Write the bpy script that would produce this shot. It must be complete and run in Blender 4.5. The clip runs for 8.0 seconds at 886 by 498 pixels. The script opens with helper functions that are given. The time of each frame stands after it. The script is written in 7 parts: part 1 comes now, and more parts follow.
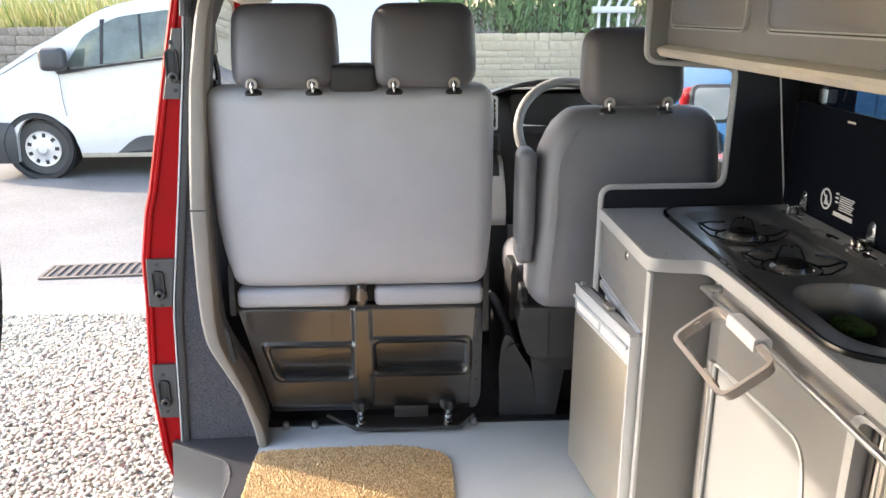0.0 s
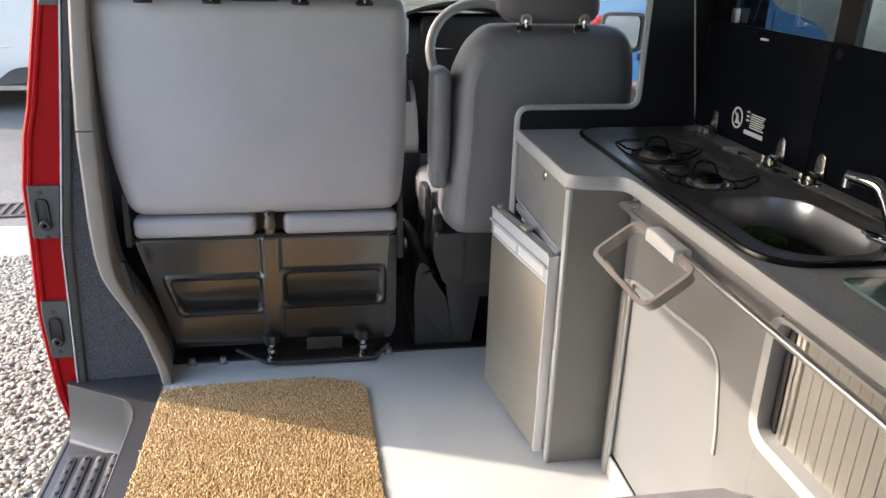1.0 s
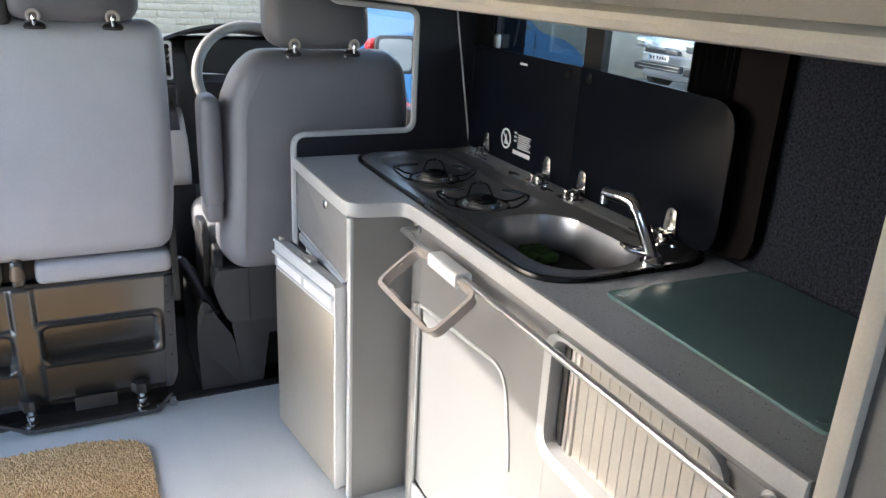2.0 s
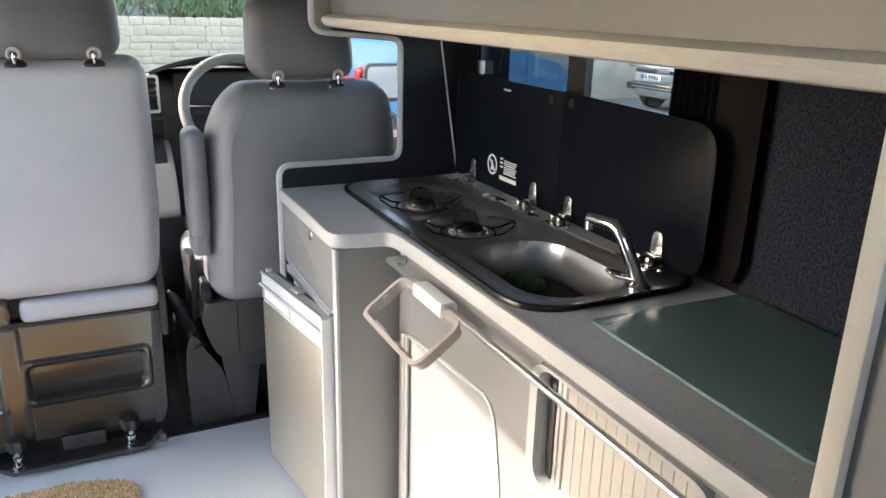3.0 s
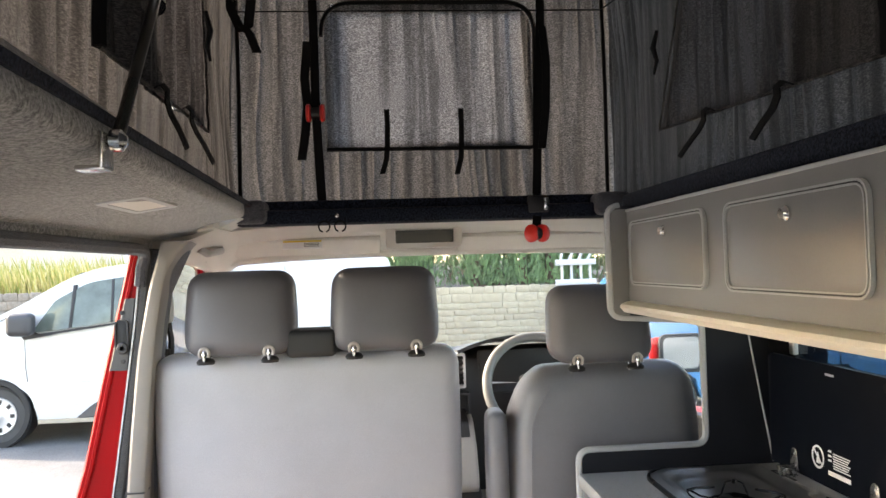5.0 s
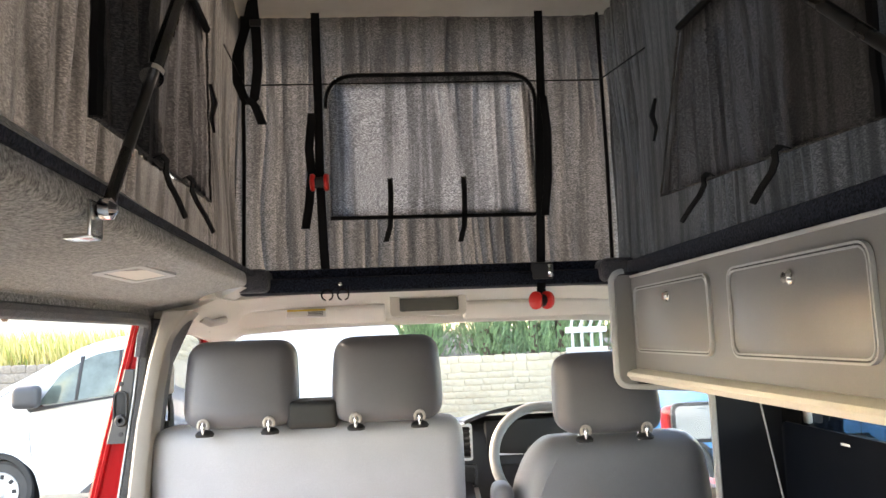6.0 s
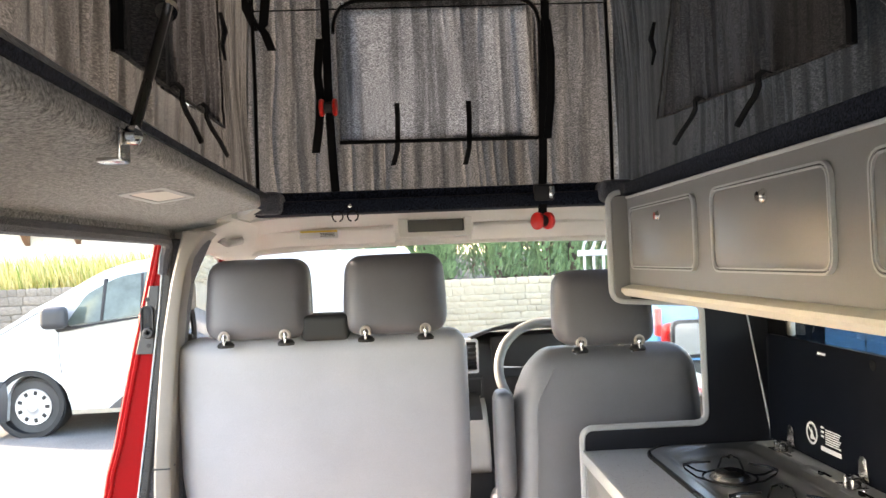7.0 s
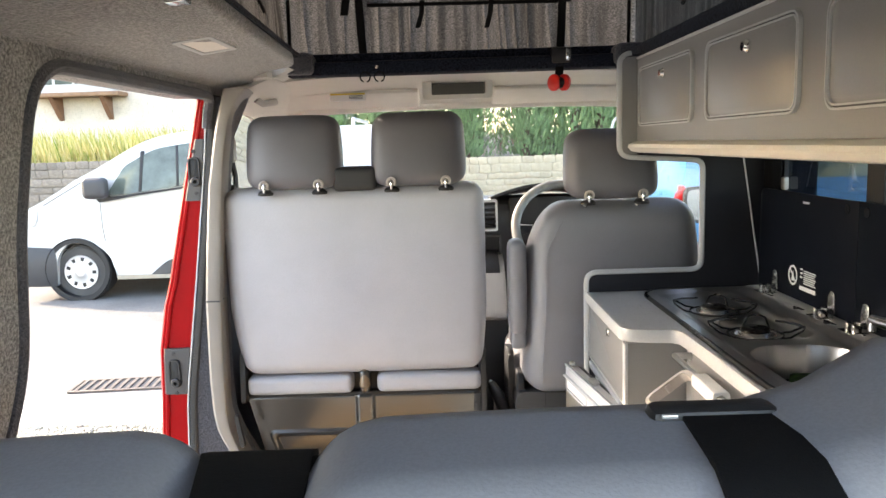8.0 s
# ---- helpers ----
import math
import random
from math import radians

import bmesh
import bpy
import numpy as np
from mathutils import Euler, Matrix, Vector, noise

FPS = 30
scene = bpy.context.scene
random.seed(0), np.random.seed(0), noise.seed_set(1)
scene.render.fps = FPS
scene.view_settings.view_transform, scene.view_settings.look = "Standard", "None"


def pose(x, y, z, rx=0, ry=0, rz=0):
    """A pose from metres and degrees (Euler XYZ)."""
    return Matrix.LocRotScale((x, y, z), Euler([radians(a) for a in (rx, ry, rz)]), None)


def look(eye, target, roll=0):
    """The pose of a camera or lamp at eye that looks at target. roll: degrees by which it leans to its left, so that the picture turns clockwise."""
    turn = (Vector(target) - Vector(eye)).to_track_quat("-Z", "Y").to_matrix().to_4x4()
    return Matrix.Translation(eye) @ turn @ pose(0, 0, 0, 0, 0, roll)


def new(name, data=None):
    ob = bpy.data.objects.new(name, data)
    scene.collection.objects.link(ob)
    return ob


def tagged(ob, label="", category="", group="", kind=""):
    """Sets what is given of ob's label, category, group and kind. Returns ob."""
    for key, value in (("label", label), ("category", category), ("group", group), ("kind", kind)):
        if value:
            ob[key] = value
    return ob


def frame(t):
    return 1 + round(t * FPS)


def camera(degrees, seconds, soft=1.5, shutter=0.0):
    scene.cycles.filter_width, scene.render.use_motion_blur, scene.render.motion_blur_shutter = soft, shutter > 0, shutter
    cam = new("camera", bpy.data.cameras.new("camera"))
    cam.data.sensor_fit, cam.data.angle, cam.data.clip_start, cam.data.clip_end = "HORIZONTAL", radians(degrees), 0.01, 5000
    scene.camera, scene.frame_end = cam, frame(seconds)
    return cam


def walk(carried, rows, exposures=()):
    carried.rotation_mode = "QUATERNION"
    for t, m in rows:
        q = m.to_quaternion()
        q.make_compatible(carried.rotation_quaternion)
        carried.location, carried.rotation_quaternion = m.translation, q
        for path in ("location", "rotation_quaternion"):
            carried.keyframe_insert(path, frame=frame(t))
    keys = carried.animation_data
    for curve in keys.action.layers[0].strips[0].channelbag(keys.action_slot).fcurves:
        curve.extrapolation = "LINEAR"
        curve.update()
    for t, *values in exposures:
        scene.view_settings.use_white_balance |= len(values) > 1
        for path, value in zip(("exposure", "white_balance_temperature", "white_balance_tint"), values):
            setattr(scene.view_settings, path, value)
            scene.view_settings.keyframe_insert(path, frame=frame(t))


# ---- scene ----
# ---- camera ----
cam = camera(61.3, 8.0)
PATH = [
    (0, (-0.045, 0.653, 1.255), (0.023, 2.559, 0.652), -0.3),
    (0.5, (-0.059, 0.678, 1.221), (0.072, 2.546, 0.518), 0.3),
    (0.6, (-0.066, 0.674, 1.219), (0.094, 2.535, 0.505), 0.4),
    (1, (-0.062, 0.701, 1.184), (0.25, 2.532, 0.441), 1.5),
    (1.5, (-0.041, 0.73, 1.191), (0.566, 2.496, 0.475), 2.7),
    (1.7, (-0.033, 0.739, 1.195), (0.698, 2.465, 0.498), 3.3),
    (2.8, (0.014, 0.747, 1.193), (0.904, 2.422, 0.561), 2.3),
    (3, (0.015, 0.749, 1.202), (0.85, 2.457, 0.582), 1.5),
    (3.5, (0.009, 0.741, 1.243), (0.655, 2.551, 0.69), -0.3),
    (4, (-0.001, 0.724, 1.268), (0.426, 2.637, 0.869), -1.3),
    (4.1, (-0.004, 0.735, 1.268), (0.393, 2.66, 0.902), -1.3),
    (4.5, (-0.022, 0.718, 1.275), (0.227, 2.694, 1.091), -1.7),
    (5, (-0.012, 0.75, 1.275), (0.14, 2.743, 1.323), -1.8),
    (5.2, (-0.011, 0.757, 1.272), (0.129, 2.747, 1.412), -2.0),
    (6.3, (0.014, 0.761, 1.273), (0.142, 2.744, 1.506), -2.3),
    (6.5, (0.017, 0.747, 1.27), (0.14, 2.734, 1.458), -2.4),
    (7, (0.03, 0.666, 1.257), (0.114, 2.664, 1.288), -2.3),
    (7.5, (0.035, 0.577, 1.216), (0.064, 2.572, 1.088), -2.1),
    (8, (0.047, 0.48, 1.187), (0.044, 2.46, 0.906), -1.8),
]
walk(cam, [(t, look(eye, target, roll)) for t, eye, target, roll in PATH], ((0, 3.4, 7450, 15), (0.5, 3.0, 7400, 15), (1.0, 2.85, 7200, 15), (1.5, 3.15, 6650, 13), (1.7, 3.25, 6600, 13), (3, 3.65, 7100, 14), (3.5, 3.75, 7350, 14), (4.5, 3.65, 7750, 15), (5.0, 3.7, 7900, 15), (6.5, 4.3, 7950, 15), (7.0, 4.1, 7950, 15), (8, 3.8, 8000, 15)))

# ---- world and sun ----
SUN = Vector((-1.0, 0.45, 0.617)).normalized()
world = bpy.data.worlds.new("sky")
scene.world = world
world.use_nodes = True
wn = world.node_tree
sky = wn.nodes.new("ShaderNodeTexSky")
sky.sky_type, sky.sun_disc = "NISHITA", False
sky.sun_elevation = math.asin(SUN.z)
sky.sun_rotation = math.atan2(SUN.x, SUN.y)
sky.air_density, sky.dust_density = 1.0, 1.0
wn.links.new(sky.outputs[0], wn.nodes["Background"].inputs[0])
wn.nodes["Background"].inputs[1].default_value = 0.125
sun_data = bpy.data.lights.new("sun", "SUN")
sun_data.energy, sun_data.angle, sun_data.color = 0.92, radians(0.8), (1.0, 0.95, 0.86)
sun = new("sun", sun_data)
sun.matrix_basis = look(SUN * 50, (0, 0, 0))


# ---- materials ----
def nodes_of(name):
    m = bpy.data.materials.new(name)
    m.use_nodes = True
    nt = m.node_tree
    return m, nt, nt.nodes["Principled BSDF"]


def link(nt, a, b):
    nt.links.new(a, b)


def noise_tex(nt, co, scale, detail=3.0, rough=0.6):
    n = nt.nodes.new("ShaderNodeTexNoise")
    n.inputs["Scale"].default_value, n.inputs["Detail"].default_value = scale, detail
    n.inputs["Roughness"].default_value = rough
    link(nt, co, n.inputs["Vector"])
    return n.outputs[0]


def ramp(nt, fac, a, b, lo=0.35, hi=0.65):
    r = nt.nodes.new("ShaderNodeValToRGB")
    r.color_ramp.elements[0].position, r.color_ramp.elements[1].position = lo, hi
    r.color_ramp.elements[0].color = (*a, 1)
    r.color_ramp.elements[1].color = (*b, 1)
    link(nt, fac, r.inputs[0])
    return r.outputs[0]


def tint(c, k):
    return tuple(min(1.0, v * k) for v in c)


def pbr(name, col, rough=0.5, metal=0.0, var=0.10, scale=6.0, grain=0.06, gscale=250.0, bump=0.1, coat=0.0, rvar=0.1, dist=0.001, rnd=0.0, spec=0.5):
    """A painted, moulded or woven surface: broad stains, fine grain and a fine relief."""
    m, nt, b = nodes_of(name)
    co = nt.nodes.new("ShaderNodeTexCoord").outputs["Object"]
    big = noise_tex(nt, co, scale, 4.0)
    fine = noise_tex(nt, co, gscale, 2.0)
    c1 = ramp(nt, big, tint(col, 1 - var), tint(col, 1 + var), 0.3, 0.7)
    c2 = ramp(nt, fine, (1 - grain,) * 3, (1 + 0 * grain,) * 3, 0.35, 0.65)
    mx = nt.nodes.new("ShaderNodeMix")
    mx.data_type, mx.blend_type = "RGBA", "MULTIPLY"
    mx.inputs[0].default_value = 1.0
    link(nt, c1, mx.inputs[6])
    link(nt, c2, mx.inputs[7])
    out = mx.outputs[2]
    if rnd:
        info = nt.nodes.new("ShaderNodeObjectInfo")
        rr = ramp(nt, info.outputs["Random"], (1 - rnd,) * 3, (1.0,) * 3, 0.0, 1.0)
        m2 = nt.nodes.new("ShaderNodeMix")
        m2.data_type, m2.blend_type = "RGBA", "MULTIPLY"
        m2.inputs[0].default_value = 1.0
        link(nt, out, m2.inputs[6])
        link(nt, rr, m2.inputs[7])
        out = m2.outputs[2]
    link(nt, out, b.inputs["Base Color"])
    b.inputs["Metallic"].default_value = metal
    b.inputs["Specular IOR Level"].default_value = spec
    rm = nt.nodes.new("ShaderNodeMapRange")
    rm.inputs[3].default_value, rm.inputs[4].default_value = max(0.02, rough - rvar), min(1.0, rough + rvar)
    link(nt, big, rm.inputs[0])
    link(nt, rm.outputs[0], b.inputs["Roughness"])
    b.inputs["Coat Weight"].default_value = coat
    if bump:
        bp = nt.nodes.new("ShaderNodeBump")
        bp.inputs["Strength"].default_value, bp.inputs["Distance"].default_value = bump, dist
        link(nt, fine, bp.inputs["Height"])
        link(nt, bp.outputs[0], b.inputs["Normal"])
    return m


def glass_mat(name, col=(1, 1, 1), rough=0.0):
    m, nt, b = nodes_of(name)
    b.inputs["Base Color"].default_value = (*col, 1)
    b.inputs["Roughness"].default_value = rough
    b.inputs["Transmission Weight"].default_value = 1.0
    b.inputs["IOR"].default_value = 1.45
    return m


def speckle_mat(name, base, dark, scale=170.0):
    """Laminate with scattered dark flecks."""
    m, nt, b = nodes_of(name)
    co = nt.nodes.new("ShaderNodeTexCoord").outputs["Object"]
    v = nt.nodes.new("ShaderNodeTexVoronoi")
    v.inputs["Scale"].default_value = scale
    warp = noise_tex(nt, co, 300.0)
    link(nt, co, v.inputs["Vector"])
    gate = noise_tex(nt, co, 70.0, 2.0)
    a = ramp(nt, v.outputs["Distance"], (1, 1, 1), (0, 0, 0), 0.16, 0.24)
    g = ramp(nt, gate, (0, 0, 0), (1, 1, 1), 0.52, 0.56)
    mul = nt.nodes.new("ShaderNodeMath")
    mul.operation = "MULTIPLY"
    link(nt, a, mul.inputs[0])
    link(nt, g, mul.inputs[1])
    mx = nt.nodes.new("ShaderNodeMix")
    mx.data_type = "RGBA"
    link(nt, mul.outputs[0], mx.inputs[0])
    link(nt, ramp(nt, warp, tint(base, 0.93), tint(base, 1.05)), mx.inputs[6])
    mx.inputs[7].default_value = (*dark, 1)
    link(nt, mx.outputs[2], b.inputs["Base Color"])
    b.inputs["Roughness"].default_value = 0.38
    return m


def carpet_mat(name, col, light, scale=380.0, bump=0.9, sheen=0.25):
    """Needle-felt lining: flecked fibres with a soft relief."""
    m, nt, b = nodes_of(name)
    co = nt.nodes.new("ShaderNodeTexCoord").outputs["Object"]
    f = noise_tex(nt, co, scale, 3.0, 0.75)
    g = noise_tex(nt, co, 45.0, 3.0, 0.7)
    link(nt, ramp(nt, f, col, light, 0.38, 0.68), b.inputs["Base Color"])
    b.inputs["Roughness"].default_value = 0.95
    b.inputs["Sheen Weight"].default_value = sheen
    b.inputs["Specular IOR Level"].default_value = 0.2
    add = nt.nodes.new("ShaderNodeMath")
    link(nt, f, add.inputs[0])
    link(nt, g, add.inputs[1])
    bp = nt.nodes.new("ShaderNodeBump")
    bp.inputs["Strength"].default_value, bp.inputs["Distance"].default_value = bump, 0.002
    link(nt, add.outputs[0], bp.inputs["Height"])
    link(nt, bp.outputs[0], b.inputs["Normal"])
    return m


def cloth_mat(name, col, glow, scale=560.0, gathered=0.6):
    """Thin coated tent fabric: a little daylight comes through the weave. Colour streaks stand for the dimness of
    overlapping gathers.
    """
    m, nt, b = nodes_of(name)
    co = nt.nodes.new("ShaderNodeTexCoord").outputs["Object"]
    mp = nt.nodes.new("ShaderNodeMapping")
    mp.inputs["Scale"].default_value = (0.33, 0.33, 1.0)
    link(nt, co, mp.inputs["Vector"])
    f = noise_tex(nt, mp.outputs[0], scale, 2.0, 0.7)
    # Upright noise streaks darken the colour in place of shade in the folds.
    mg = nt.nodes.new("ShaderNodeMapping")
    mg.inputs["Scale"].default_value = (1.0, 1.0, 0.045)
    link(nt, co, mg.inputs["Vector"])
    fold_shade = ramp(nt, noise_tex(nt, mg.outputs[0], 34.0, 3.0, 0.55), (1 - gathered,) * 3, (1.12,) * 3, 0.40, 0.54)

    def cloth_tone(c, lo, hi):
        mx = nt.nodes.new("ShaderNodeMix")
        mx.data_type, mx.blend_type = "RGBA", "MULTIPLY"
        mx.inputs[0].default_value = 1.0
        link(nt, ramp(nt, f, tint(c, lo), tint(c, hi), 0.42, 0.70), mx.inputs[6])
        link(nt, fold_shade, mx.inputs[7])
        return mx.outputs[2]
    link(nt, cloth_tone(col, 0.45, 2.4), b.inputs["Base Color"])
    b.inputs["Roughness"].default_value = 0.48
    bp = nt.nodes.new("ShaderNodeBump")
    bp.inputs["Strength"].default_value, bp.inputs["Distance"].default_value = 0.6, 0.002
    link(nt, f, bp.inputs["Height"])
    link(nt, bp.outputs[0], b.inputs["Normal"])
    tr = nt.nodes.new("ShaderNodeBsdfTranslucent")
    link(nt, cloth_tone(glow, 0.45, 2.3), tr.inputs["Color"])
    ad = nt.nodes.new("ShaderNodeMixShader")
    ad.inputs[0].default_value = 0.35
    link(nt, b.outputs[0], ad.inputs[1])
    link(nt, tr.outputs[0], ad.inputs[2])
    link(nt, ad.outputs[0], nt.nodes["Material Output"].inputs[0])
    return m


M = {
    "seat": pbr("seat_leatherette", (0.395, 0.398, 0.43), 0.46, grain=0.10, gscale=500, bump=0.25, var=0.05),
    # Driver's copy of the seat leatherette, darkened in colour for its shade.
    "seat_mid": pbr("shaded_leatherette", (0.205, 0.203, 0.222), 0.44, grain=0.10, gscale=500, bump=0.25, var=0.06),
    "seat_dark": pbr("headrest_leatherette", (0.112, 0.109, 0.122), 0.47, grain=0.12, gscale=500, bump=0.25, var=0.06),
    "seat_plastic": pbr("dark_plastic", (0.016, 0.016, 0.018), 0.5, bump=0.3, gscale=700, var=0.15),
    "mid_plastic": pbr("grey_plastic", (0.034, 0.0345, 0.037), 0.5, bump=0.3, gscale=700, var=0.1),
    "black_paint": pbr("black_gloss_paint", (0.015, 0.0138, 0.0125), 0.30, var=0.1, rvar=0.03, bump=0.04, coat=1.0, spec=0.5),
    "red": pbr("red_car_paint", (0.27, 0.001, 0.003), 0.4, var=0.06, bump=0.0, coat=0.03, spec=0.1),
    "beige": pbr("beige_trim", (0.37, 0.35, 0.32), 0.6, var=0.05, bump=0.2, gscale=500),
    # Beige of the door pillar trim, darkened in colour to stand for shade.
    "trim": pbr("shaded_beige_trim", (0.235, 0.213, 0.192), 0.6, var=0.06, bump=0.2, gscale=500),
    "headlining": pbr("headlining_cloth", (0.62, 0.59, 0.53), 0.85, var=0.05, bump=0.3, gscale=600),
    "carpet": carpet_mat("lining_carpet", (0.085, 0.081, 0.079), (0.43, 0.412, 0.395), 190.0, 1.3),
    "carpet_dark": carpet_mat("dark_carpet", (0.0025, 0.0035, 0.0065), (0.030, 0.037, 0.058), 210.0, sheen=0.02),
    "carpet_mid": carpet_mat("pillar_carpet", (0.028, 0.029, 0.036), (0.12, 0.122, 0.14), 300.0, 1.2),
    "seal": pbr("grey_seal_rubber", (0.035, 0.035, 0.037), 0.55, var=0.12, bump=0.2),
    "rubber": pbr("black_rubber", (0.010, 0.010, 0.011), 0.6, var=0.15, bump=0.2),
    "step": pbr("step_plastic", (0.045, 0.045, 0.049), 0.36, rvar=0.04, var=0.12, bump=0.35, gscale=500),
    "vinyl": pbr("pale_vinyl_floor", (0.585, 0.61, 0.605), 0.42, var=0.05, scale=4, grain=0.05, gscale=160, bump=0.08),
    "cabinet": pbr("grey_laminate", (0.205, 0.204, 0.203), 0.38, var=0.03, rvar=0.04, grain=0.05, gscale=350, bump=0.06),
    "cabinet_deep": pbr("graphite_laminate", (0.016, 0.017, 0.0225), 0.45, var=0.08, bump=0.06, spec=0.3),
    "edging": pbr("pale_grey_edging", (0.43, 0.44, 0.445), 0.4, var=0.05, bump=0.04),
    "cream": pbr("cream_plastic", (0.60, 0.565, 0.50), 0.45, var=0.04, bump=0.05),
    "worktop": speckle_mat("speckled_worktop", (0.40, 0.425, 0.45), (0.07, 0.07, 0.08), 210.0),
    "white": pbr("white_board", (0.215, 0.22, 0.222), 0.4, var=0.04, bump=0.04),
    "tambour": pbr("cream_tambour", (0.40, 0.385, 0.35), 0.42, var=0.05, bump=0.05),
    "steel": pbr("brushed_steel", (0.50, 0.50, 0.50), 0.36, metal=1.0, var=0.08, gscale=400, bump=0.05),
    "chrome": pbr("polished_chrome", (0.80, 0.80, 0.80), 0.10, metal=1.0, var=0.04, rvar=0.05, bump=0.0),
    "chrome_soft": pbr("worn_chrome", (0.72, 0.71, 0.69), 0.24, metal=1.0, var=0.06, rvar=0.08, bump=0.0),
    "lit_satin_steel": pbr("lit_ledge_steel", (0.52, 0.515, 0.51), 0.55, metal=0.6, var=0.06, gscale=400, bump=0.05),
    "alu": pbr("satin_aluminium", (0.62, 0.60, 0.57), 0.42, metal=0.9, var=0.06, bump=0.04),
    "fridge_face": pbr("silver_fridge_door", (0.50, 0.47, 0.41), 0.36, rvar=0.03, metal=0.75, var=0.05, bump=0.04),
    "strip": pbr("frosted_plastic", (0.50, 0.53, 0.56), 0.16, var=0.06, bump=0.0),
    "fridge_white": pbr("white_plastic", (0.66, 0.67, 0.68), 0.35, var=0.04, bump=0.03),
    "lid": pbr("black_glass_lid", (0.0045, 0.006, 0.010), 0.38, var=0.2, rvar=0.05, bump=0.0, spec=0.05),
    "board_glass": pbr("frosted_green_glass", (0.135, 0.23, 0.238), 0.26, rvar=0.02, var=0.05, bump=0.05),
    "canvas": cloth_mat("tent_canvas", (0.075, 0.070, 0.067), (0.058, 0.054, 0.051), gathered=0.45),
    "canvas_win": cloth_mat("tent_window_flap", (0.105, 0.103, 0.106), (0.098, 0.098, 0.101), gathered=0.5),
    # Side copies of the tent cloth, dimmed in colour to look less lit.
    "canvas_side": cloth_mat("dimmed_side_canvas", (0.054, 0.050, 0.049), (0.034, 0.0315, 0.030), gathered=0.6),
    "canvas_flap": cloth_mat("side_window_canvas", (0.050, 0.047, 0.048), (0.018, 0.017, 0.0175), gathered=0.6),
    "webbing": pbr("black_webbing", (0.006, 0.006, 0.0065), 0.75, bump=0.4, gscale=900, spec=0.15),
    "redplastic": pbr("red_plastic", (0.70, 0.02, 0.015), 0.35, bump=0.0),
    "roof_liner": pbr("pale_roof_liner", (0.55, 0.53, 0.50), 0.8, bump=0.2),
    "mat": pbr("tan_pile", (0.48, 0.34, 0.19), 0.95, var=0.18, scale=14, grain=0.25, gscale=300, bump=0.3),
    "glass": glass_mat("clear_glass"),
    "tint_glass": glass_mat("tinted_glass", (0.86, 0.92, 0.91)),
    "half_tint_glass": glass_mat("half_tinted_glass", (0.58, 0.62, 0.60)),
    "privacy_glass": glass_mat("privacy_glass", (0.16, 0.19, 0.20)),
    "asphalt": pbr("worn_pale_tarmac", (0.185, 0.178, 0.165), 0.85, var=0.25, scale=0.6, grain=0.3, gscale=60, bump=0.5, dist=0.004),
    "curtain": pbr("black_curtain", (0.006, 0.006, 0.007), 0.9, var=0.15, bump=0.4, gscale=700, spec=0.1),
    "plum": pbr("plum_fabric", (0.007, 0.0055, 0.0066), 0.85, spec=0.1, var=0.1, bump=0.4, gscale=600),
    "holder": pbr("smoky_plastic", (0.38, 0.34, 0.31), 0.3, var=0.05, bump=0.0),
    "print": pbr("white_print", (0.75, 0.75, 0.75), 0.5, var=0.02, bump=0.0),
    "dark_screen": pbr("dark_screen", (0.035, 0.032, 0.03), 0.25, var=0.1, bump=0.0),
    "silver": pbr("silver_plastic", (0.55, 0.55, 0.55), 0.35, metal=0.6, var=0.05, bump=0.0),
    "iron": pbr("black_enamel_wire", (0.007, 0.007, 0.007), 0.28, var=0.1, bump=0.05, spec=0.35),
    "wheel_grip": pbr("grey_leather_grip", (0.17, 0.17, 0.165), 0.45, var=0.08, bump=0.2, gscale=500),
    "green_pad": pbr("green_pad", (0.045, 0.10, 0.022), 0.9, var=0.8, scale=60, bump=0.6, gscale=300),
    "red_thread": pbr("red_thread", (0.22, 0.03, 0.035), 0.7, var=0.1, bump=0.0),
    "bronze": pbr("bronze_plastic", (0.16, 0.11, 0.07), 0.35, var=0.1, bump=0.0),
    "lens": pbr("frosted_lamp_lens", (0.70, 0.66, 0.60), 0.3, var=0.03, bump=0.0),
    "cover": pbr("rear_seat_leatherette", (0.27, 0.27, 0.29), 0.5, grain=0.1, gscale=500, bump=0.25, var=0.05),
    "white_paint": pbr("white_van_paint", (0.46, 0.46, 0.455), 0.3, var=0.03, coat=0.5, bump=0.0),
}

# baked-on gloss of the pressed panel
M["black_paint"].node_tree.nodes["Principled BSDF"].inputs["Coat Roughness"].default_value = 0.16
M["black_paint"].node_tree.nodes["Principled BSDF"].inputs["Coat IOR"].default_value = 1.6


# ---- mesh helpers ----
def smooth(me, angle=38):
    me.polygons.foreach_set("use_smooth", [True] * len(me.polygons))
    me.set_sharp_from_angle(angle=radians(angle))


def mesh_object(name, bm, material, angle=38):
    bmesh.ops.recalc_face_normals(bm, faces=bm.faces[:])
    me = bpy.data.meshes.new(name)
    bm.to_mesh(me)
    bm.free()
    me.materials.append(material)
    smooth(me, angle)
    return new(name, me)


def part(name, bm, material, parent, label=""):
    """Links a bmesh, in world places, as one mesh under a thing or a part."""
    ob = mesh_object(name, bm, material)
    ob.parent = parent
    if parent.type == "EMPTY":
        ob.matrix_parent_inverse = parent.matrix_basis.inverted()
    if label:
        ob["label"] = label
    return ob


def thing(name, label, category, at, group="", kind=""):
    ob = new(name)
    ob.empty_display_size = 0.05
    ob.matrix_basis = Matrix.Translation(at)
    return tagged(ob, label, category, group, kind)


def structure(name, bm, material, label, category="structure"):
    return tagged(mesh_object(name, bm, material), label, category, kind="structure")


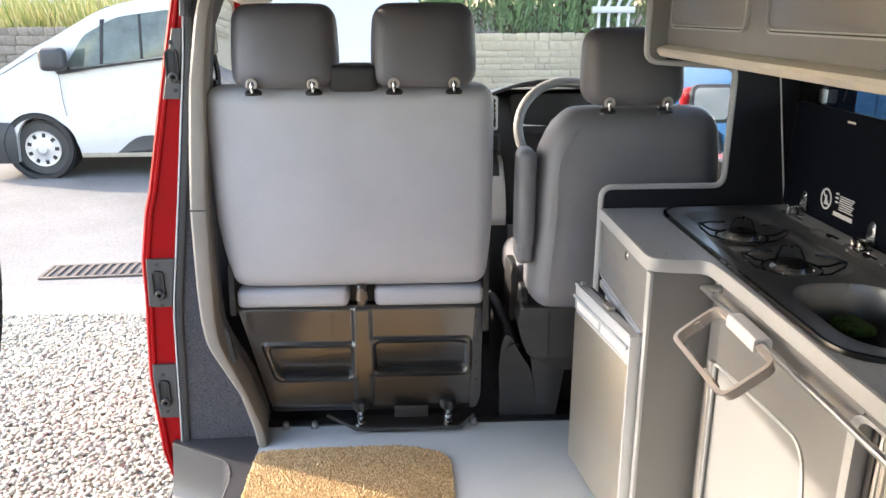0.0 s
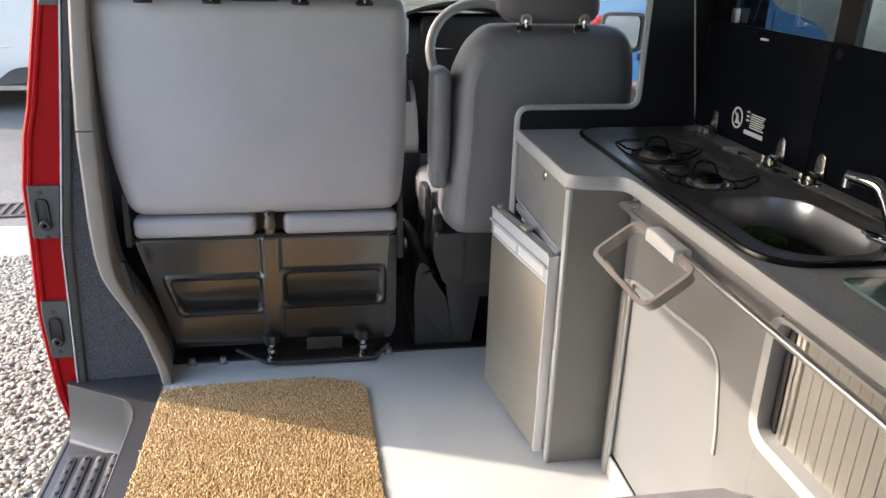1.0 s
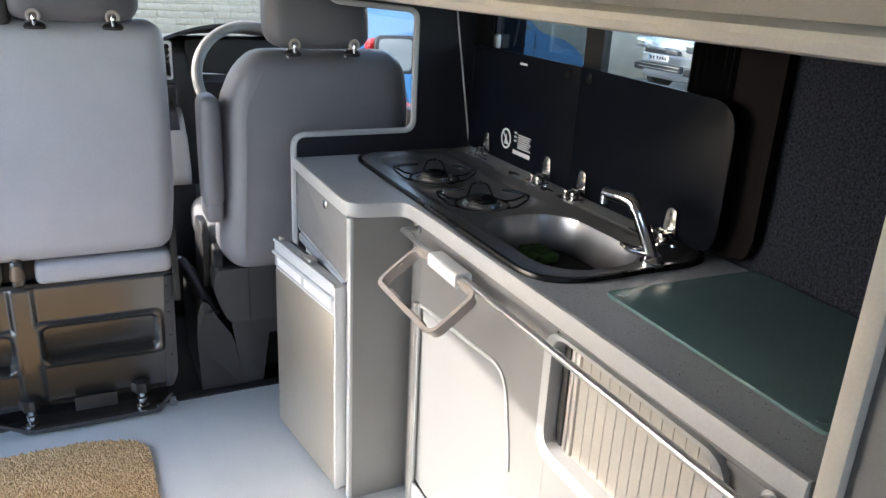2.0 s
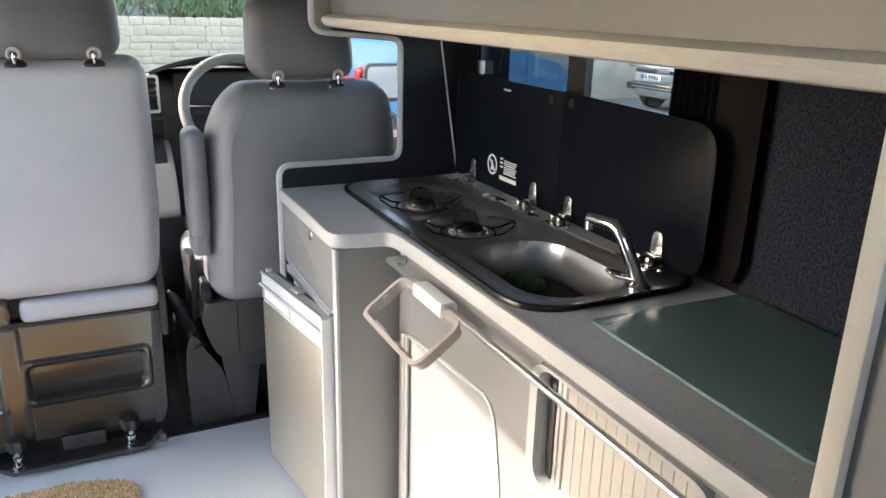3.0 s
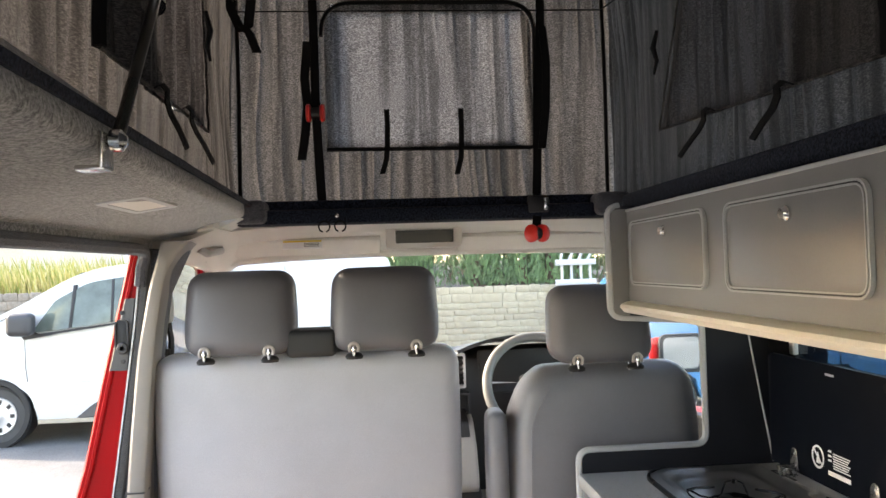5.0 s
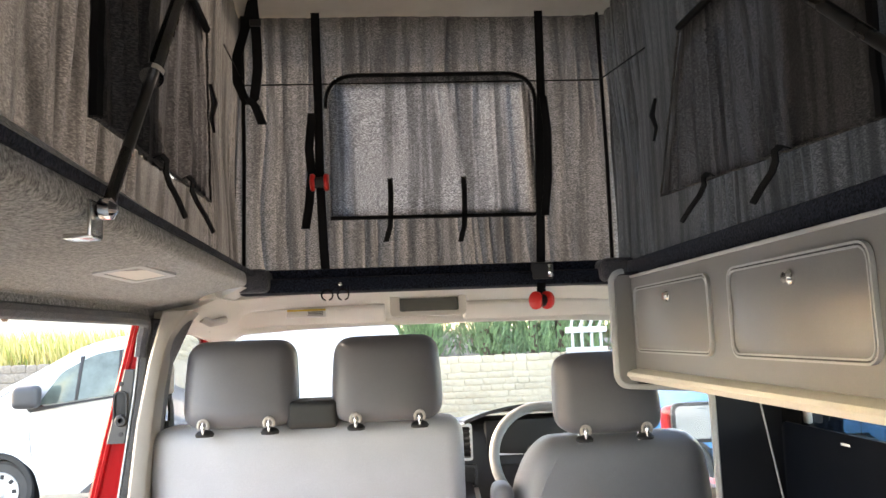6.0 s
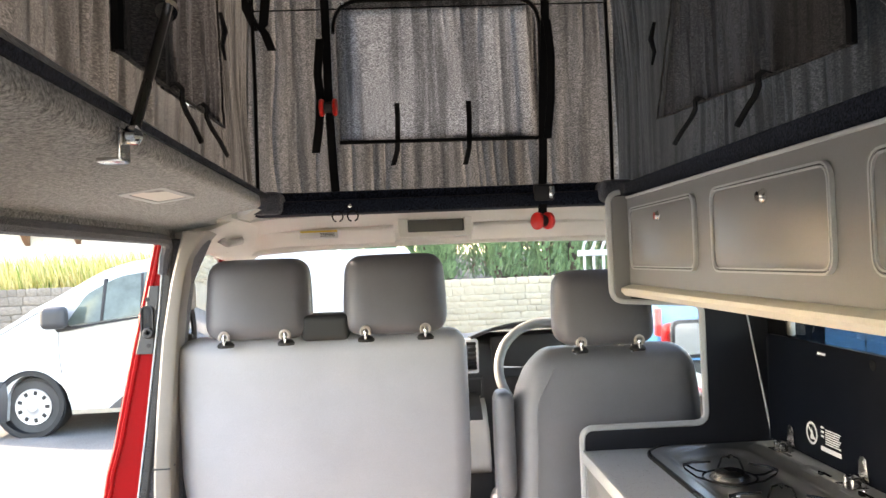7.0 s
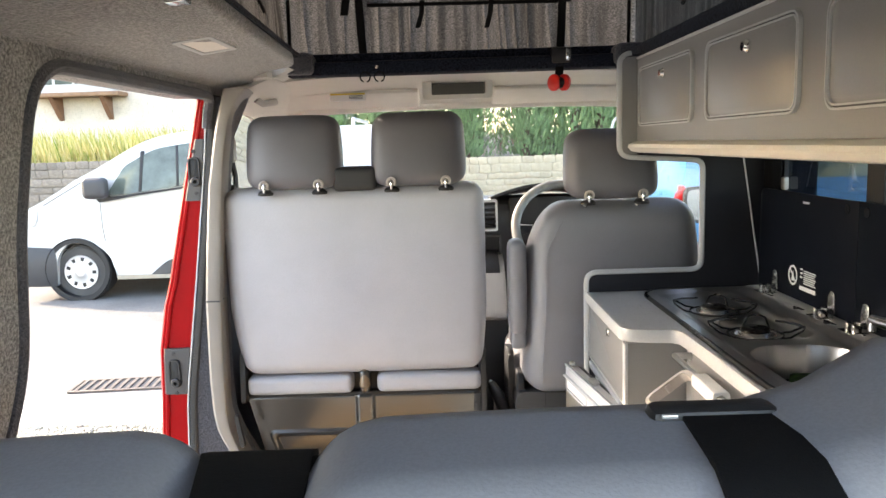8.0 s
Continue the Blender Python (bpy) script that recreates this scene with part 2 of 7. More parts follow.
def B():
    return bmesh.new()


def box(bm, x0, x1, y0, y1, z0, z1, r=0.0, seg=2):
    made = bmesh.ops.create_cube(bm, size=1.0)
    for v in made["verts"]:
        v.co = ((x0 + x1) / 2 + v.co.x * (x1 - x0), (y0 + y1) / 2 + v.co.y * (y1 - y0), (z0 + z1) / 2 + v.co.z * (z1 - z0))
    if r:
        edges = list({e for v in made["verts"] for e in v.link_edges})
        bmesh.ops.bevel(bm, geom=edges, offset=r, segments=seg, profile=0.5, affect="EDGES", clamp_overlap=True)
    return bm


def obox(bm, m, sx, sy, sz, r=0.0, seg=2):
    """A box of that size about the pose m."""
    tmp = box(B(), -sx / 2, sx / 2, -sy / 2, sy / 2, -sz / 2, sz / 2, r, seg)
    tmp.transform(m)
    join(bm, tmp)
    return bm


def join(bm, tmp):
    me = bpy.data.meshes.new("tmp")
    tmp.to_mesh(me)
    tmp.free()
    bm.from_mesh(me)
    bpy.data.meshes.remove(me)


def rounded(pts, n=5):
    """A 2D loop from corners (u, v, radius)."""
    out = []
    k = len(pts)
    for i, (u, v, r) in enumerate(pts):
        p = Vector((u, v))
        if r <= 0:
            out.append((u, v))
            continue
        a = (Vector(pts[i - 1][:2]) - p)
        b = (Vector(pts[(i + 1) % k][:2]) - p)
        r = min(r, a.length * 0.49, b.length * 0.49)
        a, b = p + a.normalized() * r, p + b.normalized() * r
        for j in range(n + 1):
            t = j / n
            q = a * (1 - t) ** 2 + p * 2 * t * (1 - t) + b * t * t
            out.append((q.x, q.y))
    return out


def rrect(u0, u1, v0, v1, r, n=5):
    return rounded([(u0, v0, r), (u1, v0, r), (u1, v1, r), (u0, v1, r)], n)


def place(axis, u, v, w):
    return {"x": (w, u, v), "y": (u, w, v), "z": (u, v, w)}[axis]


def prism(bm, loop, axis, a, b, bevel=0.0, seg=2):
    """A 2D loop pushed along an axis from a to b."""
    tmp = B()
    lo = [tmp.verts.new(place(axis, u, v, a)) for u, v in loop]
    hi = [tmp.verts.new(place(axis, u, v, b)) for u, v in loop]
    caps = [tmp.faces.new(lo), tmp.faces.new(hi)]
    for i in range(len(loop)):
        j = (i + 1) % len(loop)
        tmp.faces.new((lo[i], lo[j], hi[j], hi[i]))
    if bevel:
        edges = list({e for f in caps for e in f.edges})
        bmesh.ops.bevel(tmp, geom=edges, offset=bevel, segments=seg, profile=0.5, affect="EDGES", clamp_overlap=True)
    join(bm, tmp)
    return bm


def band(bm, outer, inner, axis, a, b):
    """The ring between two loops of the same count, pushed along an axis."""
    n = len(outer)
    rows = [[bm.verts.new(place(axis, u, v, w)) for u, v in lp] for lp, w in ((outer, a), (outer, b), (inner, b), (inner, a))]
    for k in range(4):
        p, q = rows[k], rows[(k + 1) % 4]
        for i in range(n):
            j = (i + 1) % n
            bm.faces.new((p[i], p[j], q[j], q[i]))
    return bm


def tube(bm, pts, r, n=8, closed=False, flat=1.0, up=None):
    """A round (or, with flat, oval) rod along points; r may be a list."""
    pts = [Vector(p) for p in pts]
    k = len(pts)
    rs = r if isinstance(r, (list, tuple)) else [r] * k
    rings = []
    nrm = None
    for i, p in enumerate(pts):
        d = (pts[(i + 1) % k] - pts[i - 1]) if closed else (pts[min(i + 1, k - 1)] - pts[max(i - 1, 0)])
        d.normalize()
        if nrm is None:
            nrm = Vector(up) if up else (Vector((0, 0, 1)) if abs(d.z) < 0.9 else Vector((1, 0, 0)))
        nrm = (nrm - d * nrm.dot(d)).normalized()
        s = d.cross(nrm)
        rings.append([bm.verts.new(p + (nrm * math.cos(6.2832 * j / n) * flat + s * math.sin(6.2832 * j / n)) * rs[i]) for j in range(n)])
    for i in range(k if closed else k - 1):
        p, q = rings[i], rings[(i + 1) % k]
        for j in range(n):
            bm.faces.new((p[j], p[(j + 1) % n], q[(j + 1) % n], q[j]))
    if not closed:
        bm.faces.new(rings[0][::-1])
        bm.faces.new(rings[-1])
    return bm


def lathe(bm, profile, m, n=24, caps=True):
    """A profile of (radius, height) turned about the z axis of the pose m."""
    rows = [[bm.verts.new(m @ Vector((r * math.cos(6.2832 * j / n), r * math.sin(6.2832 * j / n), h))) for j in range(n)] for r, h in profile]
    for p, q in zip(rows, rows[1:]):
        for j in range(n):
            bm.faces.new((p[j], p[(j + 1) % n], q[(j + 1) % n], q[j]))
    if caps:
        bm.faces.new(rows[0][::-1])
        bm.faces.new(rows[-1])
    return bm


def loft(bm, rings, caps=True):
    rows = [[bm.verts.new(p) for p in ring] for ring in rings]
    n = len(rows[0])
    for p, q in zip(rows, rows[1:]):
        for j in range(n):
            bm.faces.new((p[j], p[(j + 1) % n], q[(j + 1) % n], q[j]))
    if caps:
        bm.faces.new(rows[0][::-1])
        bm.faces.new(rows[-1])
    return bm


def sheet(bm, nu, nv, f):
    """A grid of points f(u, v), u and v from 0 to 1."""
    g = [[bm.verts.new(f(i / nu, j / nv)) for j in range(nv + 1)] for i in range(nu + 1)]
    for i in range(nu):
        for j in range(nv):
            bm.faces.new((g[i][j], g[i + 1][j], g[i + 1][j + 1], g[i][j + 1]))
    return bm


def thick(bm, d):
    bmesh.ops.recalc_face_normals(bm, faces=bm.faces[:])
    bmesh.ops.solidify(bm, geom=bm.faces[:], thickness=d)
    return bm


def arc(c, r, a0, a1, n, plane="xy"):
    out = []
    for i in range(n + 1):
        a = radians(a0 + (a1 - a0) * i / n)
        u, v = r * math.cos(a), r * math.sin(a)
        out.append((c[0] + u, c[1] + v, c[2]) if plane == "xy" else (c[0] + u, c[1], c[2] + v) if plane == "xz" else (c[0], c[1] + u, c[2] + v))
    return out


def lerp(table, z):
    for (z0, a), (z1, b) in zip(table, table[1:]):
        if z <= z1:
            return a + (b - a) * (z - z0) / (z1 - z0)
    return table[-1][1]


# ---- the van's shell ----
GROUND = -0.594
structure("floor", box(B(), -0.538, 1.02, 0.2, 2.776, -0.03, 0.0, 0.002), M["vinyl"], "pale grey smooth vinyl van floor", "floor")
structure("cab_floor", box(B(), -0.70, 1.02, 2.78, 4.4, -0.06, -0.006, 0.002), M["rubber"], "black rubber floor of the driving cab", "floor")
structure("floor_edge_strip", box(B(), -0.56, 0.44, 2.768, 2.80, -0.02, 0.006, 0.003), M["rubber"], "black rubber strip at the floor's front edge", "trim")

# sliding door step: a level end shelf, a scooped well and a ribbed tread
def well(u, v):
    x = -0.802 + 0.266 * u
    y = 1.44 + 1.01 * v / 0.25 if v < 0.25 else 2.45 + 0.325 * (v - 0.25) / 0.75
    r = 0.062
    dx = (-0.586 - x) * 1.35
    dy = (2.658 - 0.566 * (x + 0.761) - y) / 1.15
    d = r - math.hypot(max(r - dx, 0.0), max(r - dy, 0.0))
    t = min(1.0, max(0.0, d / r))
    z = 0.004 - 0.148 * (1 - (1 - t) ** 2.1)
    z += 0.0035 * math.exp(-(d / 0.0028) ** 2)
    return (x, y, z)


step = structure("door_step", thick(sheet(B(), 84, 240, well), 0.004), M["step"], "dark grey plastic entrance step with a ribbed tread", "step")
part("step_lip", box(B(), -0.812, -0.800, 1.44, 2.66, -0.20, -0.141, 0.005), M["step"], step)
part("tread_border", prism(B(), rrect(-0.788, -0.636, 1.80, 2.548, 0.02), "z", -0.150, -0.141, 0.002), M["step"], step)
for i in range(4):
    bm = B()
    xx = -0.768 + i * 0.0375
    prism(bm, rrect(xx - 0.012, xx + 0.012, 1.82, 2.535, 0.011), "z", -0.146, -0.137, 0.003, 2)
    for j in range(17):
        yy = 1.835 + j * 0.042 + 0.012 * (i % 2)
        box(bm, xx - 0.005, xx + 0.005, yy, yy + 0.010, -0.140, -0.1335, 0.002, 1)
    part("tread_rib", bm, M["step"], step)

# left jamb: red frame, latch plates, rubber seal, carpet and beige trim
AHEAD = 0.06
GROW = 1.03
OUT = [(-0.30, -0.768), (-0.13, -0.797), (-0.02, -0.822), (0.24, -0.834), (0.48, -0.817), (0.60, -0.812), (0.75, -0.785), (0.80, -0.768), (1.05, -0.712), (1.34, -0.644)]
INN = [(-0.30, -0.772), (0.02, -0.756), (0.46, -0.733), (0.80, -0.682), (1.15, -0.632), (1.34, -0.612)]


OUT, INN = ([(1.22 + (z - 1.22) * GROW, x * GROW) for z, x in rows] for rows in (OUT, INN))


def strip(bm, xl, xr, z0, z1, y0, y1, n=16):
    rings = []
    for i in range(n + 1):
        z = z0 + (z1 - z0) * i / n
        a, b = lerp(OUT, z) if xl is None else lerp(xl, z), lerp(xr, z)
        rings.append([(a, y0 + 0.012, z), (a + 0.008, y0, z), (b - 0.004, y0, z), (b, y0 + 0.004, z), (b, y1, z), (a, y1, z)])
    return loft(bm, rings)


jamb = structure("door_jamb", strip(B(), None, INN, -0.32, 1.345, 2.645 + AHEAD, 2.83, 24), M["red"], "glossy red painted jamb of the open sliding door", "door jamb")
bm = strip(B(), [(z, x + 0.012) for z, x in OUT], [(z, x + 0.03) for z, x in OUT], -0.30, 1.34, 2.639 + AHEAD, 2.66 + AHEAD, 24)
part("pressed_ridge", bm, M["red"], jamb)
for z0, z1 in ((1.045, 1.22), (0.47, 0.61), (0.12, 0.29)):
    z0, z1 = 1.22 + (z0 - 1.22) * GROW, 1.22 + (z1 - 1.22) * GROW
    mid = (z0 + z1) / 2
    plate = part("latch_plate", strip(B(), [(z, x + 0.014) for z, x in OUT], [(z, x - 0.002) for z, x in INN], z0, z1, 2.634 + AHEAD, 2.66 + AHEAD, 4), M["step"], jamb, "dark grey plastic latch plate")
    cx = (lerp(OUT, mid) + lerp(INN, mid)) / 2 + 0.004
    bm = prism(B(), rrect(cx - 0.016, cx + 0.014, mid - 0.040, mid + 0.036, 0.013), "y", 2.630 + AHEAD, 2.640 + AHEAD, 0.002)
    part("catch", bm, M["rubber"], plate)
    part("catch_rim", band(B(), rrect(cx - 0.018, cx + 0.016, mid - 0.042, mid + 0.038, 0.015), rrect(cx - 0.014, cx + 0.012, mid - 0.038, mid + 0.034, 0.012), "y", 2.626 + AHEAD, 2.640 + AHEAD), M["seat_plastic"], plate)
    bm = B()
    lathe(bm, [(0.015, 0), (0.015, 0.010), (0.012, 0.013), (0.006, 0.013), (0.006, 0.004)], pose(cx + 0.002, 2.634 + AHEAD, mid - 0.034, 90), 18)
    part("buffer", bm, M["seat_plastic"], plate)
    for dz in (0.055, -0.068):
        bm = lathe(B(), [(0.006, 0), (0.006, 0.002), (0.003, 0.0025)], pose(cx, 2.634 + AHEAD, mid + dz, 90), 10)
        part("screw", bm, M["seat_plastic"], plate)
part("flange", strip(B(), [(z, x - 0.005) for z, x in INN], [(z, x + 0.003) for z, x in INN], -0.14, 1.335, 2.630 + AHEAD, 2.66 + AHEAD, 24), M["edging"], jamb, "pale grey welded flange")
SEAL = [(z, x + 0.026) for z, x in INN]
seal = structure("door_seal", strip(B(), INN, SEAL, -0.16, 1.345, 2.632 + AHEAD, 2.76, 24), M["seal"], "ribbed black rubber door seal", "seal")
bm = B()
for i in range(150):
    z = -0.12 + i * 0.0096
    x = lerp(INN, z)
    box(bm, x + 0.006, x + 0.019, 2.6295 + AHEAD, 2.634 + AHEAD, z, z + 0.005)
part("rib", bm, M["seal"], seal)["kind"] = "stuff"
part("sill_seal", tube(B(), [(-0.800, 2.705, -0.12), (-0.808, 2.68, -0.150), (-0.813, 2.62, -0.158), (-0.815, 1.44, -0.160)], 0.010, 10), M["rubber"], seal)

TRIM = [(0.0, -0.540), (0.05, -0.545), (0.174, -0.578), (0.33, -0.658), (0.395, -0.669), (0.50, -0.672), (0.73, -0.667), (0.88, -0.655), (1.08, -0.634), (1.24, -0.604), (1.36, -0.570)]
FOLD = [(0.0, -0.510), (0.05, -0.515), (0.174, -0.554), (0.33, -0.618), (0.395, -0.627), (0.57, -0.625), (0.78, -0.618), (1.0, -0.600), (1.15, -0.583), (1.25, -0.566), (1.31, -0.545), (1.36, -0.500)]
bm = B()
rings = []
for i in range(13):
    z = 0.0 + 1.34 * i / 12
    a, b = lerp(SEAL, z), lerp(FOLD, z) - 0.02
    rings.append([(a, 2.70, z), (b, 2.715, z), (b, 2.82, z), (a, 2.82, z)])
loft(bm, rings)
wall_left = structure("wall_left", bm, M["carpet_mid"], "dark carpeted pillar beside the sliding door", "wall")
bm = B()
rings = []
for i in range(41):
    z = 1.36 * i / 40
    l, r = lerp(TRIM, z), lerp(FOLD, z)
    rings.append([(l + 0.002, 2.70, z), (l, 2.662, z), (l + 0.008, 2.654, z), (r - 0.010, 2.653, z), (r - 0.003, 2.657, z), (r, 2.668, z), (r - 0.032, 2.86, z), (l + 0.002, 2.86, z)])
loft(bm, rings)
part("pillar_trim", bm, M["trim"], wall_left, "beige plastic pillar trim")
bm = box(B(), -0.667, -0.622, 2.6515, 2.70, 0.7405, 0.7445)
part("trim_joint", bm, M["mid_plastic"], wall_left)
bm = prism(B(), rounded([(-0.603, 0.39, 0.008), (-0.592, 0.39, 0.008), (-0.575, 0.29, 0.01), (-0.590, 0.29, 0.01)]), "y", 2.645, 2.66)
part("belt_slot", bm, M["rubber"], wall_left)

# rear part of the left side, with the rounded opening
def lean_in(bm):
    """The side leans inwards with height, as the jamb does."""
    for z in (0.0, 0.3, 0.6, 0.8, 1.0, 1.15, 1.25):
        bmesh.ops.bisect_plane(bm, geom=bm.verts[:] + bm.edges[:] + bm.faces[:], plane_co=(0, 0, z), plane_no=(0, 0, 1))
    for v in bm.verts:
        v.co.x += lerp(INN, v.co.z) + 0.018
    return bm


OPENING = rounded([(0.2, -0.2, 0), (1.49, -0.2, 0), (1.49, 0.40, 0.12), (1.735, 0.78, 0.12), (1.697, 1.10, 0.1), (1.735, 1.340, 0.11), (2.74, 1.340, 0.0), (2.74, 1.48, 0), (0.2, 1.48, 0)], 8)
part("carpet_side", lean_in(prism(B(), OPENING, "x", -0.135, 0.0, 0.012, 3)), M["carpet"], wall_left, "grey carpet-lined side and header")
rim = [(lerp(INN, z) + 0.013, y - 0.006, z + 0.002) for y, z in OPENING[2:-3]] + [(-0.612, 2.60, 1.341), (-0.612, 2.655, 1.338), (-0.618, 2.680, 1.322), (-0.628, 2.690, 1.295), (-0.634, 2.694, 1.25)]
part("opening_seal", tube(B(), rim, 0.015, 8), M["carpet_mid"], wall_left)

# left cab door, with its window, following the body's curve


def tumble(bm, d=0.0):
    for v in bm.verts:
        v.co.x += lerp(OUT, max(-0.29, v.co.z)) / GROW + 0.815 + d
    return bm


bm = B()
for i in range(8):
    z0, z1 = -0.28 + i * 0.13, -0.28 + (i + 1) * 0.13
    box(bm, -0.79, -0.72, 2.80, 4.25, z0, min(z1, 0.75))
cdl = structure("cab_door_left", tumble(bm), M["red"], "red front passenger door with a window", "door")
bm = prism(B(), rounded([(2.80, 1.38, 0), (3.40, 1.38, 0), (4.20, 0.74, 0), (4.12, 0.74, 0), (3.37, 1.325, 0.03), (2.90, 1.325, 0.05), (2.87, 0.76, 0), (2.80, 0.76, 0)], 8), "x", -0.785, -0.74, 0.004)
bmesh.ops.subdivide_edges(bm, edges=[e for e in bm.edges if abs(e.verts[0].co.z - e.verts[1].co.z) > 0.2], cuts=4)
part("window_frame", tumble(bm, -0.07), M["red"], cdl)
part("door_card", tumble(box(B(), -0.715, -0.69, 2.86, 4.2, -0.05, 0.77, 0.01)), M["seat_plastic"], cdl, "black plastic door card")
ob = part("window_pane", tumble(sheet(B(), 6, 8, lambda u, v: (-0.76, 2.86 + (1.32 - 0.80 * v) * u, 0.75 + 0.60 * v)), -0.06), M["tint_glass"], cdl, "clear side window")
ob.visible_shadow = False

# ceiling: carpeted shelf on the left of the roof opening
def roof_edge(y):
    return -0.27 - 0.062 * (y - 1.3)


bm = B()
rings = []
for i in range(36):
    y = 0.2 + 2.62 * i / 35
    e, dz = roof_edge(y) - 0.9 * max(0.0, y - 2.66), -0.021 * max(0.0, 2.6 - y) / 1.3
    prof = rounded([(e - 0.004, 1.446 + dz, 0.01), (e, 1.418 + dz, 0.014), (e - 0.07, 1.406 + dz, 0.05), (-0.50, 1.388 + dz * 0.5, 0.08), (-0.62, 1.368, 0.06), (-0.70, 1.355, 0.01), (-0.72, 1.36, 0), (-0.72, 1.48, 0), (e - 0.04, 1.47, 0)], 6)
    rings.append([(x, y, z) for x, z in prof])
loft(bm, rings)
structure("ceiling_left", bm, M["carpet"], "grey carpet-lined ceiling beside the roof opening", "ceiling")
bm = loft(B(), [[(roof_edge(y) + x, y, z - 0.021 * max(0.0, 2.6 - y) / 1.3) for x, z in ((-0.035, 1.447), (0.0, 1.446), (0.002, 1.456), (-0.035, 1.466))] for y in (0.2, 2.72)])
structure("ceiling_edge", bm, M["carpet_dark"], "dark carpeted lip of the roof opening", "trim")
structure("ceiling_right", box(B(), 0.625, 1.06, 0.2, 2.72, 1.408, 1.455, 0.01), M["carpet_dark"], "dark carpeted ceiling over the wall cupboards", "ceiling")

# cab headlining and front roof bar
bm = sheet(B(), 16, 6, lambda u, v: (-0.70 + 1.72 * u, 2.965 + 0.60 * v, 1.440 - 0.078 * v ** 2.5 - 0.050 * (abs(u - 0.49) * 2) ** 4))
sheet(bm, 4, 4, lambda u, v: (-0.70 + 0.24 * u, 2.726 + 0.244 * v, 1.385 + 0.040 * u ** 0.6))
structure("headlining", thick(bm, 0.03), M["headlining"], "pale fabric headlining of the cab", "ceiling")
bm = B()
tube(bm, [(-0.80 + 0.05, 4.2, 0.74), (-0.66, 3.5, 1.33), (-0.63, 3.1, 1.385), (-0.60, 2.80, 1.38)], 0.055, 10)
structure("left_roof_pillar", bm, M["beige"], "beige plastic windscreen pillar trim", "pillar")
bm = B()
tube(bm, [(0.915, 4.2, 0.74), (0.955, 3.5, 1.33), (0.995, 3.1, 1.385), (1.02, 2.80, 1.38)], 0.035, 10)
structure("right_roof_pillar", bm, M["beige"], "beige plastic windscreen pillar trim", "pillar")
bm = B()
tube(bm, [(-0.70 + 1.72 * i / 10, 3.54, 1.342 - 0.03 * abs(i / 5 - 1) ** 3) for i in range(11)], 0.022, 10)
rings = []
for y, dz in ((2.80, 0.0), (2.90, 0.0), (3.10, 0.002), (3.30, -0.004), (3.45, -0.022), (3.58, -0.055)):
    rings.append([(x, y, z + dz) for x, z in rounded([(-0.70, 1.36, 0), (-0.668, 1.312, 0.01), (-0.632, 1.302, 0.03), (-0.575, 1.352, 0.06), (-0.45, 1.402, 0.05), (-0.40, 1.425, 0), (-0.45, 1.445, 0), (-0.70, 1.42, 0)], 4)])
structure("cant_rail", loft(B(), rings), M["headlining"], "pale headlining curving down over the cab door", "ceiling")
structure("windscreen_header", bm, M["headlining"], "pale trim along the top of the windscreen", "trim")
bm = B()
box(bm, -0.44, 0.70, 2.90, 2.985, 1.408, 1.452, 0.012)
box(bm, -0.44, 0.70, 2.94, 3.01, 1.44, 1.48, 0.006)
bar = structure("roof_front_bar", bm, M["carpet_dark"], "black carpeted bar across the front of the roof opening", "roof bar")
for x0, x1 in ((-0.44, -0.345), (0.60, 0.70)):
    part("corner_block", box(B(), x0, x1, 2.85, 2.99, 1.412, 1.478, 0.018, 3), M["carpet_mid"], bar, "dark grey carpeted corner block")
structure("windscreen", prism(B(), [(3.55, 1.34), (4.30, 0.74), (4.305, 0.745), (3.556, 1.346)], "x", -0.72, 1.06), M["glass"], "clear windscreen", "windscreen").visible_shadow = False

# right wall with its window, curtain and carpet
bm = B()
box(bm, 1.0, 1.10, 0.2, 2.72, -0.2, 1.00)
box(bm, 1.0, 1.10, 0.2, 2.72, 1.33, 1.5)
box(bm, 1.0, 1.10, 2.575, 2.72, 1.00, 1.33)
box(bm, 1.0, 1.10, 0.2, 1.74, 1.00, 1.33)
structure("wall_right", bm, M["carpet_dark"], "dark carpeted side wall behind the kitchen", "wall")
bm = B()
band(bm, rrect(1.74, 2.575, 1.00, 1.33, 0.04), rrect(1.765, 2.555, 1.02, 1.31, 0.03), "x", 0.995, 1.02)
box(bm, 0.998, 1.02, 2.09, 2.155, 1.01, 1.32)
wr = structure("window_right", bm, M["rubber"], "tinted sliding side window in a black frame", "window")
for y0, y1, gm in ((1.75, 2.10, "half_tint_glass"), (2.14, 2.565, "privacy_glass")):
    ob = part("pane", box(B(), 1.005, 1.010, y0, y1, 1.01, 1.32), M[gm], wr)
    ob.visible_shadow = False
part("catch", box(B(), 0.985, 1.0, 2.535, 2.557, 1.030, 1.065, 0.004), M["alu"], wr, "grey plastic window catch")
for y0, y1, k in ((1.685, 1.795, 7), (2.555, 2.625, 5)):
    bm = sheet(B(), 48, 6, lambda u, v, y0=y0, y1=y1, k=k: (0.975 + 0.010 * math.sin(6.2832 * k * u + 0.6 * math.sin(3 * v)) + 0.004 * v, y0 + (y1 - y0) * u, 0.76 + 0.62 * v))
    tagged(mesh_object("curtain", thick(bm, 0.002), M["curtain"]), "gathered black side curtain hanging by the window", "curtain", "side curtains")
bm = prism(B(), rounded([(1.592, 0.755, 0.07), (1.592, 1.36, 0.05), (1.69, 1.36, 0.02), (1.69, 0.755, 0.02)]), "x", 0.978, 1.001, 0.008)
structure("pillar_panel", bm, M["plum"], "dark plum fabric-covered pillar panel", "panel")
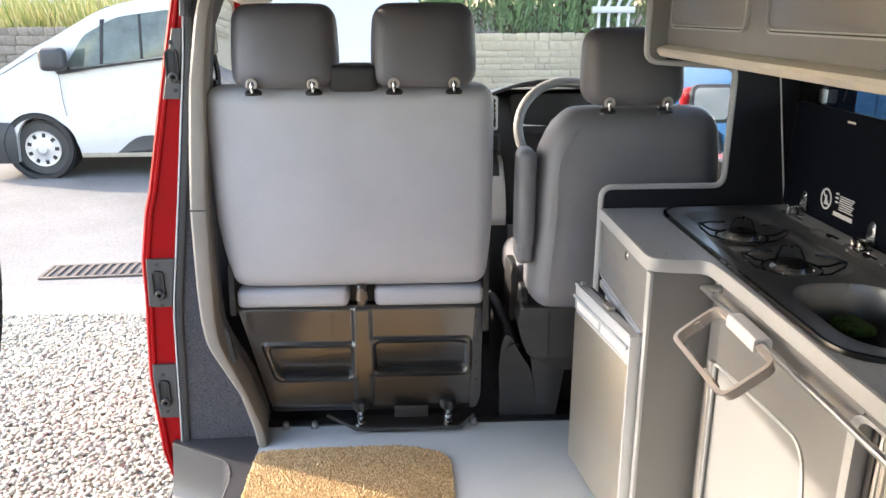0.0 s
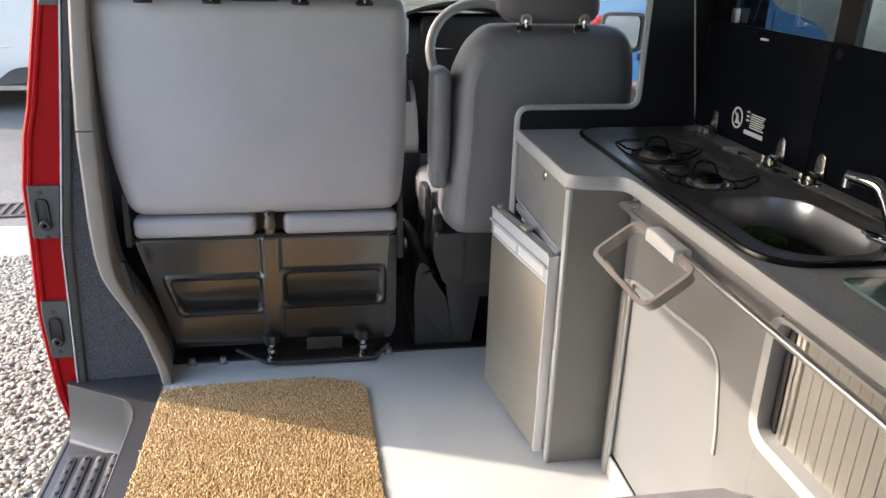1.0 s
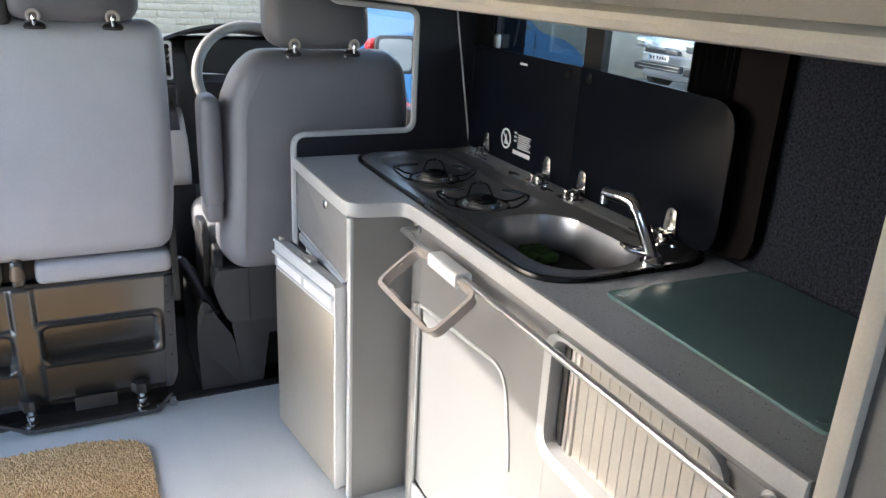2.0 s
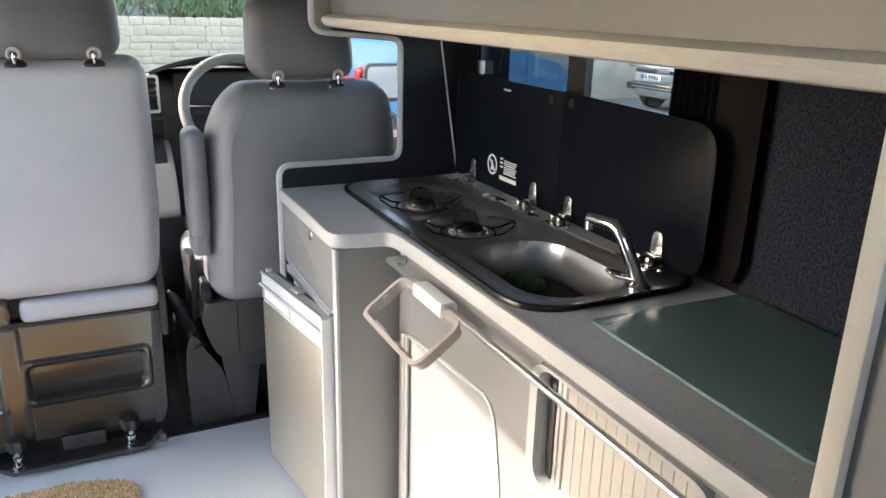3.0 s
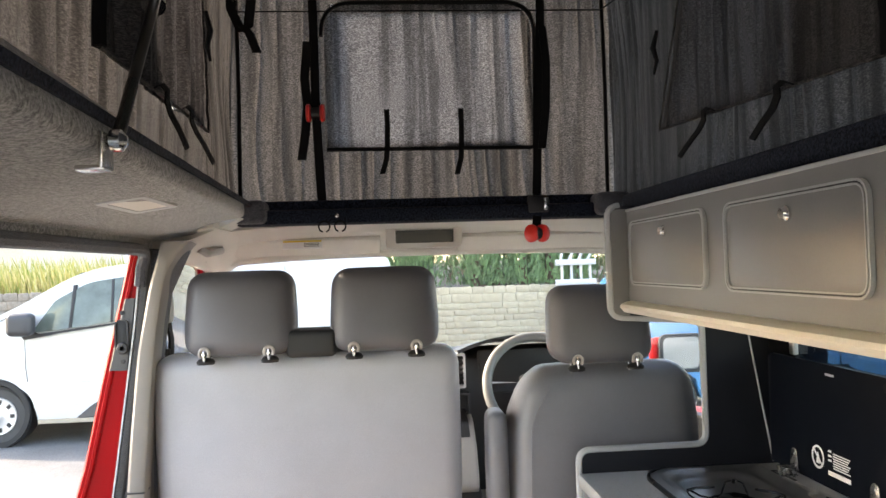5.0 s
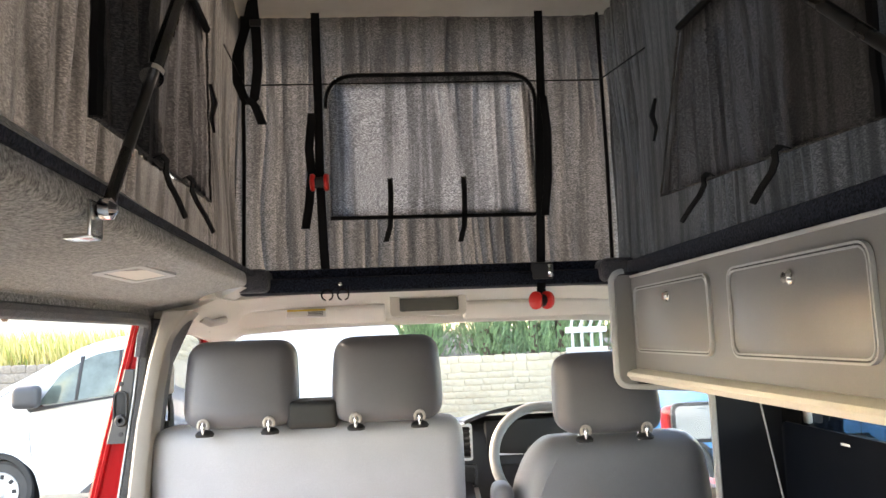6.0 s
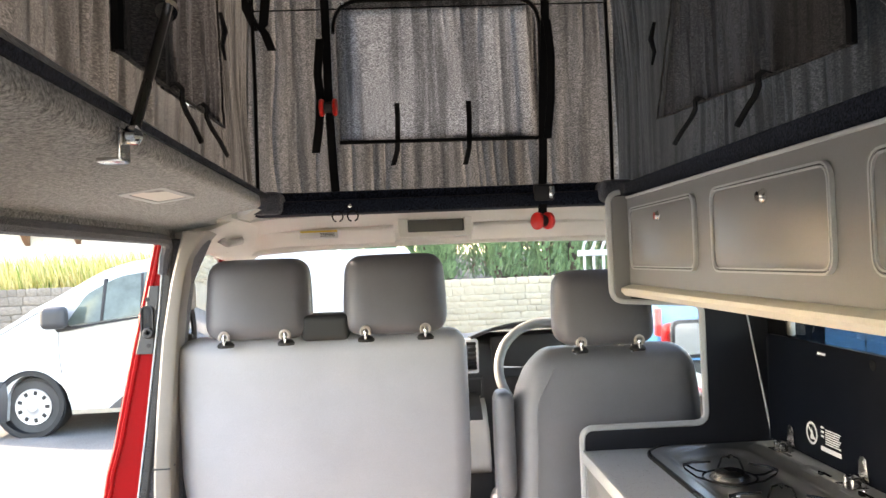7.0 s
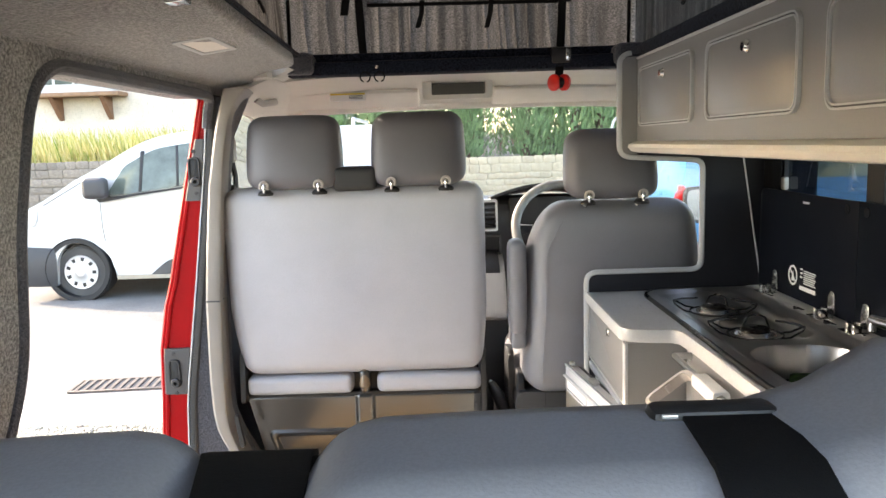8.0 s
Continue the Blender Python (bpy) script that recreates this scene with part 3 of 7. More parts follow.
bm = prism(B(), [(2.72, -0.3), (4.3, -0.3), (4.3, 0.72), (2.72, 0.78)], "x", 1.06, 1.14)

def view_shear(bm):
    """Shears the driver's side inwards to fit the camera's view."""
    for v in bm.verts:
        v.co.x -= 0.12 * max(0.0, v.co.y - 2.75)
    return bm


cdr = structure("cab_door_right", view_shear(bm), M["red"], "red driver's door with a window", "door")
bm = prism(B(), rounded([(2.72, 1.42, 0), (3.45, 1.42, 0), (4.25, 0.74, 0), (4.18, 0.74, 0), (3.42, 1.345, 0.03), (2.80, 1.345, 0.03), (2.78, 0.78, 0), (2.72, 0.78, 0)]), "x", 1.04, 1.10)
part("window_frame", view_shear(bm), M["seat_plastic"], cdr, "black window frame")
part("door_card", view_shear(box(B(), 1.015, 1.058, 2.85, 4.2, -0.05, 0.775, 0.012)), M["seat_plastic"], cdr, "black plastic door card")
ob = part("window_pane", view_shear(prism(B(), [(2.78, 0.76), (4.2, 0.73), (3.43, 1.35), (2.78, 1.35)], "x", 1.075, 1.079)), M["tint_glass"], cdr, "clear driver's window")
ob.visible_shadow = False
# outer bodywork ahead of the cab
bm = B()
box(bm, -0.86, 1.16, 4.25, 4.9, -0.4, 0.70, 0.15, 4)
structure("bonnet", bm, M["red"], "red bonnet of the van", "bonnet")

# the van's other outer faces
structure("nose_skirt", box(B(), -0.84, 1.14, 0.25, 4.3, -0.42, -0.225), M["rubber"], "dark underside of the van", "underbody")


# ---- kitchen ----
def cushion_block(bm, x0, x1, y0, y1, z0, z1):
    """A soft lumpy block."""
    box(bm, x0, x1, y0, y1, z0, z1, min(x1 - x0, y1 - y0, z1 - z0) * 0.4, 3)
    for v in bm.verts:
        v.co += v.co.normalized() * noise.noise(v.co * 40) * 0.004
    return bm


WT = 0.742
# full-height end board with pale edging
EB = rounded([(0.462, 0.0, 0), (0.462, 0.797, 0.03), (0.797, 0.797, 0.035), (0.797, 1.118, 0.03), (0.558, 1.135, 0.03), (0.558, 1.415, 0.03), (0.985, 1.43, 0), (0.985, 0.0, 0)], 6)
end_board = thing("end_board", "graphite laminate end board with pale grey edging", "panel", (0.72, 2.63, 0))
part("board", prism(B(), EB, "y", 2.622, 2.640), M["cabinet_deep"], end_board)
bm = B()
path = [(u, v) for u, v in EB[:-2]]
tube(bm, [(u, 2.631, v) for u, v in path], 0.0105, 8, up=(0, 1, 0))
part("edging", bm, M["edging"], end_board, "pale grey rounded edging")
bm = tube(B(), [(0.966, 2.618, 0.75), (0.906, 2.618, 1.12)], 0.0025, 6)
part("seam_bead", bm, M["edging"], end_board)

part("upper_face", prism(B(), rounded([(0.560, 1.139, 0.02), (0.6015, 1.137, 0), (0.6015, 1.408, 0), (0.560, 1.408, 0.02)]), "y", 2.612, 2.6215), M["cabinet"], end_board, "grey laminate face beside the wall cupboard")

# worktop
worktop = thing("worktop", "speckled grey laminate worktop with pale edging", "worktop", (0.8, 1.9, WT))
HX0, HX1, HY0, HY1, HR = 0.606, 0.985, 1.656, 2.606, 0.095
bm = B()
cut = 1.684
prism(bm, [(0.597, cut), (0.597, 1.14), (1.0, 1.14), (1.0, cut)], "z", WT - 0.028, WT)
front = rounded([(0.462, 2.620, 0), (0.462, 2.185, 0.035), (0.520, 2.172, 0.03), (0.585, 2.165, 0.07), (0.592, 2.06, 0.06), (0.597, cut, 0), (0.645, cut, 0), (0.645, 2.588, 0), (0.965, 2.588, 0), (0.965, cut, 0), (1.0, cut, 0), (1.0, 2.620, 0)], 6)
prism(bm, front, "z", WT - 0.028, WT)
part("top", bm, M["worktop"], worktop)
bm = B()
edge = rounded([(0.462, 2.620, 0), (0.462, 2.185, 0.035), (0.520, 2.172, 0.03), (0.585, 2.165, 0.07), (0.592, 2.06, 0.06), (0.597, 1.14, 0)], 6)
edge = edge[:-1] + [(0.597, 1.14)]
rings = []
for i, (u, v) in enumerate(edge):
    a = Vector(edge[max(0, i - 1)])
    b = Vector(edge[min(len(edge) - 1, i + 1)])
    d = (b - a).normalized()
    nx, ny = d.y, -d.x
    rings.append([(u + nx * o, v + ny * o, WT + h) for o, h in ((-0.002, 0.0015), (0.005, 0.0005), (0.007, -0.006), (0.007, -0.024), (0.005, -0.030), (-0.002, -0.031))])
loft(bm, rings)
part("edging", bm, M["edging"], worktop, "pale grey edging")

# fridge housing
base = thing("fridge_housing", "grey laminate cupboard over and beside the small fridge", "cupboard", (0.7, 2.4, 0))
part("side_panel", box(B(), 0.468, 0.620, 2.172, 2.190, 0, WT - 0.031), M["cabinet"], base)
part("panel_edging", box(B(), 0.460, 0.469, 2.170, 2.192, 0, WT - 0.032, 0.003), M["edging"], base, "pale edging strip")
part("shelf", box(B(), 0.48, 0.98, 2.192, 2.62, 0.535, 0.55), M["cabinet"], base)
flap = part("flap_door", prism(B(), rrect(2.205, 2.612, 0.556, 0.708, 0.018), "x", 0.466, 0.482, 0.002), M["cabinet"], base)
bm = band(B(), rrect(2.200, 2.617, 0.551, 0.712, 0.022), rrect(2.2045, 2.6125, 0.5555, 0.7085, 0.0185), "x", 0.464, 0.480)
part("door_edging", bm, M["edging"], flap)
bm = lathe(B(), [(0.012, 0), (0.012, 0.004), (0.008, 0.007), (0.003, 0.007), (0.003, 0.003)], pose(0.466, 2.36, 0.690, 0, -90), 16)
part("push_lock", bm, M["chrome"], flap, "chrome push-button lock")

# fridge, its door ajar
fridge = thing("fridge", "small silver fridge with its door ajar under the cupboard", "fridge", (0.7, 2.4, 0))
part("body", box(B(), 0.478, 0.95, 2.205, 2.60, 0.02, 0.53, 0.008), M["fridge_white"], fridge)
door_m = pose(0.469, 2.200, 0, 0, 0, 8.6)


def fr(bm):
    bm.transform(door_m)
    return bm


door = part("door", fr(box(B(), -0.034, 0.0, 0.0, 0.348, 0.022, 0.548, 0.006)), M["fridge_white"], fridge)
part("front_sheet", fr(box(B(), -0.037, -0.033, 0.006, 0.342, 0.030, 0.478, 0.002)), M["fridge_face"], door, "brushed silver front sheet")
part("handle_strip", fr(box(B(), -0.036, -0.028, 0.0, 0.348, 0.482, 0.550, 0.003)), M["strip"], door, "frosted plastic handle strip")
for y0, y1 in ((0.020, 0.165), (0.180, 0.328)):
    part("handle_recess", fr(box(B(), -0.0372, -0.034, y0, y1, 0.490, 0.516, 0.002)), M["fridge_white"], door)
part("handle_lip", fr(box(B(), -0.044, -0.034, 0.0, 0.348, 0.518, 0.526, 0.003)), M["strip"], door)
part("side_band", fr(box(B(), -0.037, 0.0, -0.004, 0.002, 0.022, 0.550, 0.002)), M["fridge_white"], door)
part("top_trim", fr(box(B(), -0.038, -0.030, 0.0, 0.350, 0.548, 0.556, 0.002)), M["strip"], door)
part("gasket", fr(box(B(), -0.002, 0.010, 0.010, 0.340, 0.030, 0.545, 0.003)), M["mid_plastic"], door)
part("top_rail", box(B(), 0.456, 0.474, 2.215, 2.58, 0.530, 0.552, 0.004), M["strip"], fridge, "clear plastic top rail")
part("latch", fr(box(B(), -0.026, -0.006, 0.15, 0.19, 0.552, 0.562, 0.003)), M["alu"], door)
bm = lathe(B(), [(0.008, 0), (0.008, 0.008), (0.004, 0.010)], door_m @ pose(-0.02, 0.335, 0.554), 12)
part("hinge_cap", bm, M["alu"], door)

# main unit
FX = 0.602
unit = thing("kitchen_unit", "grey laminate kitchen unit with recessed doors", "kitchen unit", (0.8, 1.65, 0))
BAY = rounded([(2.112, 0.06, 0.0), (2.112, 0.520, 0.012), (2.085, 0.525, 0.02), (1.735, 0.556, 0.05), (1.700, 0.40, 0.03), (1.690, 0.05, 0.0)], 5)
TAMO = rrect(1.235, 1.612, 0.474, 0.700, 0.045, 6)
TAM = rrect(1.252, 1.592, 0.496, 0.694, 0.035, 6)
# face boards round the two openings
part("stile", prism(B(), [(2.16, 0.0), (2.16, 0.711), (2.112, 0.711), (2.112, 0.0)], "x", FX, FX + 0.016), M["cabinet"], unit)
part("face_board", prism(B(), rounded([(2.1115, 0.522, 0), (2.085, 0.527, 0.02), (1.735, 0.558, 0.05), (1.700, 0.40, 0.03), (1.690, 0.0, 0), (1.596, 0.0, 0), (1.596, 0.711, 0), (2.1115, 0.711, 0)], 5), "x", FX, FX + 0.016), M["cabinet"], unit)
part("lower_rail", prism(B(), [(1.5955, 0.0), (1.5955, 0.484), (1.14, 0.484), (1.14, 0.0)], "x", FX, FX + 0.016), M["cabinet"], unit)
part("upper_rail", prism(B(), [(1.5955, 0.697), (1.5955, 0.711), (1.14, 0.711), (1.14, 0.697)], "x", FX, FX + 0.016), M["cabinet"], unit)
part("stile", prism(B(), [(1.248, 0.4845), (1.248, 0.6965), (1.14, 0.6965), (1.14, 0.4845)], "x", FX, FX + 0.016), M["cabinet"], unit)
part("carcass_back", box(B(), 0.97, 0.985, 1.14, 2.17, 0, 0.70), M["cabinet"], unit)
part("carcass_floor", box(B(), FX + 0.017, 0.97, 1.14, 2.15, 0.002, 0.03), M["cabinet"], unit)
part("corner_strip", box(B(), FX - 0.012, FX, 2.112, 2.128, 0, 0.525, 0.003), M["alu"], unit, "bright aluminium corner strip")
part("plinth", box(B(), FX - 0.004, FX + 0.004, 1.62, 2.111, 0.0, 0.055, 0.002), M["edging"], unit, "pale plinth strip")
part("sliding_panel", prism(B(), BAY, "x", FX + 0.006, FX + 0.014), M["white"], unit, "white board door panel")
bm = B()
tube(bm, [(FX - 0.001, y, z) for y, z in BAY[:-1]], 0.0045, 6)
part("bay_edging", bm, M["edging"], unit, "pale grey edging")
part("tambour_frame", band(B(), TAMO, TAM, "x", FX - 0.010, FX + 0.03), M["edging"], unit, "pale plastic tambour frame")
for y0, y1, mt in ((1.574, 1.590, "mid_plastic"), (1.562, 1.571, "alu"), (1.549, 1.560, "alu")):
    part("tambour_guide", box(B(), FX + 0.012, FX + 0.03, y0, y1, 0.490, 0.697, 0.003), M[mt], unit)
for i in range(13):
    y1 = 1.547 - i * 0.0222
    part("slat", box(B(), FX + 0.016, FX + 0.024, y1 - 0.0215, y1, 0.488, 0.698, 0.0007, 1), M["tambour"], unit)

# towel rail
rail = thing("towel_rail", "brushed steel rail along the kitchen front", "rail", (0.57, 1.65, 0.7))
part("rod", tube(B(), [(0.565, 2.135, 0.690), (0.565, 1.16, 0.690)], 0.0062, 12), M["steel"], rail)
for y in (2.13, 1.18):
    bm = tube(B(), [(0.565, y, 0.690), (0.603, y, 0.690)], 0.008, 10)
    lathe(bm, [(0.012, 0), (0.012, 0.004)], pose(0.597, y, 0.690, 0, 90), 14)
    part("bracket", bm, M["steel"], rail)


# overhead cupboards
OX = 0.602
over = thing("overhead_cupboard", "grey laminate wall cupboard with three flap doors", "cupboard", (0.8, 1.8, 1.16))
part("front", box(B(), OX, OX + 0.016, 0.95, 2.622, 1.160, 1.400), M["cabinet"], over)
part("underside", box(B(), OX + 0.016, 0.99, 0.95, 2.622, 1.146, 1.162), M["cabinet"], over)
part("top_edging", box(B(), OX - 0.004, OX + 0.018, 0.95, 2.622, 1.400, 1.407, 0.003), M["edging"], over)
bm = loft(B(), [[(OX + a, y, 1.161 + c) for a, c in ((0.016, -0.015), (0.0, -0.018), (-0.020, -0.014), (-0.030, -0.002), (-0.028, 0.006), (-0.014, 0.012), (0.0, 0.014), (0.016, 0.012))] for y in (0.95, 2.60)])
part("lower_cornice", bm, M["cream"], over, "cream rounded cornice strip")
for y0, y1 in ((2.138, 2.583), (1.648, 2.056), (1.06, 1.565)):
    d = part("flap_door", prism(B(), rrect(y0 + 0.0089, y1 - 0.0089, 1.2239, 1.3651, 0.0215), "x", OX - 0.004, OX + 0.004, 0.002), M["cabinet"], over)
    part("door_edging", band(B(), rrect(y0, y1, 1.215, 1.374, 0.030), rrect(y0 + 0.0032, y1 - 0.0032, 1.2182, 1.3708, 0.027), "x", OX - 0.007, OX + 0.002), M["edging"], d)
    part("door_edging", band(B(), rrect(y0 + 0.0061, y1 - 0.0061, 1.2211, 1.3679, 0.0245), rrect(y0 + 0.0088, y1 - 0.0088, 1.2238, 1.3652, 0.0215), "x", OX - 0.007, OX + 0.002), M["edging"], d)
    part("shadow_gap", band(B(), rrect(y0 + 0.0033, y1 - 0.0033, 1.2183, 1.3707, 0.027), rrect(y0 + 0.0060, y1 - 0.0060, 1.2210, 1.3680, 0.0245), "x", OX - 0.0045, OX + 0.002), M["mid_plastic"], d)
    ym = (y0 + y1) / 2 - 0.01
    part("push_lock", lathe(B(), [(0.012, 0), (0.012, 0.004), (0.009, 0.007), (0.008, 0.012), (0.003, 0.012)], pose(OX - 0.004, ym, 1.340, 0, -90), 16), M["chrome"], d, "chrome push-button lock")

# wardrobe beyond the worktop
ward = thing("wardrobe", "tall grey laminate wardrobe with pale edging", "wardrobe", (0.8, 0.9, 0))
part("carcass", box(B(), 0.61, 0.99, 0.55, 1.135, 0, 1.42), M["cabinet"], ward)
part("edging", box(B(), 0.596, 0.612, 1.112, 1.138, 0.0, 1.42, 0.006), M["cream"], ward, "cream edging")

# hob and sink, with its raised black glass lid
hob = thing("hob_sink", "stainless steel hob and sink with a raised black glass lid", "hob and sink", (0.8, 2.1, WT))
rings = []
for ins, dz in ((-0.004, 0.0005), (-0.004, 0.004), (-0.002, 0.0085), (0.002, 0.0095), (0.005, 0.0085)):
    rings.append([(u, v, WT + dz) for u, v in rrect(HX0 + ins, HX1 - ins, HY0 + ins, HY1 - ins, HR - ins, 10)])
part("seal_rim", loft(B(), rings, caps=False), M["iron"], hob, "glossy black rim seal")
# pressed top: dished hob tray, rear ledge, deep bowl


def sstep(a, b, t):
    t = min(1.0, max(0.0, (t - a) / (b - a)))
    return t * t * (3 - 2 * t)


def inside(x, y, x0, x1, y0, y1, r, soft):
    """1 well inside a rounded rectangle, 0 outside."""
    qx, qy = max(x0 + r - x, x - x1 + r, 0), max(y0 + r - y, y - y1 + r, 0)
    d = math.hypot(qx, qy) - r
    if qx == 0 and qy == 0:
        d = max(x0 - x, x - x1, y0 - y, y - y1)
    return sstep(0.0, soft, -d)


def hobtop(u, v):
    x, y = HX0 + 0.003 + (HX1 - HX0 - 0.006) * u, HY0 + 0.003 + (HY1 - HY0 - 0.006) * v
    z = WT + 0.0085
    z -= 0.004 * inside(x, y, 0.632, 0.972, 1.672, 2.590, 0.085, 0.012)
    z -= 0.014 * inside(x, y, 0.648, 0.862, 2.040, 2.575, 0.07, 0.028)
    z -= 0.104 * inside(x, y, 0.654, 0.866, 1.690, 1.998, 0.085, 0.012)
    z += 0.014 * sstep(0.868, 0.895, x) * sstep(0.975, 0.955, x) * sstep(1.70, 1.74, y) * sstep(2.585, 2.545, y)
    for yy in (2.285, 2.135):
        z -= 0.006 * inside(x, y, 0.884, 0.915, yy - 0.030, yy + 0.045, 0.012, 0.008)
    cx, cy = min(max(x, HX0 + HR), HX1 - HR), min(max(y, HY0 + HR), HY1 - HR)
    far = math.hypot(x - cx, y - cy)
    if far > HR - 0.003:
        k = (HR - 0.003) / far
        x, y = cx + (x - cx) * k, cy + (y - cy) * k
    return (x, y, z)


part("steel_top", sheet(B(), 130, 300, hobtop), M["steel"], hob)


# Overlay in the top's steel, made less metallic so the ledge looks lit.
def ledge(u, v):
    x, y = 0.880 + 0.082 * u, 1.728 + 0.830 * v
    z = WT + 0.0062 + 0.0135 * sstep(0.0, 0.28, u)
    for yy in (2.285, 2.135):
        z -= 0.006 * inside(x, y, 0.876, 0.917, yy - 0.030, yy + 0.045, 0.012, 0.007)
    return (x, y, z)


part("rear_ledge", thick(sheet(B(), 24, 160, ledge), 0.001), M["lit_satin_steel"], hob, "satin steel ledge under the hinges, toned to look lit")
for yy in (2.430, 2.262, 2.115, 1.80):
    part("ledge_slot", prism(B(), rrect(0.902, 0.910, yy - 0.026, yy + 0.022, 0.004), "z", WT + 0.012, WT + 0.0205, 0.001), M["iron"], hob)
# Black slab added in place of the shadow deep in the bowl.
part("bowl_dark", prism(B(), rrect(0.666, 0.854, 1.702, 1.986, 0.072), "z", WT - 0.100, WT - 0.066, 0.004), M["webbing"], hob, "black slab standing for the bowl's dark depth")
part("sink_drain", lathe(B(), [(0.028, 0), (0.028, 0.004), (0.020, 0.005), (0.006, 0.003)], pose(0.76, 1.80, WT - 0.0665), 20), M["chrome"], hob)
for bx, by, br in ((0.724, 2.326, 0.042), (0.732, 2.096, 0.042)):
    zb = WT - 0.009
    burner = part("burner", lathe(B(), [(br - 0.006, 0.0), (br, 0.006), (br + 0.002, 0.013), (br - 0.003, 0.019), (br - 0.012, 0.021), (0.004, 0.022)], pose(bx, by, zb), 32), M["chrome_soft"], hob, "bright steel burner bowl")
    part("burner_cap", lathe(B(), [(br - 0.012, 0.020), (br - 0.010, 0.024), (br - 0.014, 0.028), (br - 0.022, 0.029), (0.002, 0.0285)], pose(bx, by, zb), 32), M["iron"], burner)
    bm = tube(B(), arc((bx, by, zb + 0.012), br + 0.016, 0, 352, 44), 0.0026, 6, closed=True)
    for a in (158, 66, -24):
        def at(d, r, h, a=a):
            return (bx + math.cos(radians(a + d)) * r, by + math.sin(radians(a + d)) * r, zb + h)
        tube(bm, [at(-30, br + 0.016, 0.012), at(-20, 0.076, 0.016), at(-11, 0.096, 0.030), at(-3, 0.099, 0.034), at(-1, 0.080, 0.041), at(0, 0.050, 0.044), at(2, 0.040, 0.045)], 0.0024, 6)
        tube(bm, [at(30, br + 0.016, 0.012), at(20, 0.076, 0.016), at(11, 0.096, 0.030), at(3, 0.099, 0.034), at(1, 0.080, 0.041), at(4, 0.050, 0.044)], 0.0024, 6)
    part("pan_support", bm, M["iron"], burner, "black wire pan support")
part("igniter", tube(B(), [(0.690, 2.205, WT - 0.008), (0.690, 2.205, WT + 0.010)], [0.005, 0.003], 8), M["fridge_white"], hob)
for yy in (2.470, 2.174, 2.034, 1.750):
    bm = B()
    for dy in (-0.016, 0.010):
        tube(bm, [(0.924, yy + dy - 0.006, WT + 0.028), (0.924, yy + dy + 0.006, WT + 0.028)], 0.0105, 14)
        box(bm, 0.903, 0.924, yy + dy - 0.006, yy + dy + 0.006, WT + 0.017, WT + 0.0375, 0.003)
    box(bm, 0.893, 0.935, yy - 0.026, yy + 0.026, WT + 0.016, WT + 0.0205, 0.001)
    hinge = part("lid_hinge", bm, M["chrome_soft"], hob, "sprung steel lid hinge")
    part("hinge_pin", tube(B(), [(0.924, yy - 0.024, WT + 0.028), (0.924, yy + 0.018, WT + 0.028)], 0.0045, 10), M["chrome"], hinge)
    bm = prism(B(), rounded([(yy - 0.017, WT + 0.028, 0.004), (yy - 0.012, WT + 0.078, 0.014), (yy + 0.012, WT + 0.078, 0.014), (yy + 0.017, WT + 0.028, 0.004)]), "x", 0.9385, 0.9425, 0.001)
    box(bm, 0.922, 0.942, yy - 0.012, yy + 0.010, WT + 0.034, WT + 0.040, 0.002)
    part("lid_tab", bm, M["chrome_soft"], hinge)
    part("tab_screw", lathe(B(), [(0.004, 0), (0.003, 0.002)], pose(0.9385, yy, WT + 0.064, 0, -90), 10), M["chrome"], hinge)
for yy in (2.435, 2.136, 1.998, 1.712):
    part("ledge_screw", lathe(B(), [(0.005, 0), (0.004, 0.003)], pose(0.918, yy, WT + 0.0175), 10), M["chrome"], hob)
lids = []
for y0, y1 in ((2.0845, 2.585), (1.640, 2.0830)):
    left = y0 < 2
    loop = rounded([(y0, 0.762, 0.05 if left else 0.0), (y1, 0.762, 0.0), (y1, 1.035, 0.0 if left else 0.03), (y0, 1.026 if left else 1.034, 0.06 if left else 0.0)], 8)
    lids.append(part("glass_lid", prism(B(), loop, "x", 0.9435, 0.9485, 0.001), M["lid"], hob, "black glass lid"))
for k, yy in ((0, 2.130), (1, 2.053)):
    part("lid_grip", lathe(B(), [(0.011, 0), (0.011, 0.0012), (0.009, 0.0016), (0.002, 0.0004)], pose(0.9435, yy, 1.013, 0, -90), 18), M["iron"], lids[k])
# printed warning on the lid: a crossed-out ring, text bars, and the maker's mark as a bar
bm = band(B(), [(2.376 + 0.024 * math.cos(a / 32 * 6.2832), 0.822 + 0.026 * math.sin(a / 32 * 6.2832)) for a in range(32)], [(2.376 + 0.019 * math.cos(a / 32 * 6.2832), 0.822 + 0.021 * math.sin(a / 32 * 6.2832)) for a in range(32)], "x", 0.9427, 0.9437)
tmp = B()
obox(tmp, pose(0.9432, 2.376, 0.822, 45), 0.001, 0.042, 0.004)
join(bm, tmp)
tmp = B()
prism(tmp, [(2.368, 0.808), (2.384, 0.808), (2.380, 0.822), (2.376, 0.834), (2.371, 0.822)], "x", 0.9429, 0.9436)
join(bm, tmp)
part("warning_symbol", bm, M["print"], lids[0], "white crossed-out flame symbol")
bm = B()
for i in range(7):
    box(bm, 0.9428, 0.9436, 2.258 + (i % 3) * 0.004, 2.318, 0.8405 - i * 0.0052, 0.843 - i * 0.0052)
for i in range(3):
    box(bm, 0.9428, 0.9436, 2.324, 2.336, 0.8425 - i * 0.010, 0.847 - i * 0.010)
part("warning_text", bm, M["print"], lids[0])
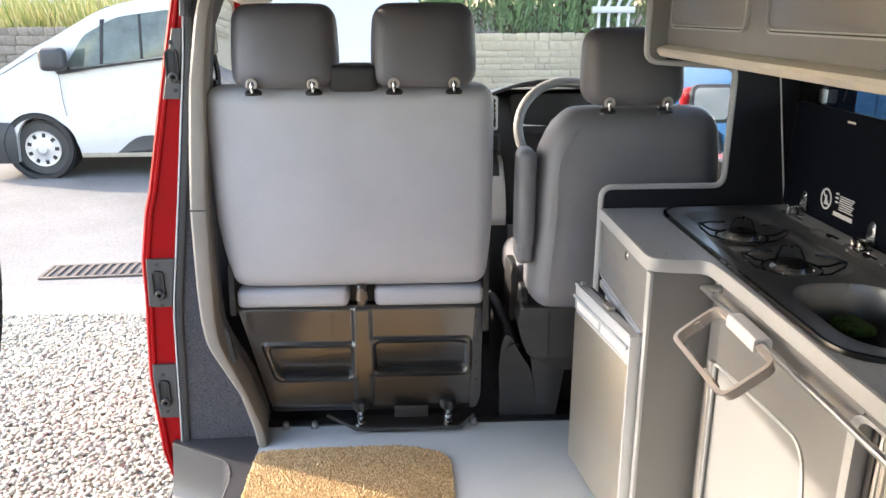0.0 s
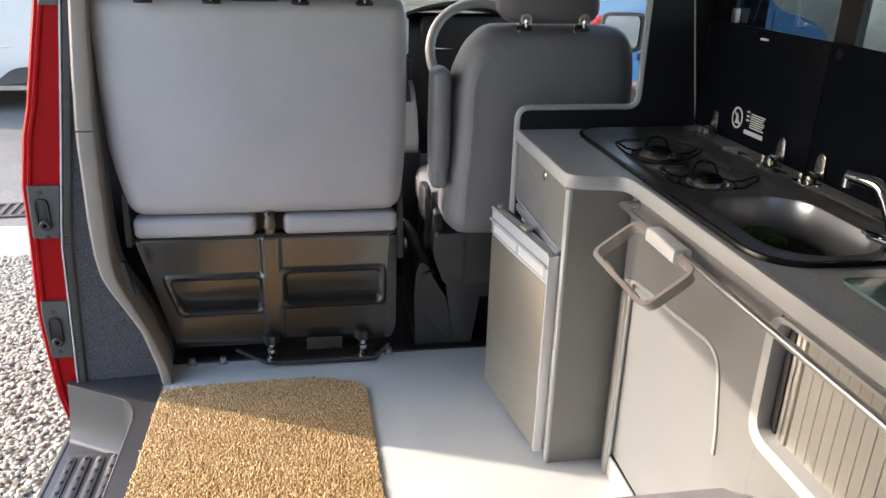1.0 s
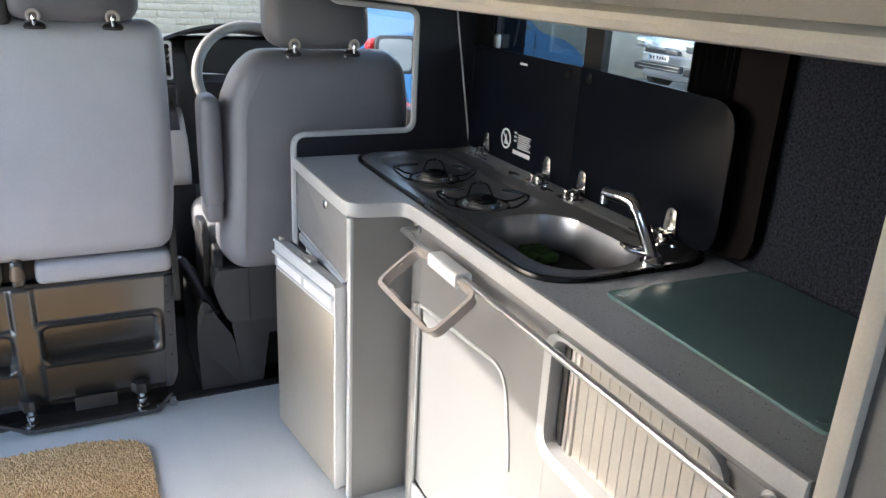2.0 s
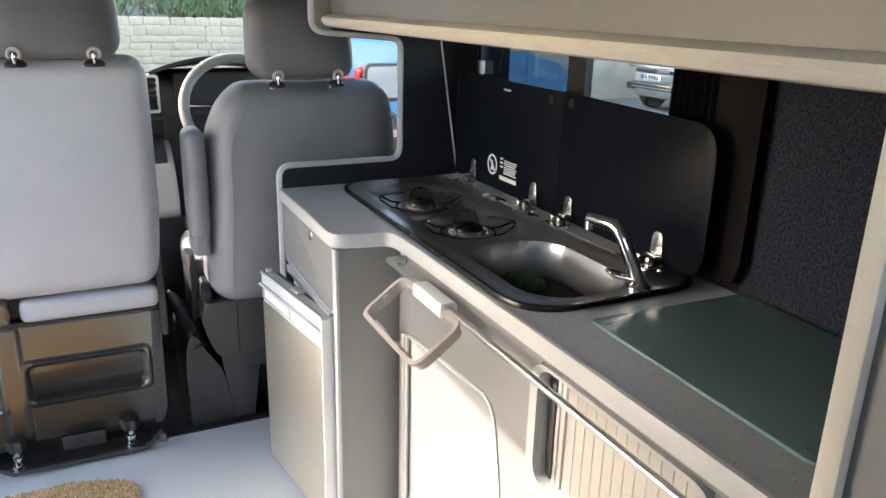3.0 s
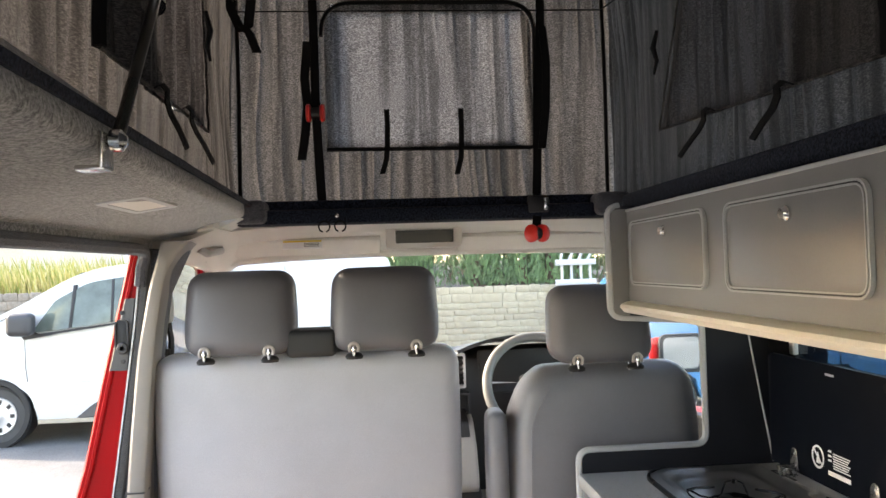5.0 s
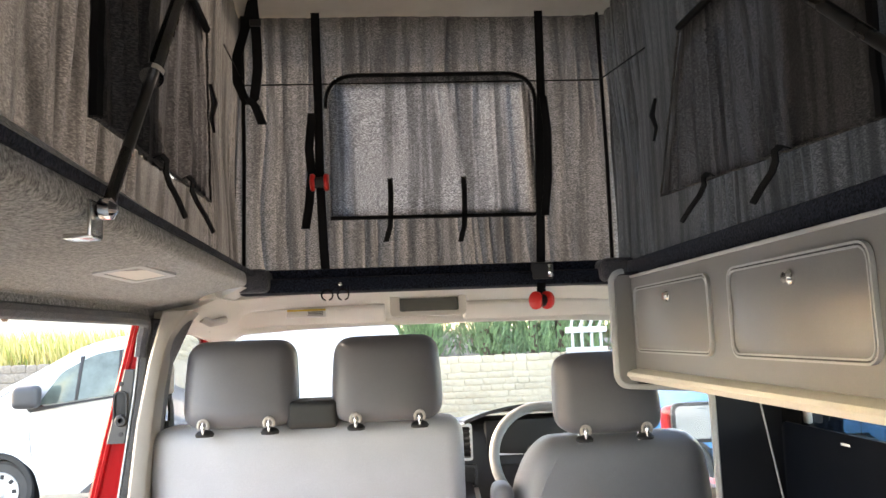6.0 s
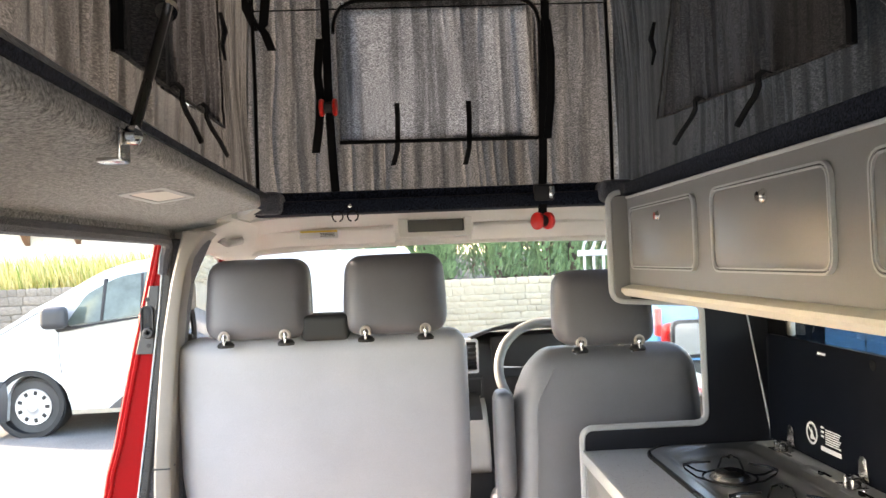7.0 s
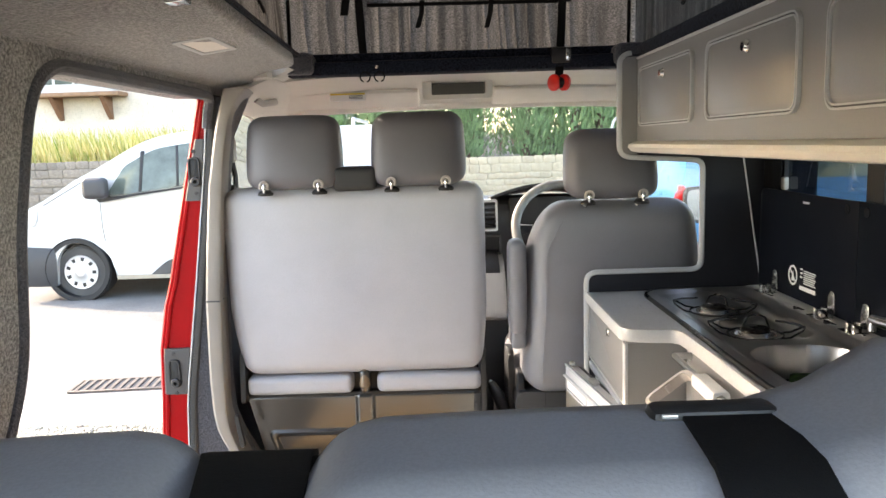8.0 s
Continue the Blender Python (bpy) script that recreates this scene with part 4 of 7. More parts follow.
part("warning_bar", box(B(), 0.9428, 0.9436, 2.258, 2.338, 0.792, 0.802), M["print"], lids[0])
part("maker_mark", box(B(), 0.9428, 0.9436, 2.303, 2.335, 1.010, 1.015), M["print"], lids[0])
# tap
tap = part("tap", lathe(B(), [(0.022, 0), (0.022, 0.006), (0.017, 0.010), (0.014, 0.016)], pose(0.845, 1.680, WT + 0.006), 20), M["chrome"], hob, "chrome swivel tap")
bm = tube(B(), [(0.845, 1.680, WT + 0.010), (0.838, 1.696, WT + 0.050), (0.830, 1.714, WT + 0.088), (0.827, 1.722, WT + 0.100), (0.825, 1.732, WT + 0.106), (0.821, 1.748, WT + 0.107), (0.815, 1.792, WT + 0.106)], [0.0125, 0.0125, 0.0125, 0.0128, 0.0125, 0.0118, 0.0105], 14)
part("spout", bm, M["chrome"], tap)
part("spout_tip", lathe(B(), [(0.0095, 0), (0.0095, 0.020), (0.006, 0.022)], pose(0.815, 1.790, WT + 0.086), 14), M["chrome"], tap)
bm = B()
for ang, dl in ((140, 0.0), (170, 0.004)):
    obox(bm, pose(0.823, 1.697 + dl * 3, WT + 0.024 + dl, 0, -14, ang), 0.046, 0.018, 0.007, 0.003)
part("tap_lever", bm, M["chrome"], tap)
# scourer packet in the bowl
bm = cushion_block(B(), 0.745, 0.800, 1.885, 1.965, WT - 0.066, WT - 0.044)
tagged(mesh_object("scourer", bm, M["green_pad"]), "green and black scouring pad lying in the sink", "scouring pad")

# chopping board of frosted glass
board = thing("chopping_board", "frosted green glass chopping board lying on the worktop", "chopping board", (0.83, 1.39, WT))
GM = Matrix.Translation((0.836, 1.388, 0)) @ Matrix.Rotation(radians(-1.5), 4, "Z")
bm = prism(B(), rrect(-0.158, 0.150, -0.205, 0.205, 0.012), "z", WT + 0.004, WT + 0.009, 0.001)
bm.transform(GM)
part("glass", bm, M["board_glass"], board)
for u, v in ((-0.140, 0.185), (-0.140, -0.185), (0.132, 0.185), (0.132, -0.185)):
    bm = lathe(B(), [(0.009, 0.0), (0.009, 0.0045)], GM @ pose(u, v, WT), 14)
    part("foot", bm, M["print"], board)
    bm = lathe(B(), [(0.007, 0.0), (0.007, 0.0008)], GM @ pose(u, v, WT + 0.009), 14)
    part("foot_pad", bm, M["board_glass"], board)

# bag holder hung from the rail
holder = thing("bag_holder", "smoky beige plastic bag-holder ring clipped to the rail", "bag holder", (0.52, 1.905, 0.65))
RM = Matrix(((0.8, 0, 0.6, 0.520), (0, 1, 0, 1.905), (0.6, 0, -0.8, 0.650), (0, 0, 0, 1)))
lo, li = rrect(-0.052, 0.050, -0.125, 0.125, 0.022, 5), rrect(-0.0485, 0.0465, -0.1215, 0.1215, 0.019, 5)
bm = band(B(), lo, li, "z", -0.012, 0.010)
bm.transform(RM)
part("ring", bm, M["holder"], holder)
bm = band(B(), rrect(-0.058, 0.056, -0.131, 0.131, 0.028, 5), lo, "z", -0.012, -0.007)
bm.transform(RM)
part("lip", bm, M["holder"], holder)
for u, v in ((-0.046, 0.05), (-0.046, -0.05), (0.0, 0.119), (0.0, -0.119)):
    bm = B()
    obox(bm, RM @ pose(u, v, 0.0), 0.012 if abs(u) < 0.01 else 0.004, 0.004 if abs(u) < 0.01 else 0.05, 0.018, 0.001)
    part("lug", bm, M["holder"], holder)
bm = prism(B(), rounded([(0.548, 0.674, 0.004), (0.548, 0.701, 0.006), (0.582, 0.701, 0.008), (0.582, 0.680, 0.004), (0.575, 0.680, 0.0), (0.573, 0.696, 0.004), (0.556, 0.694, 0.004), (0.556, 0.674, 0.0)]), "y", 1.845, 1.965, 0.001)
part("clip", bm, M["fridge_white"], holder, "white plastic clip")


# ---- cab seats ----
def cushion(bm, x0, x1, y0, y1, z0, z1, r, bulge=0.0, seg=4, cuts=6):
    """An upholstered block: rounded edges, faces puffed a little."""
    tmp = B()

    def axis(t0, t1):
        ts = [t0 + r * (1 - math.cos(math.pi / 2 * k / seg)) for k in range(seg)]
        ts += [t0 + r + (t1 - t0 - 2 * r) * k / cuts for k in range(cuts + 1)]
        ts += [t1 - r * (1 - math.cos(math.pi / 2 * (seg - 1 - k) / seg)) for k in range(seg)]
        return ts
    ax = (axis(x0, x1), axis(y0, y1), axis(z0, z1))
    lo, hi = Vector((x0 + r, y0 + r, z0 + r)), Vector((x1 - r, y1 - r, z1 - r))
    cache = {}

    def vert(i, j, k):
        key = (i, j, k)
        if key not in cache:
            p = Vector((ax[0][i], ax[1][j], ax[2][k]))
            q = Vector([min(max(p[a], lo[a]), hi[a]) for a in range(3)])
            d = p - q
            p = q + (d.normalized() * r if d.length > 1e-6 else d)
            if bulge:
                f = [(p[a] - (x0, y0, z0)[a]) / ((x1, y1, z1)[a] - (x0, y0, z0)[a]) * 2 - 1 for a in range(3)]
                w = [max(0.0, 1 - f[a] ** 4) for a in range(3)]
                p += Vector((f[0] * w[1] * w[2], f[1] * w[0] * w[2], f[2] * w[0] * w[1])) * bulge
            cache[key] = tmp.verts.new(p)
        return cache[key]
    m = len(ax[0]) - 1
    for a in range(m):
        for b in range(m):
            for s in (0, m):
                tmp.faces.new((vert(s, a, b), vert(s, a + 1, b), vert(s, a + 1, b + 1), vert(s, a, b + 1)))
                tmp.faces.new((vert(a, s, b), vert(a + 1, s, b), vert(a + 1, s, b + 1), vert(a, s, b + 1)))
                tmp.faces.new((vert(a, b, s), vert(a + 1, b, s), vert(a + 1, b + 1, s), vert(a, b + 1, s)))
    join(bm, tmp)
    return bm


def taper(bm, f):
    for v in bm.verts:
        v.co = f(v.co.copy())
    return bm


def headrest(parent, xc, y, z0, z1, w):
    """A padded headrest on two posts."""
    bm = cushion(B(), xc - w / 2, xc + w / 2, y - 0.055, y + 0.06, z0, z1, 0.036, 0.005)

    def f(p):
        k = (p.z - z0) / (z1 - z0)
        p.x = xc + (p.x - xc) * (1.0 - 0.09 * max(0, k - 0.35) ** 1.3)
        p.y += 0.03 * k + (p.x - xc) ** 2 * 0.9
        return p
    h = part("headrest", taper(bm, f), M["seat_dark"], parent, "dark grey leatherette headrest")
    for sd in (-1, 1):
        bm = B()
        pts = []
        for i in range(25):
            k = 0.12 + 0.78 * i / 24
            q = f(Vector((xc + sd * (w / 2 - 0.020), y - 0.055 - 0.0015 + 0.012, z0 + (z1 - z0) * k)))
            pts.append(q)
        for i in range(0, 24):
            tube(bm, [pts[i], pts[i].lerp(pts[i + 1], 0.6)], 0.0011, 5)
        part("stitching", bm, M["red_thread"], h, "dark red stitching")
    for s in (-1, 1):
        px = xc + s * 0.079
        part("post", tube(B(), [(px, y + 0.01, z0 - 0.03), (px, y + 0.01, z0 + 0.03)], 0.006, 10), M["chrome"], parent)
        part("post_pin", tube(B(), [(px, y - 0.058, z0 - 0.012), (px, y - 0.060, z0 + 0.004), (px, y - 0.058, z0 + 0.016)], [0.003, 0.0055, 0.002], 10), M["chrome"], parent)
        part("post_collar", lathe(B(), [(0.021, 0), (0.023, 0.006), (0.017, 0.013), (0.008, 0.016)], pose(px, y - 0.040, z0 - 0.020), 18), M["rubber"], parent, "black plastic collar")
        bm = tube(B(), [(px + 0.0115 * math.cos(radians(a)), y - 0.058 + 0.010 * 0, z0 + 0.008 + 0.0125 * math.sin(radians(a))) for a in range(-40, 221, 20)], 0.0042, 8)
        part("post_sleeve", bm, M["holder"], parent, "beige plastic post sleeve")
    return h


bench = thing("passenger_bench", "double passenger seat in grey leatherette, seen from behind", "car seat", (-0.2, 2.95, 0))
bm = cushion(B(), -0.615, 0.170, 2.70, 2.84, 0.485, 1.068, 0.045, 0.003)


def back(p):
    k = (p.z - 0.485) / 0.583
    cx = -0.213
    lean = 1 - sstep(-0.05, 0.38, k)
    p.x += lean * (0.030 if p.x < cx else -0.014) * min(1.0, abs(p.x - cx) / 0.3)
    p.y += 0.03 * (1 - k) - 0.01
    return p


part("backrest", taper(bm, back), M["seat"], bench)
for xc in (-0.39, -0.021):
    headrest(bench, xc, 2.705, 1.070, 1.276, 0.272)
bm = cushion(B(), -0.274, -0.146, 2.675, 2.80, 1.055, 1.125, 0.015, 0.0, 3)
part("belt_cover", bm, M["seat_plastic"], bench, "dark plastic belt outlet cover")
for x0, x1 in ((-0.582, -0.252), (-0.176, 0.150)):
    part("seat_cushion", cushion(B(), x0, x1, 2.735, 3.2, 0.418, 0.478, 0.018, 0.002), M["seat"], bench)
bm = cushion(B(), -0.228, -0.198, 2.722, 2.80, 0.42, 0.495, 0.012, 0.0, 3)
part("release_loop", bm, M["black_paint"], bench)


def press(u, v):
    """The pressed back panel: two trays and a rib between them."""
    z = 0.052 + 0.356 * v
    x0, x1 = -0.505 - 0.085 * v, 0.118 + 0.020 * v
    x = x0 + (x1 - x0) * u
    y = 2.772
    for a, b, c, d, sl in ((-0.520, -0.243, 0.168, 0.284, 0.035), (-0.190, 0.108, 0.180, 0.296, 0.0)):
        aa = a + sl * (d - z) / (d - c)
        rim = inside(x, z, aa - 0.010, b + 0.010, c - 0.010, d + 0.010, 0.022, 0.009)
        y -= 0.005 * rim
        down = (d - z) / (d - c)
        y += (0.010 + 0.026 * min(1.0, max(0.0, down)) ** 2.2) * inside(x, z, aa, b, c, d, 0.026, 0.012)
    y -= 0.010 * sstep(-0.252, -0.234, x) * sstep(-0.184, -0.202, x) * sstep(0.06, 0.10, z)
    y += 0.010 * (1 - sstep(0.052, 0.075, z)) + 0.006 * sstep(0.398, 0.408, z)
    return (x, y, z)


part("back_panel", thick(sheet(B(), 260, 90, press), 0.004), M["black_paint"], bench, "glossy black pressed steel panel")
bm = prism(B(), rounded([(0.112, 0.06, 0.004), (0.128, 0.40, 0.004), (0.150, 0.40, 0.004), (0.146, 0.10, 0.02), (0.130, 0.06, 0.01)]), "y", 2.760, 2.775, 0.002)
side_strip = part("side_strip", bm, M["mid_plastic"], bench, "grey steel edge strip")
for z in (0.37, 0.32, 0.29, 0.22, 0.16):
    part("rivet", lathe(B(), [(0.004, 0), (0.003, 0.002)], pose(0.132, 2.760, z, 90), 8), M["rubber"], side_strip)
# Lip and added strip are black in place of shade in the cushion gaps.
part("upper_lip", box(B(), -0.592, 0.150, 2.762, 2.785, 0.404, 0.416, 0.004), M["rubber"], bench)
part("gap_strip", box(B(), -0.575, 0.145, 2.785, 2.83, 0.416, 0.500, 0.004), M["rubber"], bench, "black strip standing for the dark gap behind the cushions")
# floor bracket with two clamping knobs
bm = prism(B(), [(-0.335, 0.066), (-0.245, 0.012), (0.085, 0.012), (0.125, 0.062), (0.117, 0.064), (0.080, 0.022), (-0.240, 0.022), (-0.330, 0.074)], "y", 2.712, 2.722, 0.001)
box(bm, -0.24, 0.08, 2.715, 2.80, 0.010, 0.016)
part("floor_bracket", bm, M["black_paint"], bench)
part("bracket_label", box(B(), -0.125, -0.02, 2.735, 2.738, 0.045, 0.085, 0.001), M["seat_plastic"], bench)
for x in (-0.232, 0.043):
    k = part("clamp_bolt", lathe(B(), [(0.016, 0.016), (0.016, 0.024), (0.010, 0.026), (0.010, 0.040), (0.013, 0.041), (0.013, 0.050), (0.008, 0.052), (0.008, 0.075)], pose(x, 2.745, 0.0), 12), M["chrome"], bench, "steel clamping bolt")
    bm = B()
    n = 24
    prof = [0.023 + 0.003 * math.cos(6 * 6.2832 * j / n) for j in range(n)]
    rings = []
    for dr, h in ((-0.004, 0.070), (0, 0.074), (0, 0.094), (-0.004, 0.099), (-0.014, 0.101)):
        rings.append([(x + (prof[j] + dr) * math.cos(6.2832 * j / n), 2.745 + (prof[j] + dr) * math.sin(6.2832 * j / n), h) for j in range(n)])
    loft(bm, rings)
    part("knob", bm, M["rubber"], k, "black fluted plastic knob")
for x in (-0.47, -0.38, 0.125):
    part("floor_bolt", lathe(B(), [(0.016, 0.0), (0.016, 0.006), (0.010, 0.008), (0.009, 0.022), (0.004, 0.024)], pose(x, 2.765, -0.004), 12), M["steel"], bench)
for x0, x1, z0, z1, yy in ((-0.60, -0.585, 0.40, 0.56, 2.72), (0.150, 0.166, 0.33, 0.55, 2.735)):
    bm = prism(B(), rounded([(yy, z0, 0.01), (yy + 0.12, z0, 0.02), (yy + 0.10, z1, 0.03), (yy + 0.02, z1, 0.02)]), "x", x0, x1, 0.003)
    part("recliner_cover", bm, M["seat_plastic"], bench)
bm = lathe(B(), [(0.010, 0), (0.018, 0.01), (0.014, 0.045), (0.006, 0.062)], pose(-0.213, 2.735, 0.435), 14)
part("release_handle", bm, M["bronze"], bench, "brown release handle")

driver = thing("driver_seat", "single driver's seat in grey leatherette, seen from behind", "car seat", (0.55, 2.95, 0))
bm = cushion(B(), 0.285, 0.846, 2.70, 2.86, 0.405, 0.992, 0.065, 0.008, 5, 10)


def dback(p):
    k = (p.z - 0.405) / 0.613
    cx = 0.563
    w = 1.0 - 0.075 * sstep(0.0, 0.6, k) - 0.26 * sstep(0.60, 1.06, k) ** 1.5
    side = 1.0 if p.x < cx else 0.40
    p.x = cx + (p.x - cx) * (1 - (1 - w) * side)
    p.y += 0.9 * max(0.0, abs(p.x - cx) - 0.20) ** 2 * 6 + 0.02 * k
    return p


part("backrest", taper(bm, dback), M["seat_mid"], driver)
for inset, xa in ((0.052, 0.285),):
    pts = []
    for i in range(23):
        k = i / 22
        z = 0.45 + 0.50 * k
        q = dback(Vector((xa + inset * (1 + 0.5 * sstep(0.8, 1.0, k)), 2.692, z)))
        pts.append((q.x, q.y - 0.0015, q.z))
    part("seam", tube(B(), pts, 0.0018, 6), M["seat_mid"], driver)
headrest(driver, 0.556, 2.725, 1.012, 1.210, 0.268)
bm = cushion(B(), 0.244, 0.297, 2.722, 2.825, 0.590, 0.884, 0.024, 0.002)
arm = part("armrest", bm, M["seat_mid"], driver)
part("armrest_base", cushion(B(), 0.247, 0.294, 2.730, 2.84, 0.545, 0.606, 0.014, 0.0, 3), M["seat_mid"], driver, "grey padded armrest base")
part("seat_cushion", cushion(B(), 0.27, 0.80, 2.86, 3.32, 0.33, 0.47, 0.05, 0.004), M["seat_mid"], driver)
shell = part("lower_shell", prism(B(), rounded([(0.294, 0.236, 0.02), (0.266, 0.305, 0.02), (0.256, 0.362, 0.015), (0.266, 0.402, 0.01), (0.81, 0.402, 0.01), (0.80, 0.236, 0.02)]), "y", 2.742, 2.92, 0.010, 3), M["mid_plastic"], driver, "dark grey plastic lower shell")
part("shell_joint", box(B(), 0.350, 0.3525, 2.7405, 2.748, 0.245, 0.400), M["rubber"], shell)
bm = B()
n = 36
rings = []
for k, dx in ((-0.006, 0.0), (0.0, 0.004), (0.0, 0.020), (-0.006, 0.025)):
    rings.append([(0.290 - dx, 2.815 + (0.046 + k + 0.003 * (j % 4 < 2)) * math.cos(6.2832 * j / n), 0.410 + (0.046 + k + 0.003 * (j % 4 < 2)) * math.sin(6.2832 * j / n)) for j in range(n)])
part("recline_knob", loft(bm, rings), M["seat_plastic"], driver, "black ribbed recline knob")
bm = prism(B(), rounded([(2.86, 0.300, 0.03), (2.83, 0.440, 0.03), (2.85, 0.512, 0.03), (2.99, 0.500, 0.04), (3.02, 0.300, 0.03)]), "x", 0.244, 0.264, 0.006)
part("recliner_cover", bm, M["seat_plastic"], driver)
bm = prism(B(), rounded([(0.308, 0.205, 0.01), (0.312, 0.258, 0.012), (0.80, 0.262, 0.01), (0.80, 0.165, 0.01), (0.404, 0.165, 0.015), (0.36, 0.19, 0.02)]), "y", 2.800, 3.30, 0.006, 3)
prism(bm, rounded([(0.308, 0.222, 0.008), (0.426, 0.222, 0.01), (0.394, -0.004, 0.004), (0.334, -0.004, 0.004)]), "y", 2.802, 2.95, 0.006, 3)
part("seat_box", bm, M["mid_plastic"], driver, "black plastic seat base")
part("box_recess", box(B(), 0.395, 0.80, 2.90, 2.93, -0.004, 0.170, 0.004), M["rubber"], driver)
latch = part("box_latch", box(B(), 0.314, 0.362, 2.790, 2.815, 0.230, 0.268, 0.006), M["rubber"], driver)
part("latch_pin", tube(B(), [(0.330, 2.788, 0.243), (0.330, 2.795, 0.243)], 0.006, 10), M["seat_plastic"], latch)

# handbrake console between the seats
hb = thing("handbrake", "black handbrake lever rising from a dark plastic console", "handbrake", (0.27, 2.95, 0))
CONSOLE = [(0.214, -0.004, 0.004), (0.336, -0.004, 0.004), (0.312, 0.165, 0.03), (0.262, 0.245, 0.02), (0.246, 0.284, 0.012), (0.228, 0.292, 0.012), (0.214, 0.255, 0.02), (0.208, 0.175, 0.02)]
part("console", prism(B(), rounded(CONSOLE, 4), "y", 2.800, 3.12, 0.010, 3), M["mid_plastic"], hb, "dark grey plastic console")
bm = tube(B(), [(0.252, 2.812, 0.240), (0.238, 2.86, 0.285), (0.212, 2.965, 0.328), (0.200, 3.005, 0.345)], [0.026, 0.024, 0.020, 0.015], 14)
part("lever", bm, M["seat_plastic"], hb)
part("lever_button", lathe(B(), [(0.008, 0), (0.007, 0.012), (0.003, 0.014)], look((0.1985, 3.010, 0.347), (0.212, 2.965, 0.328)), 12), M["silver"], hb)

# ---- rear bench ----
rear = thing("rear_bench", "grey leatherette rear bench with black belt straps over its back", "bench seat", (0.05, 1.1, 0))
part("seat_base", box(B(), -0.42, 0.585, 0.90, 1.48, 0.0, 0.34, 0.01), M["cabinet"], rear)
bm = prism(B(), rrect(-0.45, 0.592, 0.88, 1.555, 0.06, 6), "z", 0.345, 0.422, 0.02, 3)
part("seat_cushion", bm, M["cover"], rear)
for x0, x1 in ((-0.56, -0.066), (-0.022, 0.52)):
    bm = cushion(B(), x0, x1, 0.715, 0.85, 0.30, 1.058, 0.038, 0.005, 4, 14)

    def rback(p):
        k = sstep(0.85, 1.05, p.z)
        p.y += 0.06 * (1 - sstep(0.3, 1.05, p.z))
        p.z += k * (0.030 * sstep(0.192, 0.255, p.x) - 0.012 * sstep(0.0, -0.3, p.x))
        return p
    part("backrest", taper(bm, rback), M["cover"], rear)
for x0, x1, zt, sa, sb in ((-0.067, -0.0165, 1.044, 0.21, 0.10), (0.150, 0.193, 1.0625, -0.08, -0.10)):
    ys = [(0.868, 0.60), (0.862, zt - 0.05), (0.850, zt - 0.012), (0.815, zt + 0.002), (0.745, zt + 0.003), (0.722, zt - 0.004), (0.708, zt - 0.020), (0.702, zt - 0.06), (0.70, 0.60)]
    rings = [[(x0 + sa * (0.80 - y), y, z), (x1 + sb * (0.80 - y), y, z), (x1 + sb * (0.80 - y), y, z - 0.003), (x0 + sa * (0.80 - y), y, z - 0.003)] for y, z in ys]
    part("belt_strap", loft(B(), rings), M["webbing"], rear, "wide black belt strap")
part("belt_guide", box(B(), 0.136, 0.194, 0.794, 0.812, 1.045, 1.0675, 0.005), M["seat_plastic"], rear, "black plastic belt guide")
part("guide_mark", box(B(), 0.140, 0.147, 0.7925, 0.7945, 1.0645, 1.0662, 0.0005), M["silver"], rear)


# ---- dashboard and wheel ----
dash = thing("dashboard", "black and grey moulded dashboard with silver vent surrounds", "dashboard", (0.2, 3.8, 0.5))
bm = prism(B(), rounded([(3.60, 0.25, 0.05), (3.55, 0.70, 0.06), (3.57, 0.93, 0.05), (3.75, 0.965, 0.1), (4.28, 0.80, 0.05), (4.28, 0.25, 0)]), "x", -0.72, 0.90, 0.01)
part("body", bm, M["seat_plastic"], dash)
bm = sheet(B(), 24, 10, lambda u, v: (0.24 + 0.50 * u, 3.52 + 0.34 * v, 0.93 + 0.085 * math.sin(math.pi * (0.08 + 0.84 * u)) ** 0.7 * (1 - 0.45 * v) - 0.01 * v))
part("cluster_hood", thick(bm, 0.012), M["seat_plastic"], dash)
part("instrument_panel", box(B(), 0.32, 0.66, 3.555, 3.60, 0.82, 0.96, 0.02), M["rubber"], dash, "dark instrument cluster")
for vx in (0.236, -0.02):
    vent = part("vent_surround", band(B(), rrect(vx - 0.034, vx + 0.034, 0.822, 0.952, 0.010), rrect(vx - 0.027, vx + 0.027, 0.832, 0.942, 0.006), "y", 3.525, 3.57), M["silver"], dash, "silver vent surround")
    for i in range(6):
        bm = B()
        obox(bm, pose(vx, 3.545, 0.840 + i * 0.0185, 25), 0.056, 0.018, 0.004, 0.001)
        part("vent_slat", bm, M["seat_plastic"], vent)
part("radio", box(B(), 0.01, 0.20, 3.535, 3.57, 0.70, 0.93, 0.01), M["dark_screen"], dash)
pocket = part("pocket", band(B(), rrect(0.195, 0.285, 0.72, 0.805, 0.01), rrect(0.203, 0.277, 0.728, 0.797, 0.008), "y", 3.53, 3.58), M["mid_plastic"], dash)
part("lower_console", box(B(), 0.10, 0.30, 3.36, 3.6, -0.006, 0.50, 0.02), M["seat_plastic"], dash, "black lower console")
bm = prism(B(), rounded([(3.30, 0.50, 0.05), (3.40, 0.70, 0.06), (3.60, 0.74, 0.02), (3.60, 0.49, 0), (3.42, 0.48, 0.05)]), "x", 0.10, 0.285, 0.025, 3)
console = part("gear_console", bm, M["beige"], dash, "beige plastic gear console")
